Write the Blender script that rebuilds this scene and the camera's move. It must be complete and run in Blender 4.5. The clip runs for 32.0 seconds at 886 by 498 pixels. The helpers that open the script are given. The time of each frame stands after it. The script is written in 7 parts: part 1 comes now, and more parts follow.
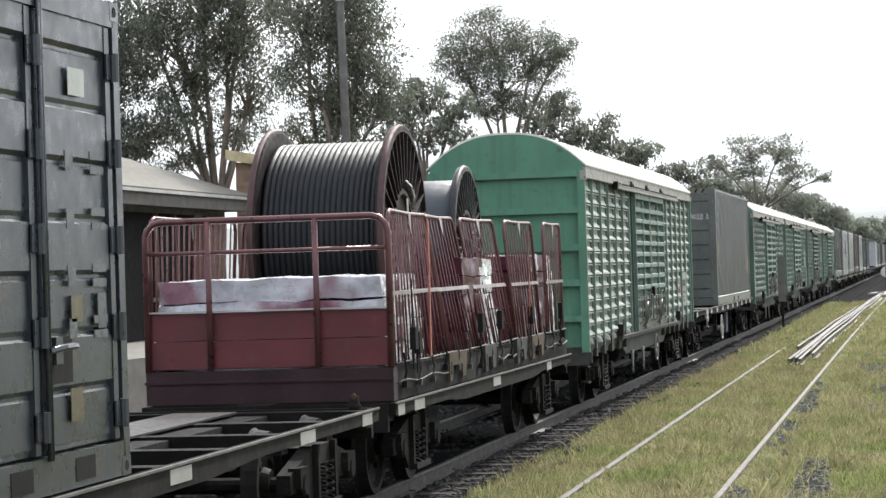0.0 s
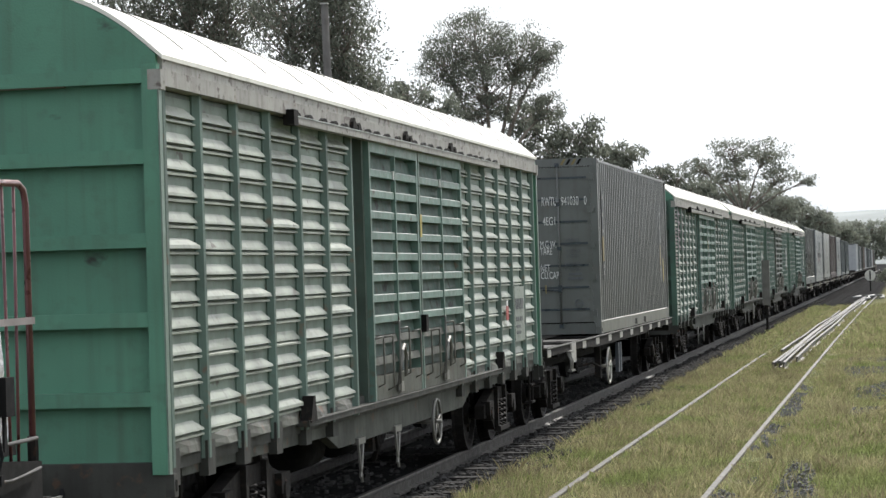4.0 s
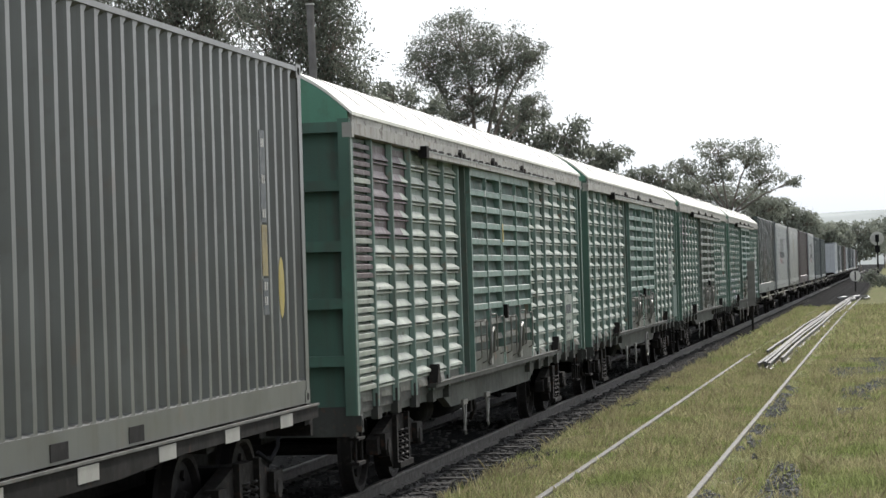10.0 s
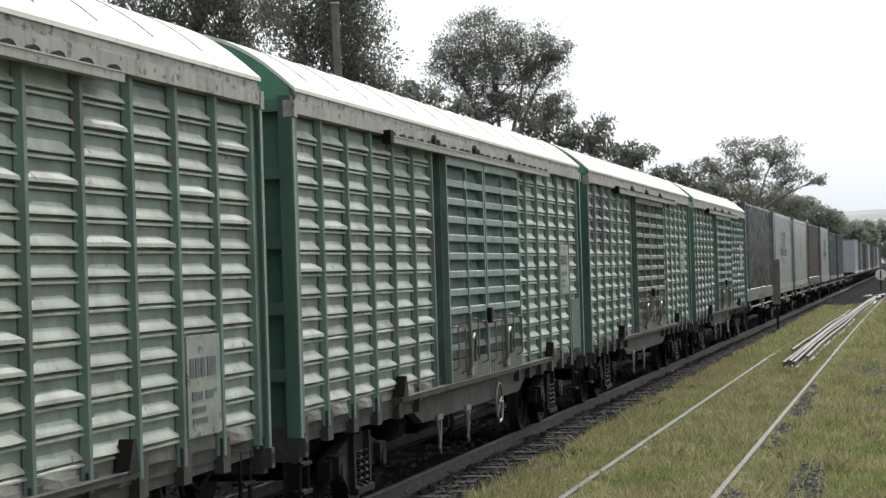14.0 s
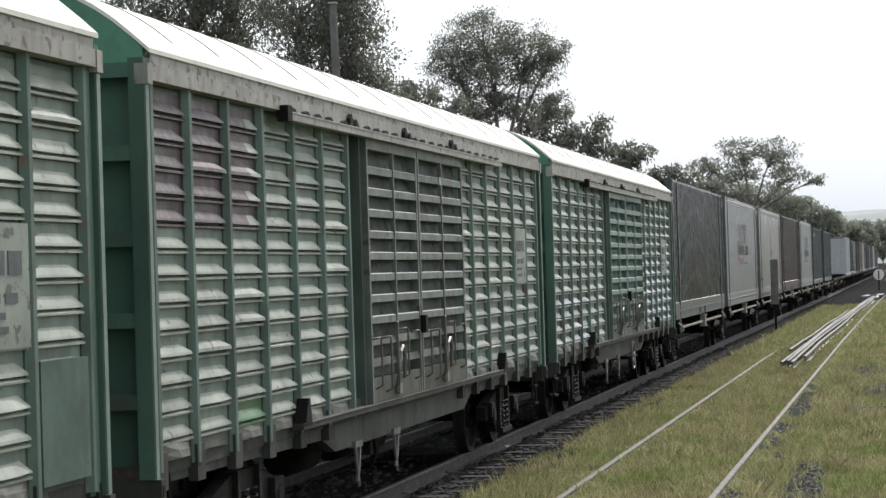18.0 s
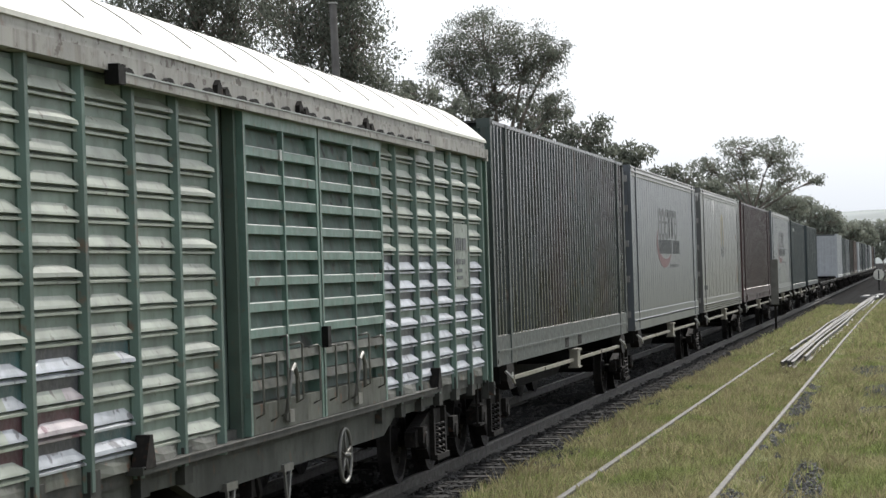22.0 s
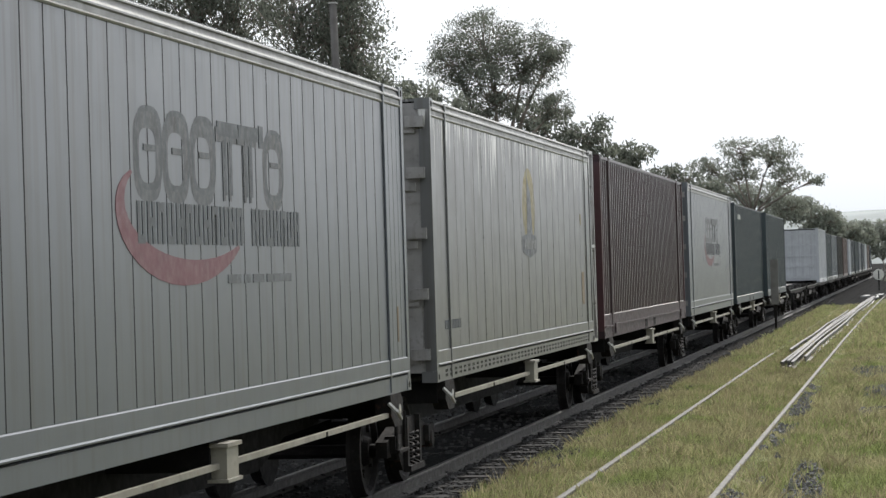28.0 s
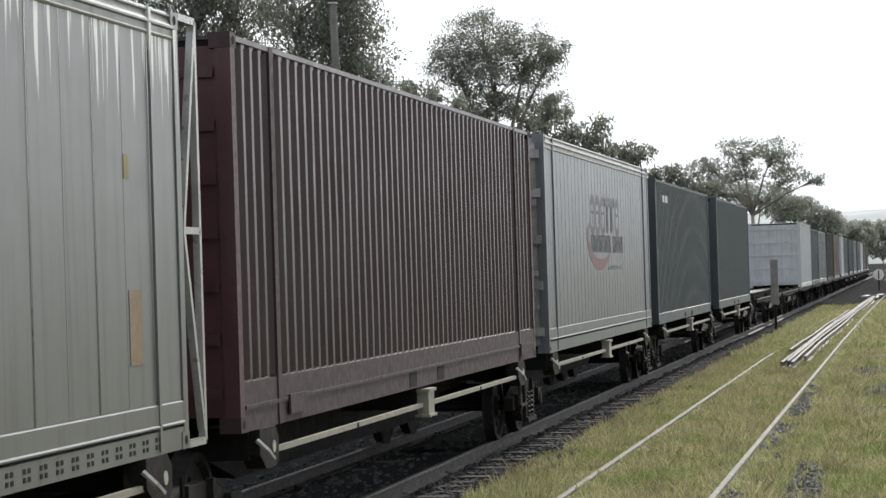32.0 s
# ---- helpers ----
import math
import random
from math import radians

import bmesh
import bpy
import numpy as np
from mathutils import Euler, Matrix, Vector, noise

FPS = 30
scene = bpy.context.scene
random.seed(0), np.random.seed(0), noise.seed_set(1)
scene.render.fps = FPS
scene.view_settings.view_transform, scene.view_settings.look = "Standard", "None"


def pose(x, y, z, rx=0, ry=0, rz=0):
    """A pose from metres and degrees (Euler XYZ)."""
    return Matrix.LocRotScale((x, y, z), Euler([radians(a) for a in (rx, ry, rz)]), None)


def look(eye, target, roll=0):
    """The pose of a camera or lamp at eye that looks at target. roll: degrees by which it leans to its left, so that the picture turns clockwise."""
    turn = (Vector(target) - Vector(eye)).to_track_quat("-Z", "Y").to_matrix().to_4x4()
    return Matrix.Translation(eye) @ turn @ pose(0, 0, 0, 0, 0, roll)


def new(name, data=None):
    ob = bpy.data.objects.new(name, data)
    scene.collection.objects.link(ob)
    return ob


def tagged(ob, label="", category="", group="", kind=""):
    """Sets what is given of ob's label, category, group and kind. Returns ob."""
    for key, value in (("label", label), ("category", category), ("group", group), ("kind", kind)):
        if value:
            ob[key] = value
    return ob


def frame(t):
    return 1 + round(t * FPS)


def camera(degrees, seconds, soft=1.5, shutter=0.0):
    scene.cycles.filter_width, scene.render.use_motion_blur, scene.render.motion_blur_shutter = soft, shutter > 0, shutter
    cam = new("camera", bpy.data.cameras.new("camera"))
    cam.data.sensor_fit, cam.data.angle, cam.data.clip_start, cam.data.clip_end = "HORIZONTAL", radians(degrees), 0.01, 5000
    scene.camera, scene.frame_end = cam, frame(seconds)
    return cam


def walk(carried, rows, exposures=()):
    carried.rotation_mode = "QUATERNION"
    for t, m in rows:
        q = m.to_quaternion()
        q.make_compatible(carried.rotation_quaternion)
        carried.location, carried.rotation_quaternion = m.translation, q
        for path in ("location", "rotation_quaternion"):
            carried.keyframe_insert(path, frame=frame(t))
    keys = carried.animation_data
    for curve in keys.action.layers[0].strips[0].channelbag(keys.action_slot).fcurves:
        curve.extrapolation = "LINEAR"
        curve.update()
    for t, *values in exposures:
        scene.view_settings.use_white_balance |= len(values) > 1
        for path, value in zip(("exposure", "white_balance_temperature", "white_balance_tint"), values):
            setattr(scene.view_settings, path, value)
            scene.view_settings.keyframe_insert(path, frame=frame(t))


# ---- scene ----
cam = camera(20.072, 32.0, soft=1.5)
EYE = (0.0, 0.0, 2.229)
# seconds, degrees left of the track, degrees up
AIM = (
    (0.0, 10.762, 0.486),
    (0.5, 10.762, 0.526),
    (1.0, 10.723, 0.546),
    (1.5, 10.675, 0.554),
    (2.0, 10.624, 0.566),
    (2.5, 10.584, 0.566),
    (3.0, 10.517, 0.574),
    (3.5, 10.461, 0.566),
    (5.5, 10.251, 0.542),
    (6.0, 10.220, 0.546),
    (6.5, 10.176, 0.546),
    (7.0, 10.160, 0.546),
    (7.5, 10.144, 0.546),
    (8.0, 10.124, 0.546),
    (8.5, 10.124, 0.546),
    (9.0, 10.105, 0.546),
    (9.5, 10.089, 0.558),
    (10.0, 10.073, 0.562),
    (10.5, 10.148, 0.554),
    (11.0, 10.398, 0.546),
    (11.5, 10.529, 0.546),
    (12.0, 10.584, 0.546),
    (12.5, 10.620, 0.546),
    (13.0, 10.643, 0.546),
    (13.5, 10.659, 0.546),
    (14.0, 10.639, 0.546),
    (14.5, 10.600, 0.546),
    (16.5, 10.596, 0.546),
    (32.0, 10.596, 0.548),
)
ROLL = -1.763
# seconds, metres that the train has gone
GONE = (
    (0, 0.20), (1, 5.58), (2, 10.94), (3, 16.34), (6, 32.72), (7, 38.18), (8, 43.60), (9, 49.19), (10, 54.64), (11, 60.10), (12, 65.62), (13, 71.42), (14, 76.96), (17, 94.34), (18, 100.01), (19, 106.04), (20, 111.93), (21, 117.71), (22, 123.65), (23, 129.61), (24, 135.26), (25, 141.28), (28, 158.52), (29, 164.38), (30, 170.21), (31, 175.81), (32, 181.35),
)


def aim(yaw, pitch):
    a, b = radians(yaw), radians(pitch)
    way = Vector((-math.sin(a) * math.cos(b), math.cos(a) * math.cos(b), math.sin(b)))
    return look(EYE, Vector(EYE) + way, ROLL)


walk(cam, [(t, aim(a, b)) for t, a, b in AIM], [(t, stops, 6280, 10) for t, stops in ((0, 0.58), (1, 0.46), (3, 0.32), (6, 0.12), (9, 0.25), (10.5, 0.1), (12, 0.03), (22, 0.02), (24, 0.2), (25.3, 0.3), (28, 0.12), (31, 0.16), (32, 0.3))])

# ---- world, sun, exposure ----
SUN_AZ, SUN_EL = 13.0, 42.0  # degrees right of the track, degrees up
world = bpy.data.worlds.new("world")
scene.world = world
world.use_nodes = True
wn = world.node_tree.nodes
sky = wn.new("ShaderNodeTexSky")
sky.sky_type, sky.sun_disc = "NISHITA", False
sky.sun_elevation, sky.sun_rotation = radians(SUN_EL), radians(SUN_AZ)
sky.air_density, sky.dust_density, sky.ozone_density = 1.0, 6.0, 1.0
pale = wn.new("ShaderNodeMix")
pale.data_type, pale.inputs[0].default_value = "RGBA", 0.52
pale.inputs[7].default_value = (11.6, 12.2, 12.9, 1)  # thin high cloud over the blue
milky = wn.new("ShaderNodeHueSaturation")
milky.inputs["Saturation"].default_value = 0.35
world.node_tree.links.new(sky.outputs[0], milky.inputs["Color"])
world.node_tree.links.new(milky.outputs[0], pale.inputs[6])
world.node_tree.links.new(pale.outputs[2], wn["Background"].inputs[0])
wn["Background"].inputs[1].default_value = 0.12
sun = new("sun", bpy.data.lights.new("sun", "SUN"))
sun.data.energy, sun.data.angle, sun.data.color = 3.2, radians(1.5), (1.0, 0.94, 0.85)
sun_way = Vector((math.sin(radians(SUN_AZ)) * math.cos(radians(SUN_EL)), math.cos(radians(SUN_AZ)) * math.cos(radians(SUN_EL)), math.sin(radians(SUN_EL))))
sun.matrix_world = look(sun_way * 100, (0, 0, 0))

# ---- materials ----


def paint(name, base, rough=0.55, metal=0.0, var=0.25, scale=3.0, grime=(0.06, 0.05, 0.04), dirt=0.3, streak=0.0, bump=0.15, fine=60.0, each=0.0, spec=0.5, rust=0.0, chip=None, rvar=0.11, coat=None, top_streak=None):
    """A worn surface: base colour with blotches, grime, vertical streaks, fine relief."""
    m = bpy.data.materials.new(name)
    m.use_nodes = True
    n, l = m.node_tree.nodes, m.node_tree.links
    bsdf = n["Principled BSDF"]
    co = n.new("ShaderNodeTexCoord").outputs["Object"]
    shift = n.new("ShaderNodeVectorMath")
    info = n.new("ShaderNodeObjectInfo")
    rnd = n.new("ShaderNodeVectorMath")
    rnd.operation = "SCALE"
    rnd.inputs[0].default_value = (37.0, 53.0, 71.0)
    l.new(info.outputs["Random"], rnd.inputs["Scale"])
    l.new(co, shift.inputs[0])
    l.new(rnd.outputs[0], shift.inputs[1])
    p = shift.outputs[0]

    def cloud(sc, detail=4.0, squash=None):
        q = p
        if squash:
            mp = n.new("ShaderNodeMapping")
            mp.inputs["Scale"].default_value = squash
            l.new(p, mp.inputs[0])
            q = mp.outputs[0]
        t = n.new("ShaderNodeTexNoise")
        t.inputs["Scale"].default_value, t.inputs["Detail"].default_value = sc, detail
        l.new(q, t.inputs["Vector"])
        return t.outputs["Fac"]

    def ramp(f, a, b, lo=0.0, hi=1.0):
        r = n.new("ShaderNodeMapRange")
        r.inputs[1].default_value, r.inputs[2].default_value, r.inputs[3].default_value, r.inputs[4].default_value = a, b, lo, hi
        l.new(f, r.inputs[0])
        return r.outputs[0]

    def blend(f, a, b):
        x = n.new("ShaderNodeMix")
        x.data_type = "RGBA"
        for s, v in ((x.inputs[0], f), (x.inputs[6], a), (x.inputs[7], b)):
            if isinstance(v, (tuple, float)):
                s.default_value = v if isinstance(v, float) else (*v, 1)
            else:
                l.new(v, s)
        return x.outputs[2]

    col = blend(ramp(cloud(scale), 0.3, 0.7), tuple(c * (1 - var) for c in base), tuple(min(1, c * (1 + var)) for c in base))
    if each:
        col = blend(ramp(info.outputs["Random"], 0, 1, 0, each), col, tuple(c * 0.35 for c in base))
    col = blend(ramp(cloud(scale * 6, 6), 0.55, 0.8, 0, dirt), col, grime)
    if streak:
        col = blend(ramp(cloud(1.0, 5, (9, 9, 0.35)), 0.5, 0.75, 0, streak), col, grime)
    if rust:
        col = blend(ramp(cloud(scale * 3.1, 8), 0.62, 0.7, 0, rust), col, (0.16, 0.07, 0.035))
    if chip:
        col = blend(ramp(cloud(chip[0], 6, (1, 1, 1.6)), chip[1], chip[1] + 0.05, 0, 0.9), col, chip[2])
    if coat:
        col = blend(ramp(cloud(coat[0], 2, (1, 1, 0.8)), coat[1], coat[1] + 0.16, 0, 0.85), col, coat[2])
    if top_streak:
        # streaks from the top edge, dark runs on grey skin, glossy reflections put into the colour on white: threshold
        # falls with the height, from the first to the second value in metres
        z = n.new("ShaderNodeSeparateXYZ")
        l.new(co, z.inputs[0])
        reach = ramp(z.outputs[2], top_streak[0], top_streak[1], 0.30, 0.0)
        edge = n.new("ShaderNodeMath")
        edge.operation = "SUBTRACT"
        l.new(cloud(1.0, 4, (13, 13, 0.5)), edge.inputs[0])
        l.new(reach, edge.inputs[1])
        col = blend(ramp(edge.outputs[0], 0.47, 0.53, 0, top_streak[3]), col, top_streak[2])
    l.new(col, bsdf.inputs["Base Color"])
    l.new(ramp(cloud(scale * 4), 0.3, 0.7, rough - rvar, rough + rvar), bsdf.inputs["Roughness"])
    bsdf.inputs["Metallic"].default_value = metal
    bsdf.inputs["Specular IOR Level"].default_value = spec
    if bump:
        b = n.new("ShaderNodeBump")
        b.inputs["Strength"].default_value, b.inputs["Distance"].default_value = bump, 0.01
        l.new(cloud(fine, 3), b.inputs["Height"])
        l.new(b.outputs[0], bsdf.inputs["Normal"])
    return m


GREEN_END = paint("green_paint", (0.092, 0.222, 0.152), 0.6, var=0.15, scale=1.2, dirt=0.3, streak=0.3, spec=0.3, chip=(1.7, 0.70, (0.04, 0.04, 0.036)))
# The corner posts' lit side is put into this paler green.
GREEN_EDGE = paint("lit_green_edge", (0.14, 0.195, 0.16), 0.5, var=0.2, dirt=0.35, streak=0.35)
GREEN_POST = paint("dull_green_paint", (0.062, 0.09, 0.072), 0.5, dirt=0.35, streak=0.3, rust=0.2)
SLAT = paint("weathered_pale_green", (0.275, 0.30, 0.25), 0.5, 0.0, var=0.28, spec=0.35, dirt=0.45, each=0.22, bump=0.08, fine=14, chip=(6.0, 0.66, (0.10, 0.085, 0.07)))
# Greener plate; part of the sky-lit hoods' contrast is put into its darker tone.
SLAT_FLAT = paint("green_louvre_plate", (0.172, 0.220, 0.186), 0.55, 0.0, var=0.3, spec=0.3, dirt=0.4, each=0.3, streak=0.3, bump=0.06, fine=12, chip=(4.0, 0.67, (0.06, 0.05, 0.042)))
POST_FACE = paint("rubbed_green_post", (0.092, 0.138, 0.116), 0.55, var=0.3, scale=2, dirt=0.45, streak=0.4, rust=0.5, spec=0.3)
SLAT_GREEN = paint("fresh_green_sprayed_slat", (0.05, 0.13, 0.05), 0.5, var=0.3, dirt=0.3)
SLAT_RED = paint("faded_maroon_over_green", (0.06, 0.033, 0.037), 0.5, 0.0, var=0.3, dirt=0.3, each=0.3)
SLAT_SCRAWL = paint("scrawled_pale_slat", (0.37, 0.39, 0.42), 0.4, 0.1, var=0.3, scale=5, dirt=0.4, each=0.3, chip=(5.0, 0.60, (0.05, 0.05, 0.06)))
SLAT_PINK = paint("scrawled_pink_slat", (0.36, 0.31, 0.32), 0.4, 0.1, var=0.3, scale=5, dirt=0.4, each=0.3, chip=(5.0, 0.58, (0.12, 0.03, 0.05)))
SLAT_DUSK = paint("scrawled_dusk_blue_slat", (0.045, 0.055, 0.075), 0.45, var=0.4, scale=5, dirt=0.3, each=0.3)
SLAT_TEAL = paint("scrawled_teal_slat", (0.04, 0.09, 0.095), 0.45, var=0.4, scale=5, dirt=0.3, each=0.3)
SLAT_INK = paint("scrawled_black_slat", (0.035, 0.035, 0.045), 0.45, var=0.4, scale=5, dirt=0.3, each=0.3)
SLAT_SCRAWL_RED = paint("scrawled_red_slat", (0.075, 0.025, 0.035), 0.45, 0.1, var=0.55, scale=5, dirt=0.3, each=0.4)
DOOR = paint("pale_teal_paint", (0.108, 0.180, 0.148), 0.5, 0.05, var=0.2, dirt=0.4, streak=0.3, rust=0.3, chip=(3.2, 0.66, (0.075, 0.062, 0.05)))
# Sky-lit edge highlights are put into this pale colour, flecked with rust.
DOOR_EDGE = paint("rib_edge_highlight", (0.30, 0.32, 0.295), 0.45, 0.1, var=0.35, scale=4, dirt=0.6, rust=0.4)
# Rust tones, plus shade low on the vans put into the darker colour.
DOOR_FOOT = paint("rusty_shaded_door_foot", (0.086, 0.090, 0.075), 0.65, var=0.4, scale=2, grime=(0.045, 0.037, 0.03), dirt=0.9, streak=0.6, rust=0.5, spec=0.2)
# Sheets and linings behind ribs and slits: recess shade is put into their colour.
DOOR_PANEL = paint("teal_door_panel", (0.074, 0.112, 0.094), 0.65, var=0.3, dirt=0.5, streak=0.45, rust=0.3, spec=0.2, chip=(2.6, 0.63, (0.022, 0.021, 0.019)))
DOOR_DARK = paint("grimy_shaded_recess", (0.075, 0.105, 0.095), 0.6, dirt=0.5, streak=0.5)
ROOF = paint("white_roof_paint", (0.66, 0.645, 0.585), 0.6, var=0.08, scale=1.0, dirt=0.3, spec=0.2)
FASCIA = paint("chipped_white_fascia", (0.29, 0.28, 0.255), 0.6, var=0.2, scale=2.5, grime=(0.11, 0.09, 0.075), dirt=0.7, streak=0.6, rust=0.4, chip=(8.0, 0.58, (0.07, 0.05, 0.042)))
LEDGE = paint("pale_dusty_ledge", (0.27, 0.26, 0.235), 0.6, var=0.2, scale=2, grime=(0.11, 0.09, 0.078), dirt=0.65, streak=0.7, rust=0.35, chip=(7.0, 0.61, (0.085, 0.065, 0.055)))
SILL = paint("grey_dusty_sill", (0.046, 0.047, 0.042), 0.75, var=0.35, grime=(0.03, 0.027, 0.024), dirt=0.6, streak=0.5, rust=0.3, spec=0.2)
SOLE = paint("pale_dusty_sole_bar", (0.070, 0.074, 0.064), 0.75, var=0.35, scale=2, grime=(0.03, 0.027, 0.024), dirt=0.6, streak=0.6, rust=0.3, spec=0.2)
SLAT_DULL = paint("dull_weathered_green", (0.255, 0.278, 0.233), 0.55, 0.0, var=0.3, spec=0.3, dirt=0.55, each=0.25, bump=0.08, fine=14, chip=(6.0, 0.64, (0.09, 0.075, 0.06)))
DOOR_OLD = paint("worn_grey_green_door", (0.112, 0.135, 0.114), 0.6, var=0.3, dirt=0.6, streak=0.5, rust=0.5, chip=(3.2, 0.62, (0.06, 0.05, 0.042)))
# Grime, and the shade between this door's ribs put into the tone.
PANEL_OLD = paint("grimy_shaded_panel", (0.055, 0.066, 0.056), 0.7, var=0.3, dirt=0.6, streak=0.6, rust=0.4, spec=0.15, chip=(2.6, 0.60, (0.02, 0.018, 0.016)))
# Underframe tones near black: shade beneath the wagons is put into them.
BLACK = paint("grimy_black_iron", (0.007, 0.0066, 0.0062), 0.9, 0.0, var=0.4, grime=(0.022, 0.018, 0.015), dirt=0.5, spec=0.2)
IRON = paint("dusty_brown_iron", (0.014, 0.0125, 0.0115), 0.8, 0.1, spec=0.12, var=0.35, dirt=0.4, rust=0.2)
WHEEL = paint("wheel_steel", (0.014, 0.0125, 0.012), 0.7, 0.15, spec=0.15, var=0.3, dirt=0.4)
STEEL = paint("worn_bright_steel", (0.5, 0.5, 0.49), 0.35, 0.7, var=0.15, dirt=0.2)
GALV = paint("galvanised_steel", (0.42, 0.41, 0.37), 0.5, 0.4, var=0.2, dirt=0.35)
MARK_YELLOW = paint("yellow_paint_mark", (0.32, 0.25, 0.05), 0.55, dirt=0.3)
DECK_TOP = paint("grimy_deck_plate", (0.036, 0.033, 0.031), 0.5, var=0.4, dirt=0.5, spec=0.3)
DECK = paint("grimy_deck_edge", (0.016, 0.015, 0.014), 0.9, var=0.4, grime=(0.03, 0.026, 0.022), dirt=0.5, rust=0.12, spec=0.1)
# The sills' lit upper edge is put into a paler strip colour.
DECK_EDGE = paint("lit_flange_edge", (0.085, 0.082, 0.075), 0.6, var=0.4, scale=5, dirt=0.5, rust=0.4)
CREAM_BAR = paint("dusty_cream_steel", (0.22, 0.205, 0.165), 0.5, 0.1, var=0.2, dirt=0.4, rust=0.3)
REFLECT = paint("pale_reflector_strip", (0.30, 0.29, 0.27), 0.45, var=0.2, dirt=0.25)
GREY_BOX = paint("grey_blue_container_paint", (0.031, 0.038, 0.048), 0.32, 0.1, var=0.15, scale=1.5, dirt=0.2, streak=0.3, rust=0.15, bump=0.03)
RIB_GREY = paint("weathered_grey_container", (0.102, 0.105, 0.100), 0.36, 0.05, bump=0, rvar=0.04, var=0.2, scale=1.0, dirt=0.4, streak=0.45, rust=0.15)
RIB_GREEN = paint("dark_grey_green_container", (0.018, 0.024, 0.024), 0.28, 0.1, bump=0, rvar=0.04, var=0.3, scale=0.7, dirt=0.4, streak=0.5, rust=0.25, coat=(0.32, 0.50, (0.028, 0.014, 0.015)))
SILL_GREEN = paint("grey_green_container_sill", (0.036, 0.047, 0.045), 0.5, dirt=0.45, streak=0.4)
RIB_MAROON = paint("faded_maroon_container", (0.031, 0.012, 0.0145), 0.34, 0.1, bump=0, rvar=0.04, var=0.2, scale=0.8, dirt=0.35, streak=0.4)
SILL_MAROON = paint("dusty_maroon_sill", (0.033, 0.017, 0.019), 0.6, dirt=0.4, streak=0.3, spec=0.3)
MAROON_END = paint("deep_maroon_end", (0.046, 0.012, 0.015), 0.55, var=0.2, dirt=0.3, streak=0.3)
REEFER_GREY = paint("silver_grey_reefer", (0.108, 0.118, 0.131), 0.33, 0.1, var=0.06, scale=0.8, dirt=0.12, streak=0.45, bump=0, rvar=0.03, top_streak=(1.2, 2.9, (0.045, 0.047, 0.05), 0.35))
# Near-white streaks: the glossy reflections at the top are put into the colour.
REEFER_WHITE = paint("dirty_white_reefer", (0.128, 0.129, 0.126), 0.33, 0.05, var=0.10, scale=0.8, dirt=0.16, streak=0.6, bump=0, rvar=0.04, top_streak=(1.7, 2.95, (0.62, 0.61, 0.58), 0.9))
# Own copy of the reefer tone: the shaded end's look is put into the colour.
REEFER_END = paint("shaded_reefer_end", (0.26, 0.25, 0.24), 0.55, dirt=0.45, streak=0.5)
DARK_TEAL = paint("dark_teal_container", (0.022, 0.034, 0.038), 0.5, var=0.2, dirt=0.3, streak=0.3)
WHITE_BOX = paint("white_container", (0.38, 0.39, 0.40), 0.5, var=0.08, dirt=0.2, streak=0.3)
BROWN_BOX = paint("brown_container", (0.09, 0.06, 0.05), 0.5, dirt=0.3)
RED_GATE = paint("red_oxide_paint", (0.105, 0.017, 0.021), 0.5, var=0.25, scale=2, dirt=0.35, rust=0.2)
RED_TUBE = paint("worn_maroon_tube", (0.12, 0.05, 0.052), 0.35, 0.35, var=0.3, dirt=0.35)
CABLE = paint("black_cable_sheath", (0.010, 0.011, 0.013), 0.5, spec=0.3, var=0.15, dirt=0.1, bump=0.05)
DRUM = paint("dark_rusty_drum_steel", (0.022, 0.015, 0.015), 0.6, 0.2, var=0.3, dirt=0.4, spec=0.25)
DRUM_RIM = paint("red_oxide_drum_rim", (0.062, 0.028, 0.028), 0.6, 0.1, var=0.3, dirt=0.4)
DRUM_DARK = paint("dark_drum_steel", (0.016, 0.017, 0.018), 0.5, 0.2, var=0.25, dirt=0.3)
WRAP = paint("silver_plastic_wrap", (0.70, 0.70, 0.74), 0.25, 0.3, var=0.2, scale=5, dirt=0.2, bump=1.0, fine=9)
WRAP_RED = paint("maroon_printed_wrap", (0.060, 0.010, 0.022), 0.4, 0.0, var=0.4, scale=4, dirt=0.3, bump=0.6, fine=14, spec=0.3)
WRAP_PRINT = paint("smeared_magenta_print_wrap", (0.52, 0.52, 0.57), 0.3, 0.15, var=0.2, scale=3, dirt=0.2, bump=0.8, fine=9, coat=(1.5, 0.50, (0.15, 0.018, 0.045)))
RUBBER = paint("black_strap", (0.014, 0.014, 0.015), 0.85, dirt=0.2, spec=0.1)
ORANGE = paint("orange_strap", (0.25, 0.07, 0.045), 0.6, dirt=0.2)
ORANGE_LABEL = paint("faded_tan_label", (0.155, 0.105, 0.052), 0.5, dirt=0.3)
DULL_YELLOW = paint("grimy_yellow_mark", (0.085, 0.07, 0.03), 0.5, var=0.3, dirt=0.5)
YELLOW = paint("faded_yellow", (0.20, 0.155, 0.055), 0.55, dirt=0.5)
TAN = paint("tan_bracket_paint", (0.075, 0.058, 0.038), 0.7, grime=(0.03, 0.025, 0.02), dirt=0.5, rust=0.3, spec=0.15)
FAINT = paint("faded_marking", (0.075, 0.08, 0.088), 0.5, var=0.3, dirt=0.5, chip=(9.0, 0.55, (0.035, 0.042, 0.05)))
PAVING = paint("grey_platform_paving", (0.17, 0.16, 0.145), 0.85, var=0.2, dirt=0.3)
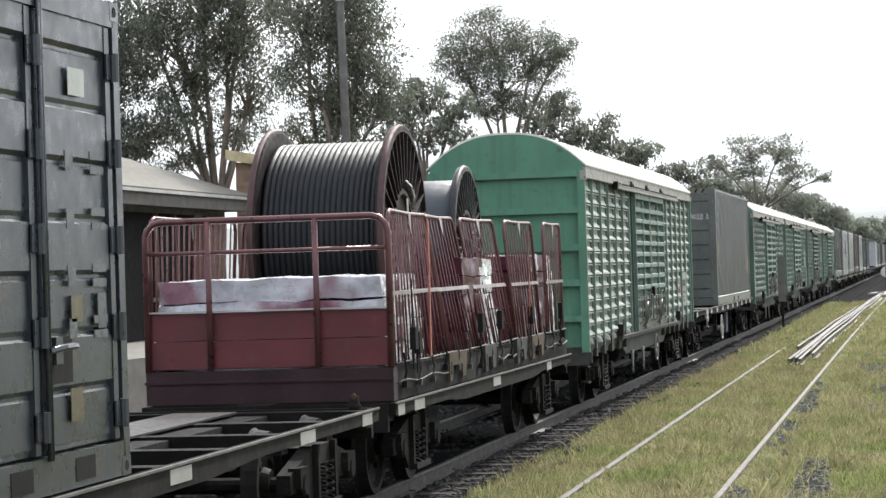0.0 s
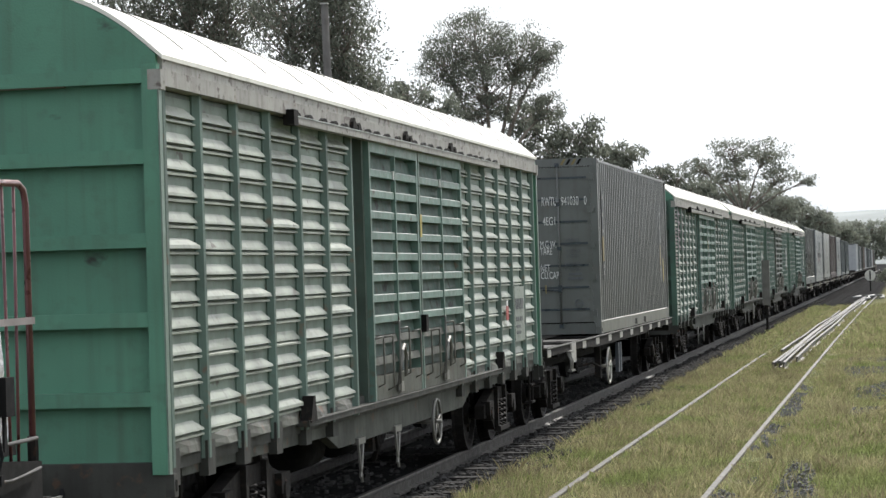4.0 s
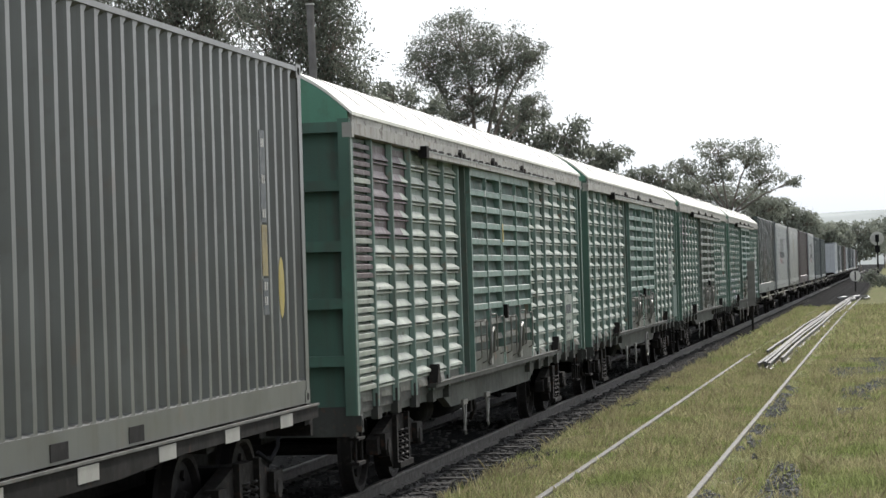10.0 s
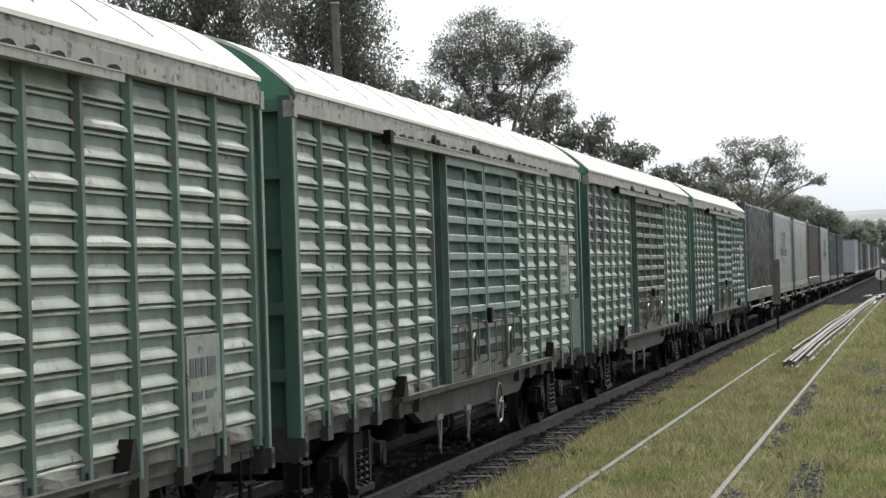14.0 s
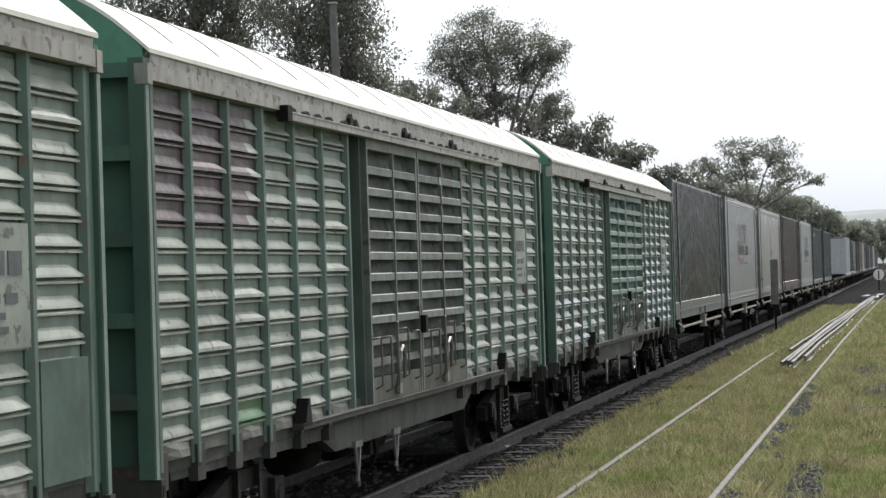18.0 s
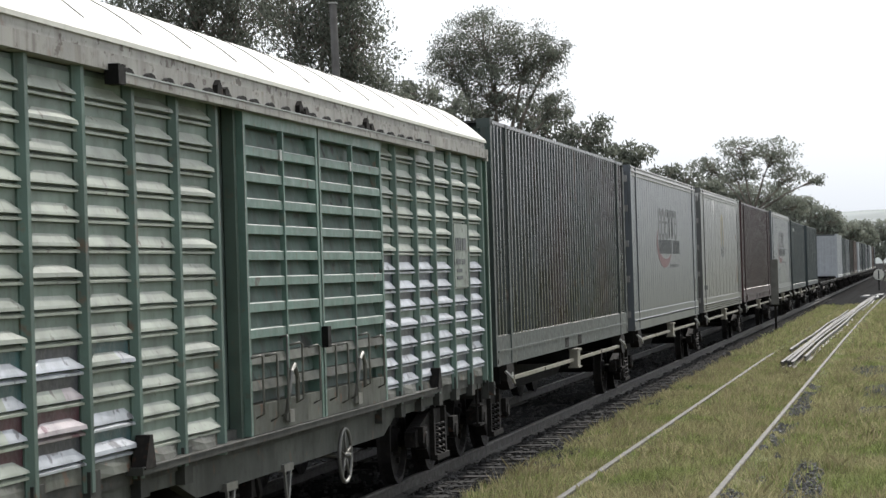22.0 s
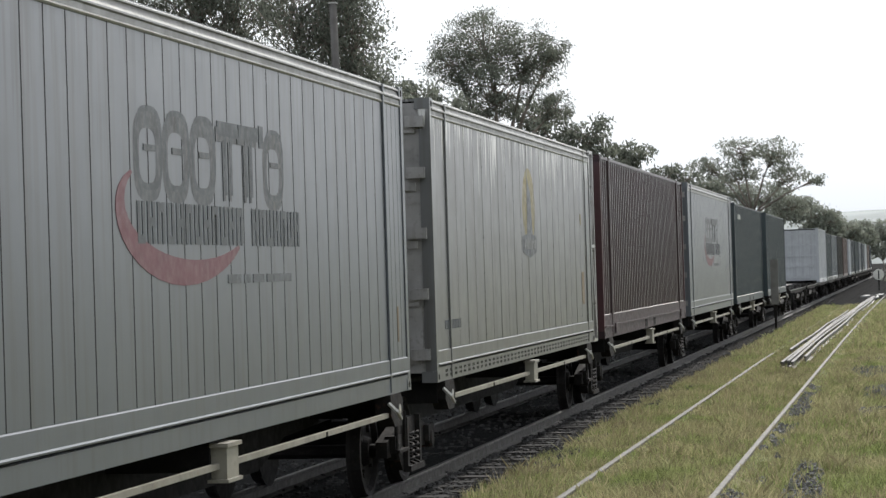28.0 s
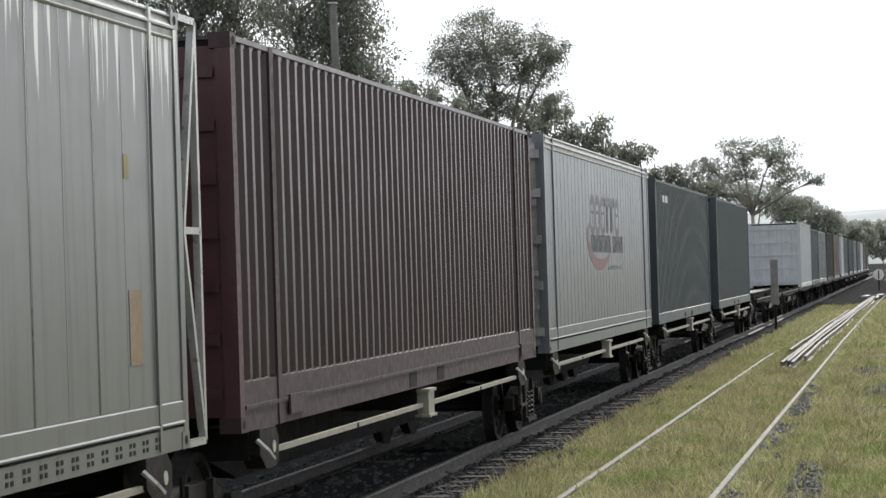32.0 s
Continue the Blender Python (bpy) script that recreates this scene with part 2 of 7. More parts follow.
BEAM = paint("dark_purple_brown_beam", (0.030, 0.014, 0.017), 0.6, spec=0.25, var=0.35, dirt=0.4)
INK_WHITE = paint("white_lettering", (0.6, 0.6, 0.58), 0.6, var=0.1, dirt=0.25)
INK_DARK = paint("dark_lettering", (0.055, 0.062, 0.068), 0.55, var=0.1, dirt=0.15)
PALE_YELLOW = paint("sun_bleached_yellow", (0.185, 0.145, 0.028), 0.4, var=0.15, dirt=0.2, streak=0.5, spec=0.4)
BLEACHED = paint("sun_bleached_grey_blue", (0.042, 0.050, 0.064), 0.4, var=0.15, dirt=0.3, streak=0.5, spec=0.4)
INK_RED = paint("red_swoosh_print", (0.12, 0.036, 0.046), 0.5, var=0.1, dirt=0.2)
STENCIL = paint("stencilled_green_plate", (0.205, 0.232, 0.200), 0.5, var=0.25, dirt=0.5, chip=(6.0, 0.6, (0.06, 0.055, 0.05)))
PLATE = paint("pale_data_plate", (0.33, 0.345, 0.325), 0.5, dirt=0.3)
BLUE_INK = paint("faded_blue_sign", (0.035, 0.065, 0.13), 0.5)
RAIL_SHINY = paint("sunlit_rail_top", (0.080, 0.072, 0.058), 0.6, 0.2, var=0.35, scale=6, dirt=0.5, rust=0.45, spec=0.35)
SPARE = paint("rusty_spare_rail", (0.085, 0.078, 0.068), 0.55, 0.2, var=0.25, dirt=0.35, rust=0.15)
HANDLE = paint("dull_grey_steel", (0.17, 0.165, 0.15), 0.5, 0.4, var=0.25, dirt=0.4)
RAIL_DARK = paint("running_rail", (0.040, 0.036, 0.032), 0.55, 0.15, spec=0.3, var=0.2, dirt=0.3)
# Timber darkened: shade under the train is put into its colour.
SLEEPER = paint("grey_timber_sleeper", (0.036, 0.034, 0.032), 0.9, spec=0.15, var=0.3, dirt=0.4, each=0.5)
GRIT = paint("grey_gravel_stone", (0.11, 0.108, 0.105), 0.9, var=0.4, scale=9, dirt=0.3)
STONE = paint("dark_ballast_stone", (0.066, 0.064, 0.062), 0.95, spec=0.05, var=0.5, scale=9, dirt=0.3)
BARK = paint("pale_gum_bark", (0.21, 0.18, 0.15), 0.8, var=0.35, scale=2, dirt=0.4)
POLE = paint("grey_timber_pole", (0.115, 0.108, 0.10), 0.85, spec=0.1, dirt=0.3, streak=0.4)
TILE = paint("weathered_roof_tile", (0.125, 0.118, 0.098), 0.8, var=0.25, scale=5, dirt=0.4, each=0.3)
BRICK = paint("tan_brick", (0.24, 0.16, 0.11), 0.85, var=0.2, dirt=0.2, each=0.5)
TIMBER = paint("red_brown_timber", (0.10, 0.04, 0.03), 0.7, dirt=0.3)
MORTAR = paint("pale_mortar", (0.20, 0.18, 0.155), 0.9, dirt=0.2)
EAVE = paint("grey_brown_eave_paint", (0.10, 0.09, 0.075), 0.7, dirt=0.3)
CREAM = paint("cream_fascia_paint", (0.48, 0.40, 0.24), 0.6, dirt=0.2)
WHITE_TRIM = paint("white_gutter_paint", (0.42, 0.41, 0.38), 0.5, dirt=0.3)


def leaf_paint(name, base, var, patch=None, size=0.7):
    """Leaf or blade: each one varies; patch: a second colour that spreads in drifts."""
    m = bpy.data.materials.new(name)
    m.use_nodes = True
    n, l = m.node_tree.nodes, m.node_tree.links
    bsdf = n["Principled BSDF"]
    geo = n.new("ShaderNodeNewGeometry")
    tint = n.new("ShaderNodeHueSaturation")
    tint.inputs["Color"].default_value = (*base, 1)
    if patch:
        drift, mixed, spread = n.new("ShaderNodeTexNoise"), n.new("ShaderNodeMix"), n.new("ShaderNodeMapRange")
        drift.inputs["Scale"].default_value, drift.inputs["Detail"].default_value = size, 5
        l.new(n.new("ShaderNodeTexCoord").outputs["Object"], drift.inputs["Vector"])
        spread.inputs[1].default_value, spread.inputs[2].default_value = 0.40, 0.62
        l.new(drift.outputs["Fac"], spread.inputs[0])
        mixed.data_type = "RGBA"
        mixed.inputs[6].default_value, mixed.inputs[7].default_value = (*base, 1), (*patch, 1)
        l.new(spread.outputs[0], mixed.inputs[0])
        l.new(mixed.outputs[2], tint.inputs["Color"])
    r = n.new("ShaderNodeMapRange")
    r.inputs[3].default_value, r.inputs[4].default_value = 1 - var, 1 + var
    l.new(geo.outputs["Random Per Island"], r.inputs[0])
    l.new(r.outputs[0], tint.inputs["Value"])
    l.new(tint.outputs[0], bsdf.inputs["Base Color"])
    bsdf.inputs["Roughness"].default_value = 0.75
    bsdf.inputs["Specular IOR Level"].default_value = 0.2
    thin = n.new("ShaderNodeBsdfTranslucent")
    l.new(tint.outputs[0], thin.inputs[0])
    mix = n.new("ShaderNodeMixShader")
    mix.inputs[0].default_value = 0.5
    l.new(bsdf.outputs[0], mix.inputs[1])
    l.new(thin.outputs[0], mix.inputs[2])
    l.new(mix.outputs[0], n["Material Output"].inputs[0])
    return m


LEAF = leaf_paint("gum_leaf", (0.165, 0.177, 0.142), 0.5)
# Far leaves: the distance haze is put into a paler base colour.
LEAF_FAR = leaf_paint("hazed_gum_leaf", (0.235, 0.25, 0.205), 0.25)
BLADE = leaf_paint("grass_blade", (0.195, 0.228, 0.085), 0.5, (0.30, 0.285, 0.155), 0.55)
STRAW = leaf_paint("dry_grass_blade", (0.35, 0.315, 0.18), 0.4, (0.22, 0.19, 0.115), 1.3)

# ---- mesh helpers ----


def bx(bm, x0, x1, y0, y1, z0, z1):
    """A box; returns its vertices."""
    v = [bm.verts.new(c) for c in ((x0, y0, z0), (x1, y0, z0), (x1, y1, z0), (x0, y1, z0), (x0, y0, z1), (x1, y0, z1), (x1, y1, z1), (x0, y1, z1))]
    for f in ((3, 2, 1, 0), (4, 5, 6, 7), (0, 1, 5, 4), (1, 2, 6, 5), (2, 3, 7, 6), (3, 0, 4, 7)):
        bm.faces.new([v[i] for i in f])
    return v


def tube(bm, pts, r, n=6, r1=None, closed=False):
    """A round bar along points, thinning from r to r1."""
    pts = [Vector(p) for p in pts]
    r1 = r if r1 is None else r1
    rings, up, last = [], None, len(pts) - 1
    for i, p in enumerate(pts):
        a, b = (pts[i - 1], pts[(i + 1) % len(pts)]) if closed else (pts[max(0, i - 1)], pts[min(last, i + 1)])
        d = (b - a).normalized()
        if up is None:
            up = d.orthogonal().normalized()
        up = (up - d * up.dot(d)).normalized()
        w, rr = d.cross(up), r + (r1 - r) * i / max(1, last)
        rings.append([bm.verts.new(p + (up * math.cos(k * 2 * math.pi / n) + w * math.sin(k * 2 * math.pi / n)) * rr) for k in range(n)])
    for i in range(len(rings) if closed else len(rings) - 1):
        a, b = rings[i], rings[(i + 1) % len(rings)]
        for k in range(n):
            bm.faces.new((a[k], a[(k + 1) % n], b[(k + 1) % n], b[k]))
    if not closed:
        bm.faces.new(rings[0][::-1])
        bm.faces.new(rings[-1])


def slab(bm, outline, x0, x1):
    """An outline in y and z, thickened from x0 to x1."""
    a = [bm.verts.new((x0, y, z)) for y, z in outline]
    b = [bm.verts.new((x1, y, z)) for y, z in outline]
    bm.faces.new(a[::-1])
    bm.faces.new(b)
    for i in range(len(a)):
        j = (i + 1) % len(a)
        bm.faces.new((a[i], a[j], b[j], b[i]))


def lathe(bm, profile, axis="x", n=24, at=(0, 0, 0)):
    """A turned form; profile of (along, radius)."""
    rings = []
    for s, r in profile:
        ring = []
        for k in range(n):
            c, d = r * math.cos(2 * math.pi * k / n), r * math.sin(2 * math.pi * k / n)
            v = {"x": (s, c, d), "y": (c, s, d), "z": (c, d, s)}[axis]
            ring.append(bm.verts.new((v[0] + at[0], v[1] + at[1], v[2] + at[2])))
        rings.append(ring)
    for a, b in zip(rings, rings[1:]):
        for k in range(n):
            bm.faces.new((a[k], a[(k + 1) % n], b[(k + 1) % n], b[k]))
    bm.faces.new(rings[0])
    bm.faces.new(rings[-1])


def done(name, bm, material, bevel=0.0, smooth=False):
    if bevel:
        sharp = [e for e in bm.edges if len(e.link_faces) == 2 and e.calc_face_angle(0) > 0.6]
        bmesh.ops.bevel(bm, geom=sharp, offset=bevel, segments=1, affect="EDGES", clamp_overlap=True)
    bmesh.ops.recalc_face_normals(bm, faces=bm.faces)
    me = bpy.data.meshes.new(name)
    bm.to_mesh(me)
    bm.free()
    me.materials.append(material)
    if smooth:
        me.shade_smooth()
    return me


def part(name, bm, material, parent, label="", bevel=0.0, smooth=False):
    return piece(name, done(name, bm, material, bevel, smooth), parent, (0, 0, 0), label)


def piece(name, me, parent, at=(0, 0, 0), label=""):
    ob = new(name, me)
    ob.parent = parent
    ob.location = at
    return tagged(ob, label)


def thing(name, label, category, group="", kind=""):
    return tagged(new(name), label, category, group, kind)


def boxed(name, material, parent, x0, x1, y0, y1, z0, z1, bevel=0.006, label=""):
    bm = bmesh.new()
    bx(bm, x0, x1, y0, y1, z0, z1)
    return part(name, bm, material, parent, label, bevel)


CACHE = {}


def cached(key, make):
    if key not in CACHE:
        CACHE[key] = make()
    return CACHE[key]


XC = -6.25  # middle of the running track
MOVING = []  # moving things with their place along the train
TURNING = []  # wheelsets with their place on their wagon

# ---- ground ----


def ground_paint():
    m = bpy.data.materials.new("ground")
    m.use_nodes = True
    n, l = m.node_tree.nodes, m.node_tree.links
    bsdf = n["Principled BSDF"]
    co = n.new("ShaderNodeTexCoord").outputs["Object"]
    sep = n.new("ShaderNodeSeparateXYZ")
    l.new(co, sep.inputs[0])

    def cloud(sc, d=5.0):
        t = n.new("ShaderNodeTexNoise")
        t.inputs["Scale"].default_value, t.inputs["Detail"].default_value = sc, d
        l.new(co, t.inputs["Vector"])
        return t.outputs["Fac"]

    def ramp(f, a, b, lo=0.0, hi=1.0):
        r = n.new("ShaderNodeMapRange")
        r.inputs[1].default_value, r.inputs[2].default_value, r.inputs[3].default_value, r.inputs[4].default_value = a, b, lo, hi
        l.new(f, r.inputs[0])
        return r.outputs[0]

    def blend(f, a, b):
        x = n.new("ShaderNodeMix")
        x.data_type = "RGBA"
        l.new(f, x.inputs[0])
        for s, v in ((x.inputs[6], a), (x.inputs[7], b)):
            if isinstance(v, tuple):
                s.default_value = (*v, 1)
            else:
                l.new(v, s)
        return x.outputs[2]

    turf = blend(ramp(cloud(0.5), 0.35, 0.65), (0.115, 0.13, 0.052), (0.18, 0.17, 0.095))
    turf = blend(ramp(cloud(6.0), 0.5, 0.75), turf, (0.06, 0.05, 0.032))
    stones = n.new("ShaderNodeTexVoronoi")
    stones.inputs["Scale"].default_value = 16
    l.new(co, stones.inputs["Vector"])
    # bed stones darkened as well, with the train's shade put into them
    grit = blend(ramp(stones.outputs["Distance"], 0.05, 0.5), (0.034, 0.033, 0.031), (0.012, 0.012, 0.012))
    wob = n.new("ShaderNodeMath")
    wob.operation = "MULTIPLY_ADD"
    l.new(cloud(1.3), wob.inputs[0])
    wob.inputs[1].default_value = 1.4
    l.new(sep.outputs[0], wob.inputs[2])
    far_y = n.new("ShaderNodeMath")
    far_y.operation = "SUBTRACT"
    l.new(wob.outputs[0], far_y.inputs[0])
    l.new(ramp(sep.outputs[1], 110, 150, 0, 3.2), far_y.inputs[1])  # the stone bed widens where the tracks meet
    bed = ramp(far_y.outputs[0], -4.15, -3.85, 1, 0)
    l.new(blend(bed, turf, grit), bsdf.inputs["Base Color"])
    bsdf.inputs["Roughness"].default_value = 1.0
    bsdf.inputs["Specular IOR Level"].default_value = 0.03
    b = n.new("ShaderNodeBump")
    b.inputs["Strength"].default_value, b.inputs["Distance"].default_value = 0.6, 0.04
    l.new(stones.outputs["Distance"], b.inputs["Height"])
    l.new(b.outputs[0], bsdf.inputs["Normal"])
    return m


def lay(x, y):
    """Height of the ground: the running track's bed lies a little deeper in stones."""
    z = -0.085 + 0.03 * noise.noise((x * 0.35, y * 0.35, 0.0))
    bed = max(0.0, min(1.0, (-4.3 - x) / 0.5)) * max(0.0, min(1.0, (x + 8.6) / 0.6))
    for rx in (-3.466, -1.962):
        z = max(z, -0.03 - 0.5 * max(0.0, abs(x - rx) - 0.06))  # turf heaped against the siding rails
    deep = -0.198 if x > -5.35 else -0.158
    z = z * (1 - bed) + (deep + 0.02 * noise.noise((x * 2, y * 2, 4.0))) * bed
    return z


bm = bmesh.new()
xs = [-4000, -1500, -500, -150, -60, -30, -20, -14, -10] + [-9 + 0.25 * i for i in range(21)] + [-3.8 + 0.0834 * i for i in range(26)] + [-1.65 + 0.3 * i for i in range(16)] + [4, 6, 9, 14, 20, 40, 90, 250, 700, 2000, 4000]
ys = [-300, -80, -30, -10, 0, 5, 10] + [14 + 0.6 * i for i in range(110)] + [82, 86, 90, 95, 100, 110, 120, 135, 150, 170, 200, 240, 300, 400, 600, 1000, 2000, 4900]
grid = [[bm.verts.new((x, y, lay(x, y))) for x in xs] for y in ys]
for a, b in zip(grid, grid[1:]):
    for i in range(len(xs) - 1):
        bm.faces.new((a[i], a[i + 1], b[i + 1], b[i]))
ground = tagged(new("ground", done("ground", bm, ground_paint(), smooth=True)), "flat grassy railway yard with a dark stone track bed", "ground", kind="structure")

# ---- tracks ----
RAIL = [(-0.075, -0.16), (0.075, -0.16), (0.075, -0.145), (0.012, -0.125), (0.012, -0.045), (0.033, -0.032), (0.033, -0.008), (0.024, 0.0), (-0.024, 0.0), (-0.033, -0.008), (-0.033, -0.032), (-0.012, -0.045), (-0.012, -0.125), (-0.075, -0.145)]


def rail(name, parent, pts, material, label=""):
    """A rail with head, web and foot along points (x, y, z); head narrowed to fit the camera's view."""
    bm = bmesh.new()
    rings = []
    for i, (x, y, z) in enumerate(pts):
        a, b = Vector(pts[max(0, i - 1)]), Vector(pts[min(len(pts) - 1, i + 1)])
        d = (b - a).normalized()
        side = Vector((d.y, -d.x, 0)).normalized()
        rings.append([bm.verts.new(Vector((x, y, z)) + side * u + Vector((0, 0, w))) for u, w in RAIL])
    for a, b in zip(rings, rings[1:]):
        for k in range(len(RAIL)):
            j = (k + 1) % len(RAIL)
            bm.faces.new((a[k], a[j], b[j], b[k]))
    bm.faces.new(rings[0])
    bm.faces.new(rings[-1][::-1])
    return part(name, bm, material, parent, label)


main = thing("running_track", "running track with dull rails on grey timber sleepers", "railway track", kind="structure")
for dx in (-0.7525, 0.7525):
    rail("rail", main, [(XC + dx, y, 0.0) for y in (-40, 20, 60, 120, 250, 600)], RAIL_DARK)
siding = thing("siding_track", "grass-grown siding with bright rails sunk in turf", "railway track", kind="structure")
rail("rail", siding, [(-3.466, -20, 0.0), (-3.466, 30, 0.0), (-3.466, 61.5, -0.005), (-3.47, 63.2, -0.03)], RAIL_SHINY)
rail("rail", siding, [(-1.962, -20, 0.0), (-1.962, 30, 0.0), (-1.97, 72, 0.0), (-1.9, 110, 0.0), (-1.75, 145, 0.0), (-1.7, 160, -0.02)], RAIL_SHINY)

# ---- rolling stock ----


def wheelset_mesh():
    bm = bmesh.new()
    lathe(bm, [(-1.0, 0.07), (1.0, 0.07)], "x", 10)
    for s in (-1, 1):
        x = s * 0.72
        lathe(bm, [(x - s * 0.035, 0.49), (x - s * 0.0, 0.47), (x + s * 0.1, 0.455), (x + s * 0.1, 0.40), (x + s * 0.05, 0.37), (x + s * 0.04, 0.16), (x + s * 0.11, 0.13), (x + s * 0.11, 0.08)], "x", 24)
        for k in range(4):
            a = k * math.pi / 2 + 0.4
            c, d = math.cos(a), math.sin(a)
            bx(bm, x + s * 0.045, x + s * 0.075, c * 0.26 - 0.03, c * 0.26 + 0.03, d * 0.26 - 0.03, d * 0.26 + 0.03)
    return done("wheelset", bm, WHEEL)


def side_frame_mesh():
    bm = bmesh.new()
    slab(bm, [(-1.15, 0.56), (-1.15, 0.40), (-0.62, 0.40), (-0.40, 0.22), (0.40, 0.22), (0.62, 0.40), (1.15, 0.40), (1.15, 0.56), (0.60, 0.68), (0.34, 0.74), (-0.34, 0.74), (-0.60, 0.68)], -0.06, 0.06)
    bx(bm, 0.055, 0.11, -0.36, -0.28, 0.20, 0.76)
    bx(bm, 0.055, 0.11, 0.28, 0.36, 0.20, 0.76)
    bx(bm, 0.055, 0.14, -0.36, 0.36, 0.20, 0.26)
    return done("side_frame", bm, IRON, 0.015)


def spring_mesh():
    bm = bmesh.new()
    tube(bm, [(0.055 * math.cos(a * 0.7), 0.055 * math.sin(a * 0.7), a * 0.0072) for a in range(46)], 0.014, 5)
    return done("spring", bm, WHEEL, smooth=True)


def box_mesh():
    bm = bmesh.new()
    lathe(bm, [(-0.05, 0.10), (0.05, 0.10), (0.075, 0.08), (0.075, 0.03)], "x", 12)
    bx(bm, -0.05, 0.06, -0.15, 0.15, -0.02, 0.15)
    return done("axle_box", bm, IRON)


STEEL_BLUE = paint("dusty_blue_grey_iron", (0.065, 0.075, 0.088), 0.6, 0.2, dirt=0.5, rust=0.3)


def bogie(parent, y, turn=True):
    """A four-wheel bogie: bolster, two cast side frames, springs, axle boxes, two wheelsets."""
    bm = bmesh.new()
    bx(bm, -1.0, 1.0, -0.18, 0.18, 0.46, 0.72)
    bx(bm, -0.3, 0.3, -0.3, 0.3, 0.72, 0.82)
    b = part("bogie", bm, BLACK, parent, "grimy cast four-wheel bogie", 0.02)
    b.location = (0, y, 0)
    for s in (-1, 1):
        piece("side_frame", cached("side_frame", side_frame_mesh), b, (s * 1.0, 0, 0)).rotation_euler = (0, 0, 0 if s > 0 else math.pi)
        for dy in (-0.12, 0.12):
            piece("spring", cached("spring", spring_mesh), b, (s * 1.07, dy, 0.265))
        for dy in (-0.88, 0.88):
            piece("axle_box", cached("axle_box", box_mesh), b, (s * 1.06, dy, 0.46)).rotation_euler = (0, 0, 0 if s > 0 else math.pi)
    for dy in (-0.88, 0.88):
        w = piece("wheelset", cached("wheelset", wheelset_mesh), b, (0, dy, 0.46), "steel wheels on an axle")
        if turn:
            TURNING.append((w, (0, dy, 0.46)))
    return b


def coupler(parent, y, way):
    bm = bmesh.new()
    bx(bm, -0.09, 0.09, min(y, y + way * 0.35), max(y, y + way * 0.35), 0.78, 0.96)
    bx(bm, -0.17, 0.17, min(y + way * 0.33, y + way * 0.52), max(y + way * 0.33, y + way * 0.52), 0.72, 1.0)
    part("coupler", bm, IRON, parent, "cast knuckle coupler", 0.03)
    bm = bmesh.new()
    tube(bm, [(0.45, y, 0.85), (0.45, y + way * 0.12, 0.62), (0.42, y + way * 0.3, 0.5), (0.35, y + way * 0.5, 0.6)], 0.022, 6)
    part("air_hose", bm, RUBBER, parent, smooth=True)


def hand_wheel(parent, y, z, x=1.16, r=0.27, material=GALV):
    bm = bmesh.new()
    tube(bm, [(x, y + r * math.cos(k * math.pi / 10), z + r * math.sin(k * math.pi / 10)) for k in range(20)], 0.018, 6, closed=True)
    for k in range(5):
        a = k * 2 * math.pi / 5 + 0.3
        tube(bm, [(x, y, z), (x, y + r * math.cos(a), z + r * math.sin(a))], 0.012, 5)
    tube(bm, [(x + 0.05, y, z), (x - 0.35, y, z)], 0.025, 6)
    part("hand_wheel", bm, material, parent, "spoked hand brake wheel", smooth=True)


def words(text, size, material, parent, y, z, x=1.24, name="lettering", face="side", stretch=1.0):
    """Flat lettering, read along the side of a wagon or on its near end."""
    cu = bpy.data.curves.new(name, "FONT")
    cu.body, cu.size, cu.extrude = text, size, 0.001
    ob = bpy.data.objects.new(name, cu)
    me = bpy.data.meshes.new_from_object(ob)
    bpy.data.objects.remove(ob)
    me.transform((Matrix.Rotation(math.pi / 2, 4, "Z") if face == "side" else Matrix()) @ Matrix.Rotation(math.pi / 2, 4, "X") @ Matrix.Diagonal((stretch, 1, 1, 1)))
    me.materials.clear()
    me.materials.append(material)
    return piece(name, me, parent, (x, y, z))


def bars(rows, material, parent, x, y, z, name="lettering", face="side"):
    """Unreadable writing: one plain bar for each of the rows (along, up, length, height)."""
    for a, u, le, he in rows:
        bm = bmesh.new()
        if face == "side":
            bx(bm, x, x + 0.004, y + a, y + a + le, z + u, z + u + he)
        else:
            bx(bm, x + a, x + a + le, y - 0.004, y, z + u, z + u + he)
        part(name, bm, material, parent)


# louvred vans
# Grime, plus the shade between neighbouring vans put into a darker green.
END_GRIMY_SHADE = paint("grimy_shaded_green_end", (0.055, 0.115, 0.085), 0.65, var=0.35, scale=0.8, dirt=0.5, streak=0.5)
SILL_RUST = paint("rust_stained_green", (0.085, 0.085, 0.058), 0.7, var=0.4, dirt=0.6, rust=0.7, spec=0.2)
VAN_LONG = 17.92
SLAT_RED_STICKER = paint("red_sticker", (0.30, 0.04, 0.04), 0.5, dirt=0.2)
COLS = [(0.16, 0.865)] + [(1.085 + 1.02 * i, 0.97) for i in range(5)] + [(11.80, 0.885)] + [(12.735 + 1.02 * i, 0.97) for i in range(5)]
ROWS, PITCH, SLAT_LOW = 13, 0.1885, 1.10


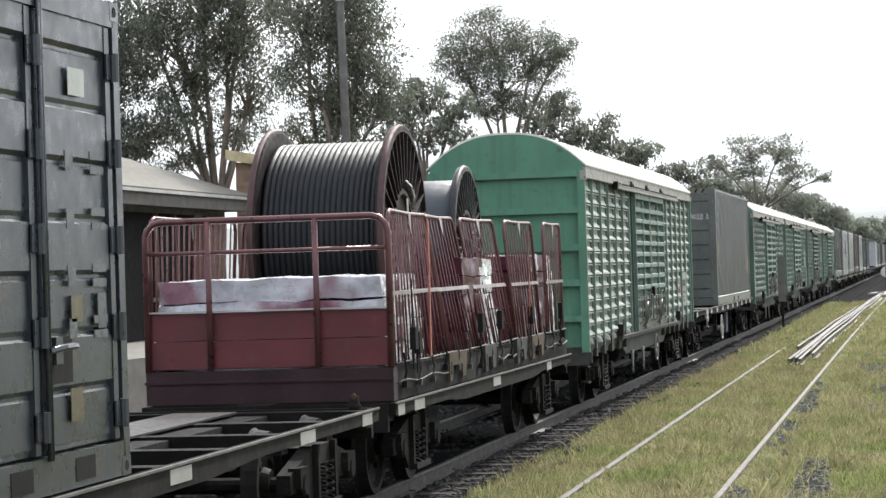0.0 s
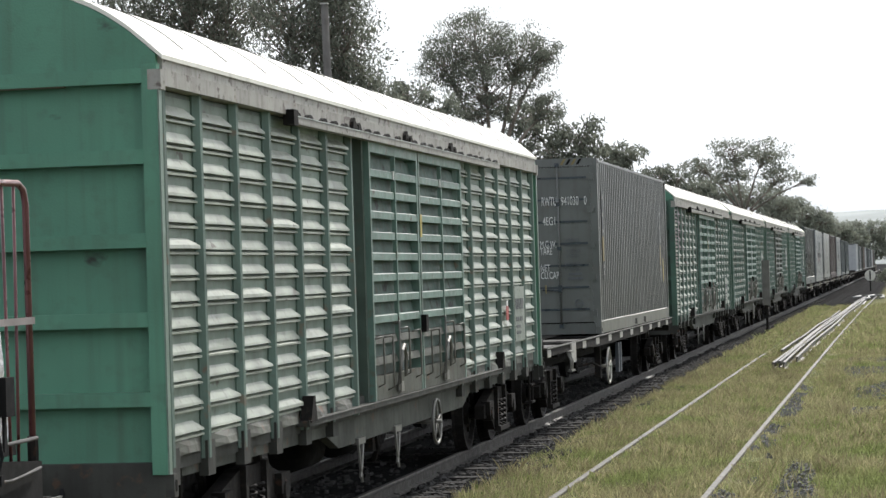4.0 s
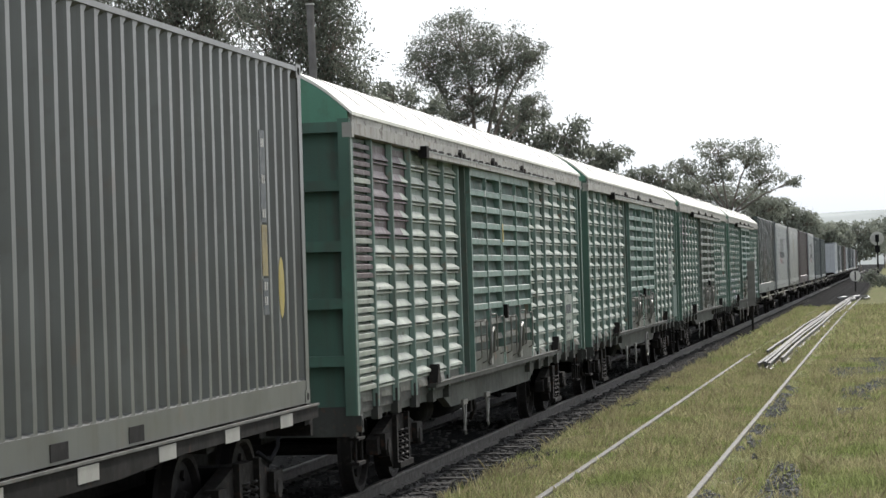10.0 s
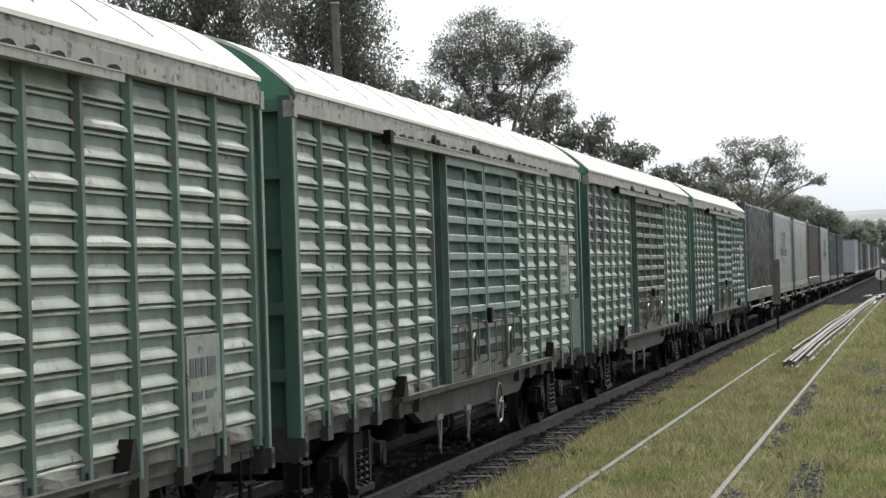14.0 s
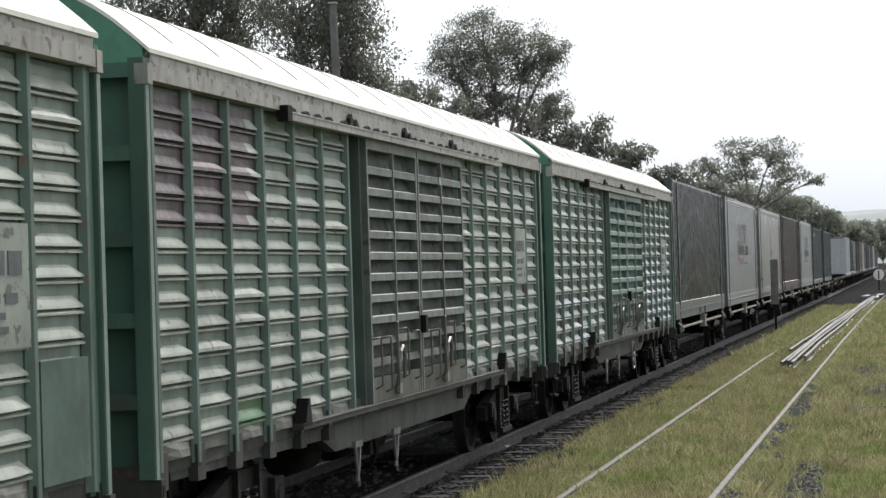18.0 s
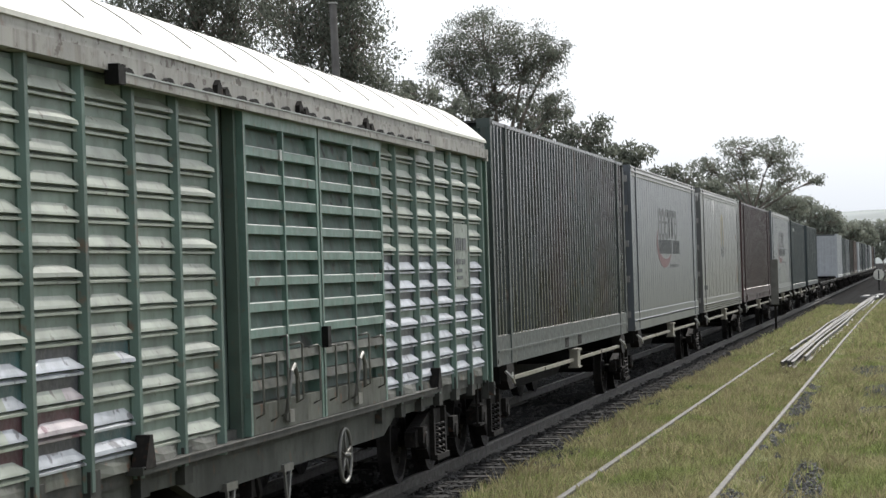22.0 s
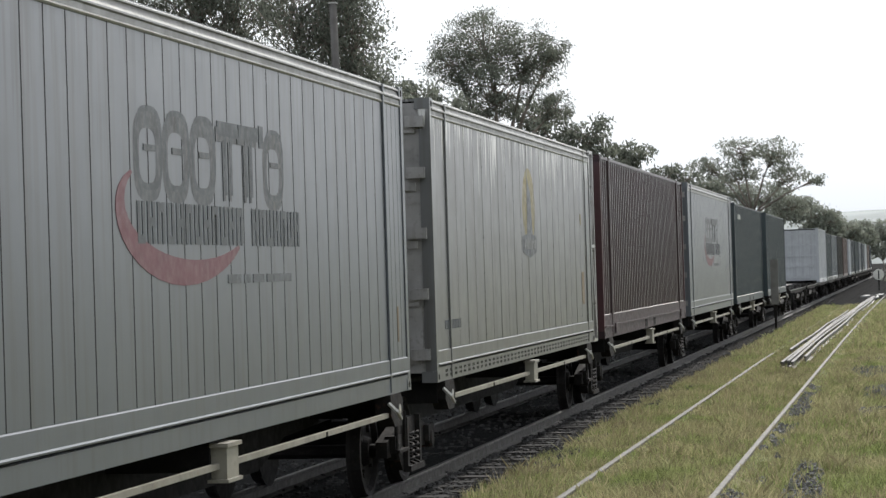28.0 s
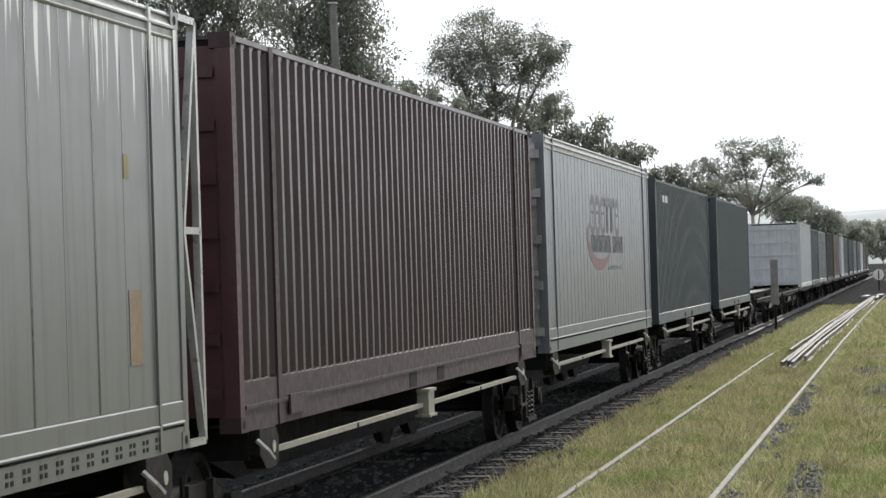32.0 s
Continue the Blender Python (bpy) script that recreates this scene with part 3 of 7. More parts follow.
def slat_mesh(w, material, dent, other=None, flat=None):
    """One pressed louvre on its strip of plate: flat above, a hood that slopes out with tapered ends, a thin bar below.
    other: the paint on its farther half."""
    rng = random.Random(dent)
    bm = bmesh.new()
    j = [rng.uniform(-0.004, 0.004) * (3 if dent > 4 else 1) for _ in range(6)]
    q, lip, cut = 0.004, 0.041, w * 0.62
    bx(bm, 0.0, q, 0.0, w, 0.040, PITCH - 0.004)
    bx(bm, 0.0, q, 0.0, w, 0.004, 0.024)

    def line(x, y, z, dx=0.0):
        return [bm.verts.new((x, y, z)), bm.verts.new((x + dx, cut, z + j[4] * 0.4)), bm.verts.new((x + j[5] * (x > q), w - y, z))]

    top = line(q, 0.20 + j[0] * 6, 0.120)
    up = line(lip - 0.005 + j[1], 0.05, 0.062 + j[2], j[3])
    low = line(lip + j[1], 0.045, 0.043, j[3])
    foot = line(q, 0.03, 0.039)
    side = [bm.verts.new((q, 0.03, 0.072)), bm.verts.new((q, w - 0.03, 0.072))]
    for a, b in ((top, up), (up, low), (low, foot)):
        for k in (0, 1):
            bm.faces.new((a[k], a[k + 1], b[k + 1], b[k]))
    for k, s in ((0, side[0]), (2, side[1])):
        bm.faces.new((top[k], up[k], s))
        bm.faces.new((s, up[k], low[k], foot[k]))
    v = bx(bm, q, 0.036, 0.006, w - 0.006, 0.002, 0.031)
    v[5].co.z, v[6].co.z = 0.017, 0.017
    me = done("louvre", bm, material)
    me.materials.append(other or material)
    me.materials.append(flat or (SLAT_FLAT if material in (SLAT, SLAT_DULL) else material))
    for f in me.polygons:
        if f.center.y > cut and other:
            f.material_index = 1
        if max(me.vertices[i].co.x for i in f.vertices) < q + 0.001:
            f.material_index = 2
    return me


def blade_mesh(w, material):
    """One plain louvre blade: a full-width sloping slat over a dark gap."""
    bm = bmesh.new()
    v = bx(bm, 0.0, 0.05, 0.0, w, 0.012, 0.055)
    v[4].co.z, v[7].co.z = 0.076, 0.076
    v[0].co.z, v[3].co.z = 0.045, 0.045
    return done("blade", bm, material, 0.004)


def roof_z(x):
    return 3.795 + 0.525 * (1 - abs(x / 1.24) ** 2.5)


def louvre_van(y0, label, patches=(), blades=0, plate=(10, 5), seed=0, end_m=None, worn=False):
    """patches: stretches of slats (first column, last, first row from the top, last) under other paint.
    blades: how many of the first column's plain blades are dark."""
    rng = random.Random(seed)
    van = thing("louvre_van", label, "goods van", "louvred goods vans")
    slat, door, panel = (SLAT_DULL, DOOR_OLD, PANEL_OLD) if worn else (SLAT, DOOR, DOOR_PANEL)
    boxed("body", DOOR_DARK, van, -1.16, 1.09, 0.12, VAN_LONG - 0.12, 0.98, 3.60, 0, "dark inner lining")
    boxed("far_side_wall", GREEN_POST, van, -1.22, -1.165, 0.1, VAN_LONG - 0.1, 0.95, 3.7, 0)
    # slatted bays
    for c, (y, w) in enumerate(COLS):
        bay = boxed("side_panel", DOOR_DARK, van, 1.10, 1.142, y, y + w, SLAT_LOW - 0.02, 3.58, 0)
        if blades and c == 0:
            for k in range(29):
                m = SLAT_RED if k >= 29 - blades and k % 7 != 3 else SLAT
                piece("blade", cached(("blade", m.name), lambda: blade_mesh(w - 0.01, m)), bay, (1.142, y, SLAT_LOW + k * 0.0845))
            continue
        for r in range(ROWS):
            up = ROWS - 1 - r
            kind, other, flat = slat, None, None
            for c0, c1, r0, r1, m in patches:
                if c0 <= c <= c1 and r0 <= up <= r1:
                    kind = m
                    other = SLAT if m is SLAT_RED and c == c1 else None
                    # sprayed colours; the hoods' shine is put in as paler paint over dark plates
                    if m is SLAT_SCRAWL and c < 6:
                        kind, other = rng.choice((SLAT, SLAT_SCRAWL, SLAT_PINK)), rng.choice((SLAT_SCRAWL, SLAT_PINK, None))
                        flat = rng.choice((SLAT_SCRAWL_RED, SLAT_TEAL, SLAT_INK, SLAT_SCRAWL_RED) if c < 3 else (SLAT_FLAT, SLAT_TEAL))
                    elif m is SLAT_SCRAWL:
                        flat = rng.choice((SLAT_INK, SLAT_FLAT, SLAT_DUSK))
            dent = rng.randrange(6 if r > 3 else 9)
            key = ("slat", round(w, 3), kind.name, dent, other.name if other else "", flat.name if flat else "")
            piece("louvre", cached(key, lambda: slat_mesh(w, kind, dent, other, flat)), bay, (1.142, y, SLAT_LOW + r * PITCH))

    def post_mesh():
        bm = bmesh.new()
        prof = [(1.10, -0.072), (1.160, -0.072), (1.165, -0.066), (1.204, -0.034), (1.206, -0.028), (1.206, 0.028), (1.165, 0.060), (1.10, 0.060)]
        a, b = ([bm.verts.new((x, y, z)) for x, y in prof] for z in (0.93, 3.59))
        bm.faces.new(a)
        bm.faces.new(b)
        for i in range(len(prof)):
            k = (i + 1) % len(prof)
            bm.faces.new((a[i], a[k], b[k], b[i]))
        return done("post", bm, POST_FACE)

    for y in [c[0] - 0.025 for c in COLS] + [COLS[5][0] + 0.99, COLS[11][0] + 0.99]:
        piece("post", cached("post", post_mesh), van, (0, y, 0))
    boxed("door_pocket", GREEN_POST, van, 1.05, 1.08, 6.17, 6.74, 0.98, 3.58, 0, "dark green door pocket")
    boxed("post", GREEN_POST, van, 1.10, 1.19, 6.66, 6.73, 0.95, 3.59, 0.01)
    # two sliding door leaves
    for y, w in ((6.75, 2.44), (9.23, 2.60)):
        bm = bmesh.new()
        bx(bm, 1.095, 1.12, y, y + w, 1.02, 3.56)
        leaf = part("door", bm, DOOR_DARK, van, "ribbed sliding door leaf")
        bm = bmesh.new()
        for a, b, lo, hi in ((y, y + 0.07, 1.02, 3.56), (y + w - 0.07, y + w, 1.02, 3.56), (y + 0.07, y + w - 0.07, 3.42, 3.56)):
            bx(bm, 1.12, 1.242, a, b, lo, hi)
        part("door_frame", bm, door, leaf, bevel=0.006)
        boxed("kick_plate", DOOR_FOOT, leaf, 1.12, 1.238, y + 0.072, y + w - 0.072, 1.02, 1.25, 0.006, "rusty, shade-darkened foot plate of the door")
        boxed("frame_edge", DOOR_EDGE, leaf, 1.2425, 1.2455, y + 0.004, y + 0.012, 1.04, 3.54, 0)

        def rib_mesh():
            bm = bmesh.new()
            prof = [(1.12, 0.0), (1.238, 0.0), (1.237, 0.067), (1.230, 0.074), (1.12, 0.082)]
            ends = [[bm.verts.new((x, q, z)) for x, z in prof] for q in (0.075, w - 0.075)]
            bm.faces.new(ends[0])
            bm.faces.new(ends[1][::-1])
            for i in range(5):
                f = bm.faces.new((ends[0][i], ends[0][(i + 1) % 5], ends[1][(i + 1) % 5], ends[1][i]))
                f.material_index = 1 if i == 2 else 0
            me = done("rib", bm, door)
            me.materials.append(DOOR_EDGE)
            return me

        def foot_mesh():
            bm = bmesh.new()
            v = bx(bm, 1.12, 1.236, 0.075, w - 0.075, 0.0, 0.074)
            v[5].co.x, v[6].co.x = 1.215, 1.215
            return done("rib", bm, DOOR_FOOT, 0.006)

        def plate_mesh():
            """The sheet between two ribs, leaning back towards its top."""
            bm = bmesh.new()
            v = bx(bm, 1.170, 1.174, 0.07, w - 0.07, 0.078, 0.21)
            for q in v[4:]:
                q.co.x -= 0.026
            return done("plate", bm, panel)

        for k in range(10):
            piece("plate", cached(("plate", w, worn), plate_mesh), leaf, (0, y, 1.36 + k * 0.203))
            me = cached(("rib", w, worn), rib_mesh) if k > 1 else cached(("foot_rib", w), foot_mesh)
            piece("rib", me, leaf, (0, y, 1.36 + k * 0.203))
        bm = bmesh.new()
        bx(bm, 1.205, 1.248, y + w * 0.5 - 0.020, y + w * 0.5 + 0.020, 1.2, 3.42)
        part("stay", bm, door, leaf, bevel=0.004)
        for k, (dy, lo, hi, bend) in enumerate(((0.18, 1.15, 1.62, 0.14), (0.62, 1.10, 1.62, 0.12), (0.95, 1.12, 1.75, -0.03), (1.45, 1.20, 1.68, 0.16), (2.05, 1.16, 1.64, 0.14))):
            bm = bmesh.new()
            yy = y + dy * w / 2.42
            tube(bm, [(1.235, yy, lo), (1.30, yy, lo + 0.03), (1.30, yy, hi), (1.30, yy - bend * 0.5, hi + 0.015), (1.235, yy - bend, hi)], 0.010, 6)
            part("handle_bar", bm, HANDLE, leaf, "bent grey steel bar", smooth=True)
        bm = bmesh.new()
        tube(bm, [(1.26, y + w * 0.42, 1.08), (1.285, y + w * 0.425, 1.30), (1.29, y + w * 0.455, 1.47), (1.29, y + w * 0.50, 1.52), (1.285, y + w * 0.545, 1.42), (1.27, y + w * 0.565, 1.22)], 0.020, 6)
        bx(bm, 1.235, 1.28, y + w * 0.44, y + w * 0.50, 1.06, 1.16)
        part("door_latch", bm, HANDLE, leaf, "heavy lever latch")
        if rng.random() < 0.8:
            bm = bmesh.new()
            bx(bm, 1.225, 1.2465, y + w * 0.5 - 0.10, y + w * 0.5 - 0.025, 3.18, 3.27)
            part("placard", bm, PLATE, leaf)
    boxed("door_lock", BLACK, van, 1.235, 1.30, 9.15, 9.27, 1.62, 1.80, 0.01)
    if seed < 3:
        boxed("marker", MARK_YELLOW, van, 1.246, 1.249, 9.24, 9.33, 2.62, 2.86, 0, "yellow paint mark")
    # top: fascia with holes and bolts, door track, roof sheets
    boxed("fascia", FASCIA, van, 1.12, 1.235, 0.02, VAN_LONG - 0.02, 3.705, 3.80, 0.01, "chipped white eave fascia")
    boxed("eave_ledge", LEDGE, van, 1.12, 1.25, 0.02, VAN_LONG - 0.02, 3.59, 3.702, 0.008, "pale dusty eave ledge")

    def bolt_mesh():
        bm = bmesh.new()
        slab(bm, [(-0.13, -0.03), (0.13, -0.03), (0.05, 0.015), (-0.02, 0.022), (-0.08, 0.005)], 0.0, 0.04)
        return done("bracket", bm, BLACK)

    for k in range(23):
        piece("bracket", cached("bolt", bolt_mesh), van, (1.25, 3.8 + k * 0.47 + rng.uniform(-0.08, 0.08), 3.603))
    for y in (5.9, 8.4, 11.0):
        bm = bmesh.new()
        slab(bm, [(y, 3.575), (y + 0.17, 3.575), (y + 0.15, 3.64), (y + 0.08, 3.70), (y + 0.02, 3.66)], 1.25, 1.29)
        slab(bm, [(y + 0.2, 3.575), (y + 0.42, 3.575), (y + 0.34, 3.61), (y + 0.27, 3.66), (y + 0.21, 3.64)], 1.25, 1.295)
        part("hanger", bm, IRON, van, "rusty bent door hanger", 0.012)
    bm = bmesh.new()
    bx(bm, 1.235, 1.31, 3.62, 14.3, 3.515, 3.572)
    part("door_track", bm, LEDGE, van, "pale rusty door track", 0.012)
    boxed("door_track_end", BLACK, van, 1.225, 1.32, 3.48, 3.63, 3.50, 3.63, 0.02)
    boxed("track_edge", DOOR_EDGE, van, 1.285, 1.316, 3.64, 14.28, 3.574, 3.584, 0.003, "bright edge highlight on the track")
    bm = bmesh.new()
    prof = [-1.25 + 2.5 * i / 20 for i in range(21)]
    rows = []
    for y in (-0.04, VAN_LONG + 0.04):
        rows.append([bm.verts.new((x, y, roof_z(min(1.24, max(-1.24, x))) + 0.012)) for x in prof] + [bm.verts.new((x, y, roof_z(min(1.24, max(-1.24, x))) - 0.02)) for x in prof[::-1]])
    k = len(rows[0])
    for i in range(k):
        bm.faces.new((rows[0][i], rows[0][(i + 1) % k], rows[1][(i + 1) % k], rows[1][i]))
    bm.faces.new(rows[0])
    bm.faces.new(rows[1])
    part("roof", bm, ROOF, van, "white arched roof")

    def seam_mesh():
        bm = bmesh.new()
        tube(bm, [(x, 0.0, roof_z(x) + 0.012) for x in prof[1:-1]], 0.007, 4)
        return done("roof_seam", bm, IRON)

    for i in range(14):
        piece("roof_seam", cached("seam", seam_mesh), van, (0, 0.95 + i * 1.22 + rng.uniform(-0.04, 0.04), 0))
    # ends: green sheet up to the roof's arch, cross ribs, corner posts
    for y, way in ((0.04, -1), (VAN_LONG - 0.04, 1)):
        bm = bmesh.new()
        outline = [(-1.2, 0.92)] + [(x, roof_z(x) - 0.02) for x in [-1.2 + 0.12 * i for i in range(21)]] + [(1.2, 0.92)]
        a = [bm.verts.new((x, y - 0.03, z)) for x, z in outline]
        b = [bm.verts.new((x, y + 0.03, z)) for x, z in outline]
        bm.faces.new(a)
        bm.faces.new(b)
        for i in range(len(a)):
            j = (i + 1) % len(a)
            bm.faces.new((a[i], a[j], b[j], b[i]))
        end = part("end_wall", bm, end_m or GREEN_END, van, "green sheet end wall with cross ribs")
        bm = bmesh.new()
        cap = [(-1.2, 3.66)] + [(x, roof_z(x) - 0.025) for x in [-1.2 + 0.12 * i for i in range(21)]] + [(1.2, 3.66)]
        a = [bm.verts.new((x, y + way * 0.031, z)) for x, z in cap]
        b = [bm.verts.new((x, y + way * 0.075, z)) for x, z in cap]
        bm.faces.new(a)
        bm.faces.new(b)
        for i in range(len(a)):
            j = (i + 1) % len(a)
            bm.faces.new((a[i], a[j], b[j], b[i]))
        part("gable", bm, GREEN_END, end, "smooth green gable sheet")
        boxed("gable_ledge", SILL_RUST, end, -0.85, 0.55, *sorted((y + way * 0.076, y + way * 0.12)), 3.60, 3.67, 0.012, "rust-stained ledge under the gable")
        for z in (1.42, 1.97, 2.52, 3.10, 3.66):
            bm = bmesh.new()
            v = bx(bm, -1.13, 1.13, min(y, y + way * 0.13), max(y, y + way * 0.13), z - 0.05, z + 0.05)
            part("rib", bm, end_m or GREEN_END, end, bevel=0.012)
        for x0, x1 in ((1.115, 1.225), (-1.225, -1.115)):
            boxed("corner_post", end_m or GREEN_END, end, x0, x1, *sorted((y + way * 0.06, y + way * 0.14)), 0.9, 3.74, 0.015)
        boxed("edge_strip", GREEN_EDGE, end, 1.2255, 1.237, *sorted((y + way * 0.065, y + way * 0.135)), 0.9, 3.62, 0.004, "pale worn corner strip")
        # duller green: the corner recess's shade is put into the colour
        boxed("corner_panel", GREEN_POST, end, 1.10, 1.175, *sorted((y - way * 0.10, y + way * 0.06)), 0.9, 3.58, 0)
        boxed("corner_cap", LEDGE, end, 1.16, 1.256, *sorted((y + way * 0.03, y + way * 0.142)), 3.56, 3.70, 0.01)
        bm = bmesh.new()
        bx(bm, 1.20, 1.262, *sorted((y + way * 0.02, y + way * 0.12)), 0.74, 0.90)
        eye = part("tow_eye", bm, SILL, end, "pressed towing eye", 0.012)
        boxed("eye_slot", BLACK, eye, 1.2625, 1.266, *sorted((y + way * 0.045, y + way * 0.095)), 0.78, 0.86, 0)
        bm = bmesh.new()
        bx(bm, -1.2, 1.2, min(y, y + way * 0.12), max(y, y + way * 0.12), 0.70, 0.98)
        part("headstock", bm, SILL, van, "dusty grey headstock", 0.015)
        coupler(van, y + way * 0.08, way)
    # underframe
    bm = bmesh.new()
    slab(bm, [(0.05, 0.96), (0.05, 0.84), (5.1, 0.80), (5.6, 0.66), (12.1, 0.66), (12.6, 0.80), (VAN_LONG - 0.05, 0.84), (VAN_LONG - 0.05, 0.96)], 1.04, 1.13)
    part("sole_bar", bm, SOLE, van, "dusty grey sole bar", 0.012)
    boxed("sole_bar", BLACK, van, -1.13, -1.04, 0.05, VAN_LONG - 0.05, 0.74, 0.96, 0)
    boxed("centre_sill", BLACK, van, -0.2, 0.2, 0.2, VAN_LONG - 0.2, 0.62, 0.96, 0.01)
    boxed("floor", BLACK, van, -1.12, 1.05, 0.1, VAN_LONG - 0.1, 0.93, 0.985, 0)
    boxed("door_sill", SILL, van, 1.13, 1.27, 3.9, 14.5, 0.965, 1.015, 0.01, "projecting door sill rail")
    boxed("sill_edge", DECK_EDGE, van, 1.262, 1.277, 3.92, 14.48, 1.012, 1.02, 0.002, "bright lit sill edge")

    def brace_mesh():
        bm = bmesh.new()
        bx(bm, 1.13, 1.20, -0.1, 0.1, 0.80, 1.06)
        return done("bracket", bm, SILL, 0.012)

    boxed("apron", SILL, van, 1.08, 1.152, 0.1, VAN_LONG - 0.1, 0.90, 1.085, 0.006, "dusty grey lower apron")
    def flap_mesh(w, k):
        bm = bmesh.new()
        out = (0.02, 0.055, 0.085)[k]
        ys, xs = (0.06, w * 0.4, w * 0.7, w - 0.07), (0.3, 1.0, 0.7, 0.15)
        rows = [[bm.verts.new((1.153 + lift + out * f * d, yy, z + 0.02 * f * d)) for yy, f in zip(ys, xs)] for z, d, lift in ((1.115, 0.2, 0), (1.04, 0.75, 0), (0.985, 1.0, 0), (0.985, 1.0, -0.004), (1.04, 0.75, -0.004), (1.115, 0.2, -0.004))]
        for a, b in zip(rows, rows[1:] + rows[:1]):
            for i in range(3):
                bm.faces.new((a[i], a[i + 1], b[i + 1], b[i]))
        return done("flap", bm, DOOR_FOOT)

    for c, (y, w) in enumerate(COLS):
        k = rng.randrange(3)
        piece("flap", cached(("flap", round(w, 3), k), lambda: flap_mesh(w, k)), van, (0, y, 0))
        piece("bracket", cached("brace", brace_mesh), van, (0, y + 0.02, 0))
    for y in (4.05, 14.35):
        bm = bmesh.new()
        slab(bm, [(y - 0.12, 1.0), (y + 0.12, 1.0), (y + 0.06, 1.22), (y, 1.22)], 1.18, 1.28)
        part("door_stop", bm, IRON, van, bevel=0.01)
    for y in (0.25, VAN_LONG - 0.45):
        bm = bmesh.new()
        for dy in (0, 0.28):
            tube(bm, [(1.12, y + dy, 0.9), (1.12, y + dy, 0.42)], 0.018, 5)
        bx(bm, 1.06, 1.16, y - 0.02, y + 0.30, 0.40, 0.43)
        bx(bm, 1.06, 1.16, y - 0.02, y + 0.30, 0.64, 0.665)
        part("step", bm, IRON, van, "hanging foot step")
    if seed in (1, 3, 5):
        hand_wheel(van, 10.1, 0.62, 1.2, 0.24, HANDLE)
    for y in (6.35, 8.1):
        bm = bmesh.new()
        tube(bm, [(1.14, y, 0.70), (1.15, y + 0.03, 0.45), (1.15, y + 0.10, 0.28)], 0.016, 5)
        tube(bm, [(1.14, y + 0.22, 0.66), (1.15, y + 0.10, 0.45), (1.15, y + 0.02, 0.33)], 0.016, 5)
        bx(bm, 1.10, 1.16, y - 0.05, y + 0.26, 0.64, 0.70)
        part("release_lever", bm, HANDLE, van, "hanging forked release lever")
    bm = bmesh.new()
    tube(bm, [(1.08, 7.4, 0.72), (1.10, 7.45, 0.55), (1.02, 7.6, 0.40)], 0.03, 5)
    bx(bm, 0.98, 1.08, 7.3, 7.5, 0.5, 0.72)
    part("brake_lever", bm, IRON, van)
    for y, le in ((6.3, 0.9), (8.2, 1.3)):
        bm = bmesh.new()
        lathe(bm, [(y, 0.05), (y, 0.18), (y + le, 0.18), (y + le, 0.05)], "y", 14, (0.45, 0, 0.56))
        part("air_tank", bm, BLACK, van, smooth=True)
    bogie(van, 2.75)
    bogie(van, VAN_LONG - 2.75)
    # data plate over the slats
    c, r = plate
    y, w = COLS[c]
    z = SLAT_LOW + r * PITCH
    boxed("data_plate", STENCIL, van, 1.18, 1.205, y + 0.06, y + w - 0.06, z - 0.36, z + 0.36, 0.004, "green data plate with dark stencilled marks")
    for row in ((0.06, 0.06, 0.10, 0.14), (0.20, 0.06, 0.10, 0.14), (0.34, 0.06, 0.10, 0.14), (0.50, 0.06, 0.22, 0.14), (0.1, -0.10, 0.26, 0.06), (0.44, -0.10, 0.2, 0.06), (0.1, -0.19, 0.34, 0.04), (0.1, -0.27, 0.38, 0.04)):
        bars([row], INK_DARK, van, 1.206, y + 0.06, z, "plate_mark")
    if seed == 3:
        boxed("patch_panel", DOOR_PANEL, van, 1.18, 1.212, COLS[11][0] + 0.02, COLS[11][0] + 0.88, 1.04, 1.78, 0.006, "plain green patch panel")
    if seed == 1:
        y = COLS[9][0] + 0.33
        boxed("sticker", SLAT_RED_STICKER, van, 1.206, 1.210, y, y + 0.2, 1.60, 1.78, 0, "red and white sticker")
        for z0 in (1.53, 1.785):
            boxed("sticker", INK_WHITE, van, 1.206, 1.210, y + 0.03, y + 0.16, z0, z0 + 0.065, 0)
    MOVING.append((van, y0, 0.0))
    return van


louvre_van(38.5, "pale green louvred goods van with white arched roof", plate=(10, 3), seed=1)
louvre_van(78.08, "pale green louvred goods van with maroon patch on its slats", patches=((1, 2, 0, 4, SLAT_RED),), blades=16, plate=(10, 2), seed=2, end_m=END_GRIMY_SHADE)
louvre_van(97.17, "pale green louvred goods van, slats weathered and dented", plate=(10, 6), seed=3, end_m=END_GRIMY_SHADE)
louvre_van(116.24, "pale green louvred goods van with dark maroon upper slats", patches=((0, 2, 0, 4, SLAT_RED), (2, 2, 12, 12, SLAT_GREEN)), plate=(10, 7), seed=4, end_m=END_GRIMY_SHADE, worn=True)
louvre_van(135.47, "pale green louvred goods van with scrawled lower slats", patches=((0, 3, 9, 12, SLAT_SCRAWL), (6, 11, 6, 12, SLAT_SCRAWL)), plate=(10, 7), seed=5, end_m=END_GRIMY_SHADE)

# flat wagons


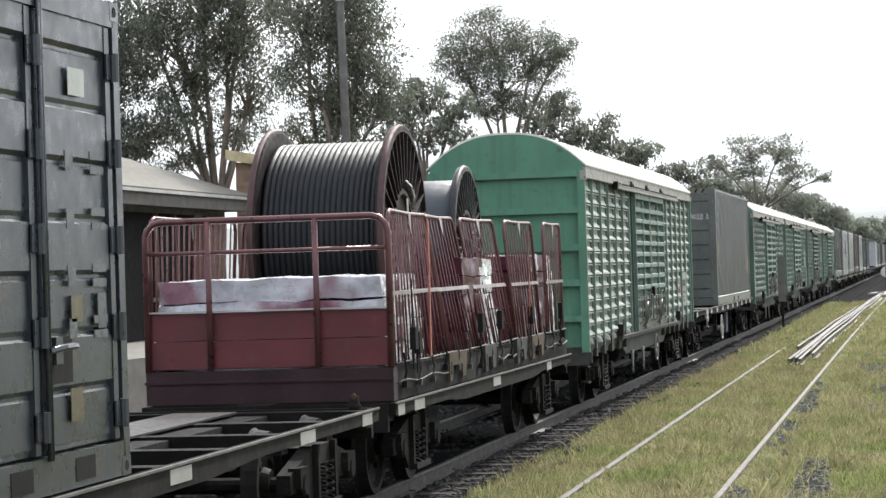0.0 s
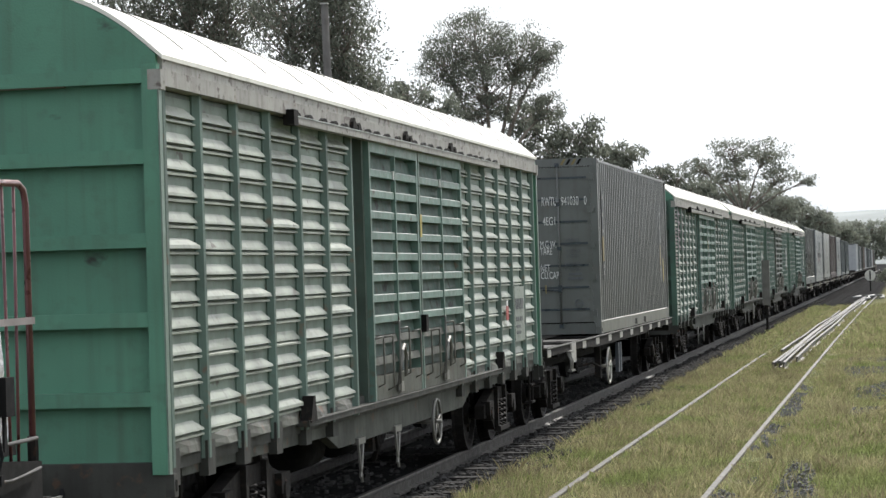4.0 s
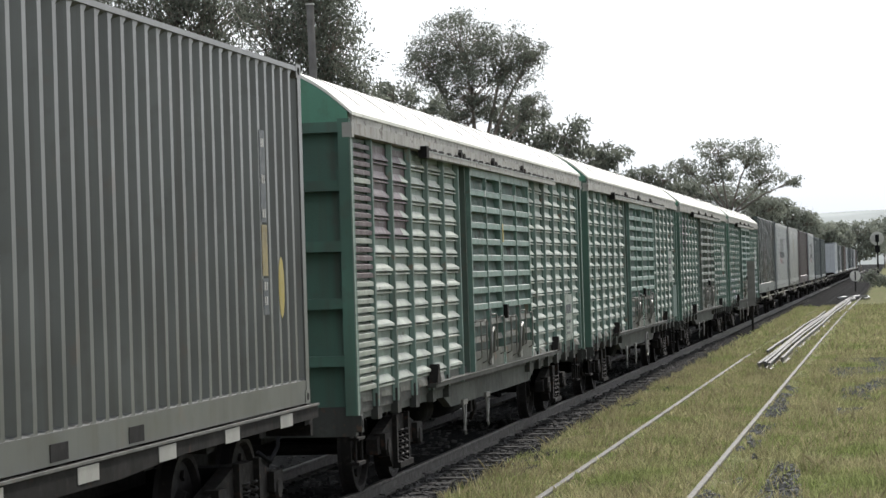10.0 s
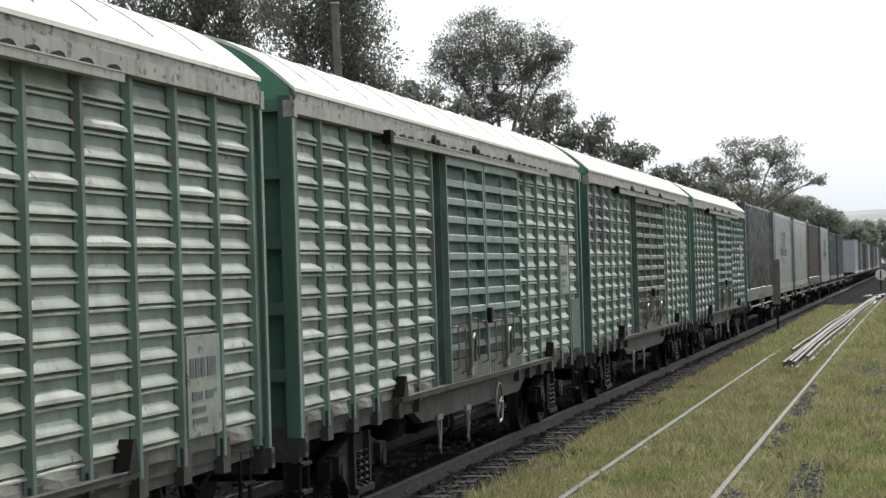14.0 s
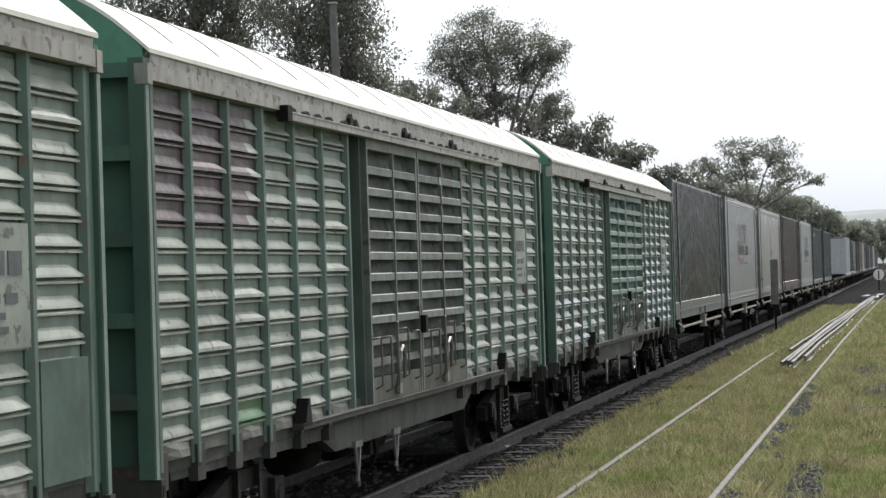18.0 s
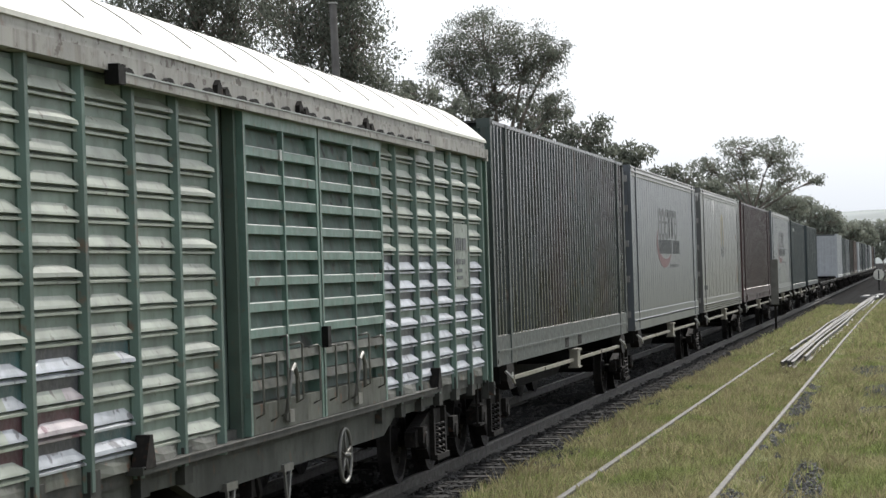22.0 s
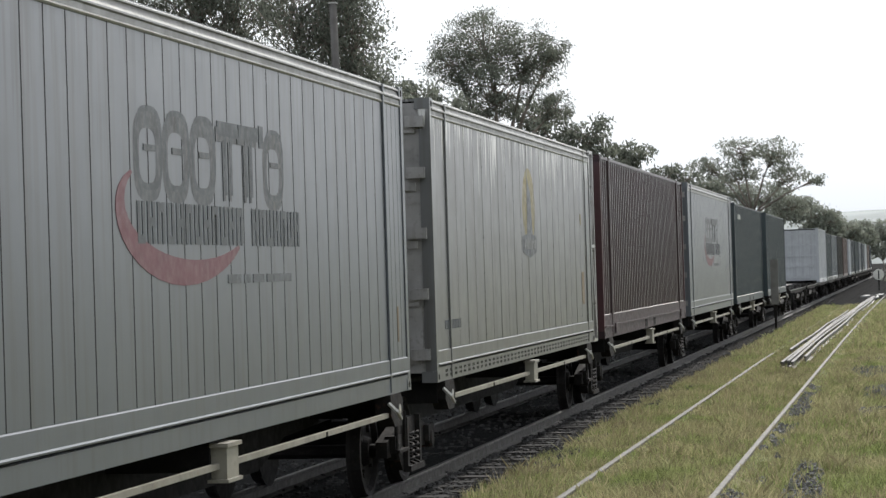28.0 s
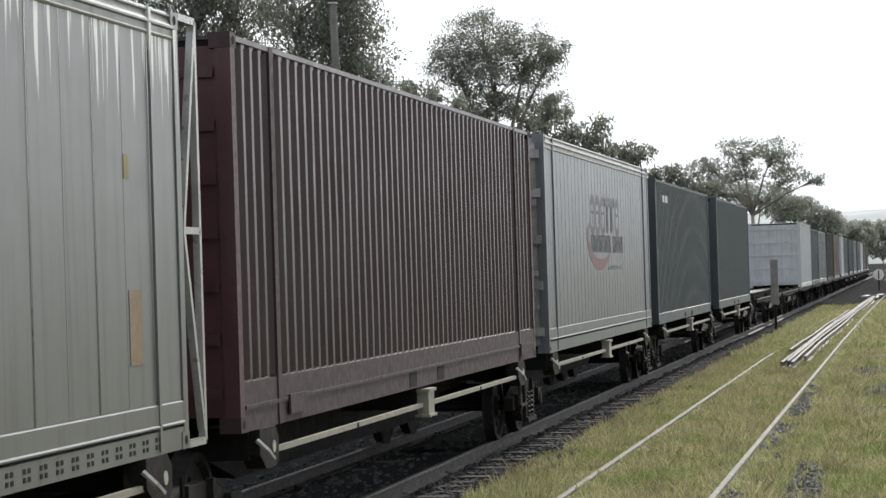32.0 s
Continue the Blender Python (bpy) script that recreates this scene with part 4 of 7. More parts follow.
def flat_wagon(y0, length, label, bogies, turn=True, wheel=None, open_deck=True, reflect=(), top=1.06, step=False):
    wag = thing("flat_wagon", label, "flat wagon", "flat wagons")
    for s in (-1, 1):
        bm = bmesh.new()
        x0, x1 = sorted((s * 1.20, s * 1.27))
        slab(bm, [(0, top), (0, top - 0.12), (length * 0.22, top - 0.12), (length * 0.3, top - 0.17), (length * 0.7, top - 0.17), (length * 0.78, top - 0.12), (length, top - 0.12), (length, top)], x0, x1)
        part("side_sill", bm, DECK, wag, "grimy grey side sill", 0.008)
        if s > 0:
            boxed("sill_flange", DECK_EDGE, wag, 1.262, 1.284, 0.0, length, top - 0.012, top + 0.006, 0.003, "bright lit flange edge")
    boxed("centre_sill", BLACK, wag, -0.28, 0.28, 0.1, length - 0.1, 0.60, top - 0.04, 0.01)
    n = int(length / 1.55)
    for i in range(n + 1):
        y = 0.02 + i * (length - 0.26) / n
        boxed("cross_beam", BLACK, wag, -1.2, 1.2, y, y + 0.22, top - 0.18, top - 0.015, 0.01)
    boxed("end_beam", IRON, wag, -1.2, 1.2, -0.06, 0.02, top - 0.28, top, 0.01)
    boxed("end_beam", IRON, wag, -1.2, 1.2, length - 0.02, length + 0.06, top - 0.28, top, 0.01)
    if open_deck:
        bm = bmesh.new()
        bx(bm, -0.62, 0.45 if step else 0.0, 0.3, length - 0.3, top - 0.014, top + 0.004)
        part("deck_plate", bm, DECK_TOP, wag, "worn steel walkway plate")
        for y, w in () if not step else ((0.4, 1.3), (3.4, 1.0), (length * 0.55, 1.5), (length - 2.6, 1.4)):
            boxed("deck_plate", DECK_TOP, wag, 0.47, 1.19, y, y + w, top - 0.013, top + 0.002, 0)
    else:
        boxed("deck", BLACK, wag, -1.2, 1.2, 0.05, length - 0.05, top - 0.014, top + 0.008, 0)
    for y in bogies:
        bogie(wag, y, turn)
    coupler(wag, -0.05, -1)
    coupler(wag, length + 0.05, 1)
    for y, w in reflect:
        boxed("reflector", REFLECT, wag, 1.27, 1.275, y, y + w, top - 0.13, top - 0.025, 0, "pale reflective strip")

    def lock_mesh():
        bm = bmesh.new()
        lathe(bm, [(0, 0.06), (0.05, 0.06), (0.08, 0.045), (0.12, 0.05), (0.16, 0.0)], "z", 10)
        return done("twist_lock", bm, IRON, smooth=True)

    for y in (0.35, length * 0.5, length - 0.35):
        for s in (-1, 1):
            piece("twist_lock", cached("lock", lock_mesh), wag, (s * 1.12, y, top))
    if wheel is not None:
        hand_wheel(wag, wheel, 0.56, 1.22, 0.30)
        boxed("brake_bracket", IRON, wag, 1.0, 1.1, wheel - 0.25, wheel - 0.1, 0.35, 0.9, 0.01)
        for dy in (1.5, 1.85):
            bm = bmesh.new()
            bx(bm, 1.16, 1.22, wheel + dy, wheel + dy + 0.16, 0.38, 0.90)
            part("stake", bm, STEEL_BLUE, wag, "hanging blue-grey stake", 0.008)
        bm = bmesh.new()
        tube(bm, [(0.9, wheel - 1.6, 0.62), (1.1, wheel - 1.4, 0.66), (1.2, wheel - 1.3, 0.6)], 0.02, 5)
        part("brake_lever", bm, IRON, wag)
    # end step and label board
    bm = bmesh.new()
    if not step:
        MOVING.append((wag, y0, 0.0))
        return wag
    for k in range(4):
        tube(bm, [(1.27, 2.12 + k * 0.09, top - 0.13), (1.32, 2.15 + k * 0.09, top - 0.26), (1.31, 2.19 + k * 0.09, top - 0.40)], 0.011, 5)
    bx(bm, 1.28, 1.34, 2.08, 2.44, top - 0.14, top - 0.11)
    bx(bm, 1.28, 1.34, 2.14, 2.52, top - 0.42, top - 0.39)
    part("step", bm, HANDLE, wag, "barred side step")
    boxed("label_board", REFLECT, wag, 1.272, 1.29, 2.56, 3.06, top - 0.30, top - 0.01, 0.006, "pale label board")
    MOVING.append((wag, y0, 0.0))
    return wag


flat_wagon(3.95, 19.0, "bare skeletal flat wagon, grimy and open-decked", (2.5, 17.6), reflect=((6.5, 0.4), (12.4, 0.5), (16, 0.5), (18.3, 0.4)), top=0.97)
flat_wagon(56.75, 19.4, "grimy container flat wagon with partly open deck", (1.75, 17.6), wheel=7.9, reflect=[(0.06, 0.34)] + [(4.0 + 1.75 * i, 0.42) for i in range(9)], top=1.12, step=True)

# containers


def corner_castings(box, long, high, half=1.219, material=None):
    material = material or BLACK

    def mesh():
        bm = bmesh.new()
        bx(bm, -0.085, 0.085, 0, 0.17, 0, 0.12)
        me = done("corner_casting", bm, material, 0.01)
        return me

    def eye_mesh():
        bm = bmesh.new()
        lathe(bm, [(0.0, 0.034), (0.003, 0.034)], "x", 10)
        return done("casting_eye", bm, BLACK)

    for s in (-1, 1):
        for y in (-0.004, long - 0.166):
            for z in (-0.002, high - 0.118):
                c = piece("corner_casting", cached("casting" + material.name, mesh), box, (s * (half - 0.08), y, z))
                if s > 0:
                    piece("casting_eye", cached("casting_eye", eye_mesh), c, (0.085, 0.085, 0.06))


def ribbed_wall(long, z0, z1, material, name, pitch=0.278, depth=0.065, face=1.205, dent=0.0):
    """A steel wall pressed into upright corrugations, shaped off at top and foot."""
    bm = bmesh.new()
    n = max(2, round(long / pitch))
    p = long / n
    prof = []
    for i in range(n):
        prof += [(i * p, 0), (i * p + 0.26 * p, 0), (i * p + 0.5 * p, -depth), (i * p + 0.76 * p, -depth)]
    prof.append((long, 0))
    rows = []
    steps = 10 if dent else 1
    levels = [(z0, 0.0)] + [(z0 + 0.018 + (z1 - z0 - 0.068) * i / steps, 1.0) for i in range(steps + 1)] + [(z1, 0.0)]

    def knock(y, z):
        edge = min(1.0, 4 * (z - z0), 4 * (z1 - z), 2 * y, 2 * (long - y))
        return dent * max(0.0, edge) * (noise.noise((y * 1.1, z * 1.3, long)) + 0.6 * noise.noise((y * 3.3, z * 2.1, 5.0)))

    for z, k in levels:
        rows.append([bm.verts.new((face + d * k - abs(knock(y, z + 9)) * 0.6, y + knock(y, z), z)) for y, d in prof])
    for a, b in zip(rows, rows[1:]):
        for i in range(len(prof) - 1):
            bm.faces.new((a[i], a[i + 1], b[i + 1], b[i]))
    me = done(name, bm, material)
    return me


def steel_container(y0, z0, long, high, material, sill_material, label, posts=(), sill=0.16, turn=0, name="shipping_container", detail=True, group="shipping containers", dent=0.0, post_material=None):
    box = thing(name, label, "shipping container", group)
    top = high - 0.055
    boxed("inner_lining", BLACK, box, -1.15, 1.15, 0.06, long - 0.06, 0.12, high - 0.03, 0)
    cuts = [0.12] + [q for y in posts for q in (y - 0.06, y + 0.06)] + [long - 0.12]
    for a, b in zip(cuts[::2], cuts[1::2]):
        me = ribbed_wall(b - a, sill, top, material, "side_wall", dent=dent)
        piece("side_wall", me, box, (0, a, 0), "upright corrugated steel wall")
    boxed("far_wall", material, box, -1.21, -1.16, 0.1, long - 0.1, 0.1, top, 0)
    for y in (0.0, long - 0.12):
        for s in (-1, 1):
            boxed("corner_post", post_material or (sill_material if detail else material), box, *sorted((s * 1.10, s * 1.222)), y, y + 0.12, 0.1, high - 0.1, 0.012)
    for y in posts:
        boxed("lifting_post", sill_material, box, 1.15, 1.228, y - 0.06, y + 0.06, 0.0, high - 0.02, 0.012, "upright lifting post")
    boxed("top_rail", material, box, 1.13, 1.222, 0.1, long - 0.1, high - 0.062, high - 0.02, 0.012)
    boxed("bottom_rail", sill_material, box, 1.12, 1.218, 0.1, long - 0.1, 0.0, sill, 0.012)
    if sill > 0.3:
        boxed("sill_flange", sill_material, box, 1.218, 1.232, 0.14, long - 0.14, sill * 0.45, sill * 0.53, 0.003)
        for y in (long * 0.43, long * 0.53):
            boxed("fork_pocket", BLACK, box, 1.2185, 1.2235, y, y + 0.36, 0.02, sill * 0.45, 0)
    else:
        for y in (long * 0.44, long * 0.57):
            boxed("fork_pocket", BLACK, box, 1.2185, 1.2225, y, y + 0.34, 0.02, 0.13, 0)
    boxed("roof", material, box, -1.2, 1.2, 0.05, long - 0.05, high - 0.045, high - 0.02, 0)
    corner_castings(box, long, high, material=sill_material)
    MOVING.append((box, y0, z0))
    return box


def near_wall(box, high, material, ribs=7):
    """The plain near end with flat cross ribs."""
    end = boxed("end_wall", material, box, -1.10, 1.10, 0.02, 0.07, 0.12, high - 0.1, 0)
    for i in range(ribs):
        z = 0.3 + i * (high - 0.6) / (ribs - 1)
        boxed("rib", material, end, -1.08, 1.08, -0.005, 0.02, z - 0.04, z + 0.04, 0.006)


box = steel_container(63.72, 1.135, 12.33, 2.96, RIB_GREY, RIB_GREY, "grey corrugated forty-foot container with double end doors", posts=(), sill=0.20, dent=0.008)
for s in (-1, 1):
    x0, x1 = sorted((s * 0.04, s * 1.10))
    leaf = boxed("door", RIB_GREY, box, x0, x1, -0.01, 0.06, 0.20, 2.82, 0.008, "grey steel container door")
    # Ribs in darker paint: their shadow lines are put into the colour.
    for i in range(7):
        z = 0.42 + i * 0.37
        bm = bmesh.new()
        bx(bm, x0 + 0.08, x1 - 0.06, -0.022, -0.01, z - 0.018, z + 0.018)
        part("rib", bm, GREY_BOX, leaf, bevel=0.004)
    for dx in ((0.12, 0.55) if s > 0 else (0.24, 0.67)):
        bm = bmesh.new()
        x = s * dx
        tube(bm, [(x, -0.04, 0.12), (x, -0.04, 2.9)], 0.015, 8)
        part("locking_bar", bm, RIB_GREY, leaf, smooth=True)
        for z in (0.14, 0.80, 1.45, 2.2, 2.86):
            boxed("bar_bracket", GREY_BOX, leaf, x - 0.035, x + 0.035, -0.06, -0.01, z - 0.03, z + 0.03, 0.008)
        bm = bmesh.new()
        tube(bm, [(x, -0.06, 0.74), (x - s * 0.3, -0.075, 0.76)], 0.014, 6)
        bx(bm, x - 0.03, x + 0.03, -0.09, -0.05, 0.71, 0.79)
        part("door_handle", bm, GREY_BOX, leaf)
    for z in (0.35, 0.95, 1.5, 2.1, 2.65):
        boxed("hinge", RIB_GREY, box, *sorted((s * 1.04, s * 1.16)), -0.03, 0.0, z - 0.055, z + 0.055, 0.01)
boxed("end_header", RIB_GREY, box, -1.13, 1.13, -0.012, 0.06, 2.83, 2.97, 0.01)
boxed("end_sill", RIB_GREY, box, -1.13, 1.13, -0.012, 0.06, 0.0, 0.18, 0.01)
boxed("door_gap", BLACK, box, -0.15, -0.09, -0.013, -0.004, 0.22, 2.80, 0)
boxed("latch_plate", RIB_GREY, box, -0.24, 0.0, -0.035, -0.01, 1.40, 1.52, 0.006)
boxed("cover_strip", RIB_GREY, box, -0.075, 0.055, -0.03, -0.011, 0.24, 2.79, 0.006, "grey door cover strip")
boxed("seal", YELLOW, box, 0.30, 0.32, -0.085, -0.07, 0.70, 0.84, 0.003, "yellow door seal")
for k in range(4):
    bm = bmesh.new()
    bm.faces.new([bm.verts.new((0.60 + k * 0.09 + a, -0.0155, z)) for a, z in ((0.0, 2.86), (0.045, 2.86), (0.105, 2.955), (0.06, 2.955))])
    part("hazard_stripe", bm, BLACK if k % 2 else YELLOW, box)
bm = bmesh.new()
tube(bm, [(0.86 + 0.065 * math.cos(a * 0.3927), -0.026, 0.52 + 0.065 * math.sin(a * 0.3927)) for a in range(16)], 0.008, 4, closed=True)
bx(bm, 0.82, 0.90, -0.028, -0.024, 0.512, 0.528)
part("round_mark", bm, FAINT, box, "faded round mark")
for text, z in (("34 000 KGS", 1.555), ("74 950 LBS", 1.475), ("4 150 KGS", 1.375), ("9 150 LBS", 1.295), ("29 850 KGS", 1.15), ("65 800 LBS", 1.075)):
    words(text, 0.085, FAINT, box, -0.028, z, 0.64 + 0.03 * (10 - len(text)), face="end", stretch=0.62)
for text, size, x, z in (("RWTU", 0.21, 0.265, 2.18), ("941030", 0.21, 0.60, 2.18), ("0", 0.21, 0.99, 2.18), ("4EG1", 0.20, 0.28, 1.85), ("M.G.W.", 0.17, 0.22, 1.47), ("TARE", 0.17, 0.22, 1.35), ("NET", 0.17, 0.22, 1.07), ("CU.CAP.", 0.17, 0.22, 0.945)):
    words(text, size, INK_WHITE, box, -0.028, z, x, face="end", stretch=(0.43 if text == "RWTU" else 0.48) if z > 2 else 0.52)
bars([(0.70, 0.995, 0.22, 0.04), (0.68, 0.92, 0.26, 0.04)], FAINT, box, 0, -0.028, 0, face="end")
bars([(0, 0, 0.40, 0.20)], BLUE_INK, box, -1.0, -0.030, 2.20, "notice", "end")
bars([(0.14, 0.12, 0.22, 0.025), (0.14, 0.07, 0.24, 0.025), (0.03, 0.06, 0.07, 0.09)], REFLECT, box, -1.0, -0.034, 2.20, "notice", "end")
bars([(0, 0, 0.38, 0.045)], FAINT, box, -0.99, -0.030, 2.135, "notice", "end")
bm = bmesh.new()
bm.faces.new([bm.verts.new((-0.92 + a, -0.030, 1.92 - b)) for a, b in ((0.0, 0.0), (0.16, 0.0), (0.08, 0.17))])
part("notice", bm, REFLECT, box, "pale triangle notice")
bars([(0, 0.07, 0.14, 0.14), (0, 0.0, 0.14, 0.055)], BLUE_INK, box, -0.56, -0.030, 1.80, "notice", "end")
bars([(0.01, 0, 0.12, 0.04)], FAINT, box, -0.56, -0.032, 1.86, "notice", "end")
# faded marker on the ribbed side
for z, hh, m in ((2.02, 0.40, INK_DARK), (1.66, 0.34, INK_DARK), (1.22, 0.42, YELLOW), (0.90, 0.30, INK_DARK)):
    boxed("side_marker", m, box, 1.2065, 1.209, 0.64, 0.84, z, z + hh, 0)
    boxed("side_marker", m, box, 1.2065, 1.209, 10.84, 11.02, z - 0.1, z + hh - 0.1, 0)
for y in (0.67, 10.87):
    for z in (1.70, 1.98, 2.28, 0.98, 1.10):
        bars([(0, 0, 0.04, 0.07), (0.06, 0, 0.04, 0.07)], REFLECT, box, 1.2092, y, z - (0.1 if y > 5 else 0), "side_lettering")

bm = bmesh.new()
slab(bm, [(11.47 + 0.10 * math.cos(a * 0.5236), 1.02 + 0.26 * math.sin(a * 0.5236)) for a in range(12)], 1.2062, 1.2085)
part("oval_mark", bm, MARK_YELLOW, box, "yellow oval mark")

# side-door container at the head
box = thing("side_door_container", "grey-blue container with hinged steel side doors", "shipping container")
H0 = 3.02
boxed("inner_lining", BLACK, box, -1.16, 1.14, 0.05, 6.0, 0.14, H0 - 0.05, 0)
boxed("far_wall", GREY_BOX, box, -1.22, -1.165, 0.05, 6.0, 0.1, H0 - 0.05, 0)
for y in (0.0, 5.94):
    for s in (-1, 1):
        boxed("corner_post", GREY_BOX, box, *sorted((s * 1.08, s * 1.222)), y, y + 0.12, 0.1, H0 - 0.1, 0.012)
boxed("top_rail", GREY_BOX, box, 1.08, 1.222, 0.1, 5.96, H0 - 0.16, H0, 0.012)
boxed("bottom_rail", GREY_BOX, box, 1.08, 1.222, 0.1, 5.96, 0.0, 0.22, 0.012)
for y in (1.7, 3.9, 5.0):
    boxed("fork_pocket", BLACK, box, 1.2225, 1.226, y, y + 0.36, 0.04, 0.18, 0)
boxed("roof", GREY_BOX, box, -1.2, 1.2, 0.04, 6.02, H0 - 0.03, H0 - 0.01, 0)
boxed("end_wall", GREY_BOX, box, -1.1, 1.1, 0.02, 0.07, 0.1, H0 - 0.1, 0)
boxed("end_wall", GREY_BOX, box, -1.1, 1.1, 5.98, 6.03, 0.1, H0 - 0.1, 0)
for i in range(4):
    y, w = 0.15 + i * 1.447, 1.40
    leaf = boxed("side_door", GREY_BOX, box, 1.14, 1.175, y, y + w, 0.24, H0 - 0.17, 0.004, "panelled steel side door")
    for a, b in ((y, y + 0.09), (y + w - 0.09, y + w)):
        boxed("stile", GREY_BOX, leaf, 1.175, 1.212, a, b, 0.24, H0 - 0.17, 0.008)
    for k in range(8):
        z = 0.24 + k * 0.345
        bm = bmesh.new()
        v = bx(bm, 1.175, 1.206 if k % 2 else 1.186, y + 0.09, y + w - 0.09, z + 0.01, z + 0.335)
        for q in (1, 2):
            v[q].co.z += 0.03
        for q in (5, 6):
            v[q].co.z -= 0.015
        part("panel", bm, GREY_BOX, leaf, bevel=0.008)
    for z in (0.40, 0.95, 1.5, 2.05, 2.6):
        bm = bmesh.new()
        tube(bm, [(1.235, y + w + 0.02, z - 0.09), (1.235, y + w + 0.02, z + 0.09)], 0.032, 8)
        bx(bm, 1.20, 1.225, y + w - 0.09, y + w + 0.10, z - 0.08, z + 0.08)
        part("hinge", bm, GREY_BOX, leaf, bevel=0.006)
    bm = bmesh.new()
    for yy in (y + 0.03, y + 0.07):
        tube(bm, [(1.235, yy, 0.2), (1.235, yy, H0 - 0.1)], 0.016, 6)
    part("locking_bar", bm, GREY_BOX, leaf, smooth=True)
    bm = bmesh.new()
    tube(bm, [(1.24, y + 0.06, 0.84), (1.29, y + 0.2, 0.86), (1.28, y + 0.42, 0.86)], 0.02, 6)
    bx(bm, 1.21, 1.26, y + 0.12, y + 0.24, 0.76, 0.92)
    part("door_handle", bm, GREY_BOX, leaf)
    boxed("handle_recess", BLACK, leaf, 1.2055, 1.2085, y + 0.12, y + 0.55, 0.64, 0.92, 0)
bars([(0.45, 2.38, 0.30, 0.17)], PLATE, box, 1.2065, 4.64, 0, "sticker")
for z in (1.92, 1.57, 1.22, 0.90):
    bars([(0.36, z, 0.14, 0.12), (0.82, z + 0.08, 0.26, 0.05), (0.82, z - 0.01, 0.26, 0.05)], FAINT, box, 1.2065, 4.64, 0, "markings")
bars([(0.35, 0.40, 0.22, 0.2)], DULL_YELLOW, box, 1.2065, 4.64, 0, "warning_mark")
bars([(0.40, 1.0, 0.2, 0.16)], DULL_YELLOW, box, 1.2065, 4.64, 0.0, "warning_mark")
bars([(0.9, 0.95, 0.16, 0.22)], FAINT, box, 1.2068, 4.64, 0.0, "sticker")
MOVING.append((box, 9.60, 0.985))
corner_castings(box, 6.06, H0, material=GREY_BOX)

# ribbed domestic containers of the articulated set
box = steel_container(153.9, 1.06, 14.35, 3.05, RIB_GREEN, SILL_GREEN, "dark grey-green corrugated container streaked with dirt", posts=(1.2, 13.33), sill=0.36, dent=0.035)
near_wall(box, 3.05, RIB_GREEN)
box = steel_container(199.7, 1.06, 15.1, 3.05, RIB_MAROON, SILL_MAROON, "faded maroon corrugated container with dusty sill", posts=(1.21, 13.75), sill=0.38, dent=0.014, post_material=MAROON_END)
near_wall(box, 3.05, MAROON_END)
for y in (0.95, 13.2):
    boxed("sill_pocket", SILL_MAROON, box, 1.232, 1.25, y + 0.5, y + 1.1, 0.06, 0.22, 0.01)


SEAM = paint("pale_aluminium_seam", (0.34, 0.335, 0.32), 0.35, 0.4, var=0.2, dirt=0.3)


def moulding(name, profile, y0, y1, material, parent, label=""):
    """A pressed rail: a profile in x and z drawn along y."""
    bm = bmesh.new()
    a = [bm.verts.new((x, y0, z)) for x, z in profile]
    b = [bm.verts.new((x, y1, z)) for x, z in profile]
    bm.faces.new(a)
    bm.faces.new(b[::-1])
    for i in range(len(a)):
        j = (i + 1) % len(a)
        bm.faces.new((a[i], a[j], b[j], b[i]))
    return part(name, bm, material, parent, label)


RAIL_ALU = paint("dull_aluminium_rail", (0.19, 0.19, 0.18), 0.4, 0.25, var=0.2, scale=2, dirt=0.3, streak=0.3, bump=0)


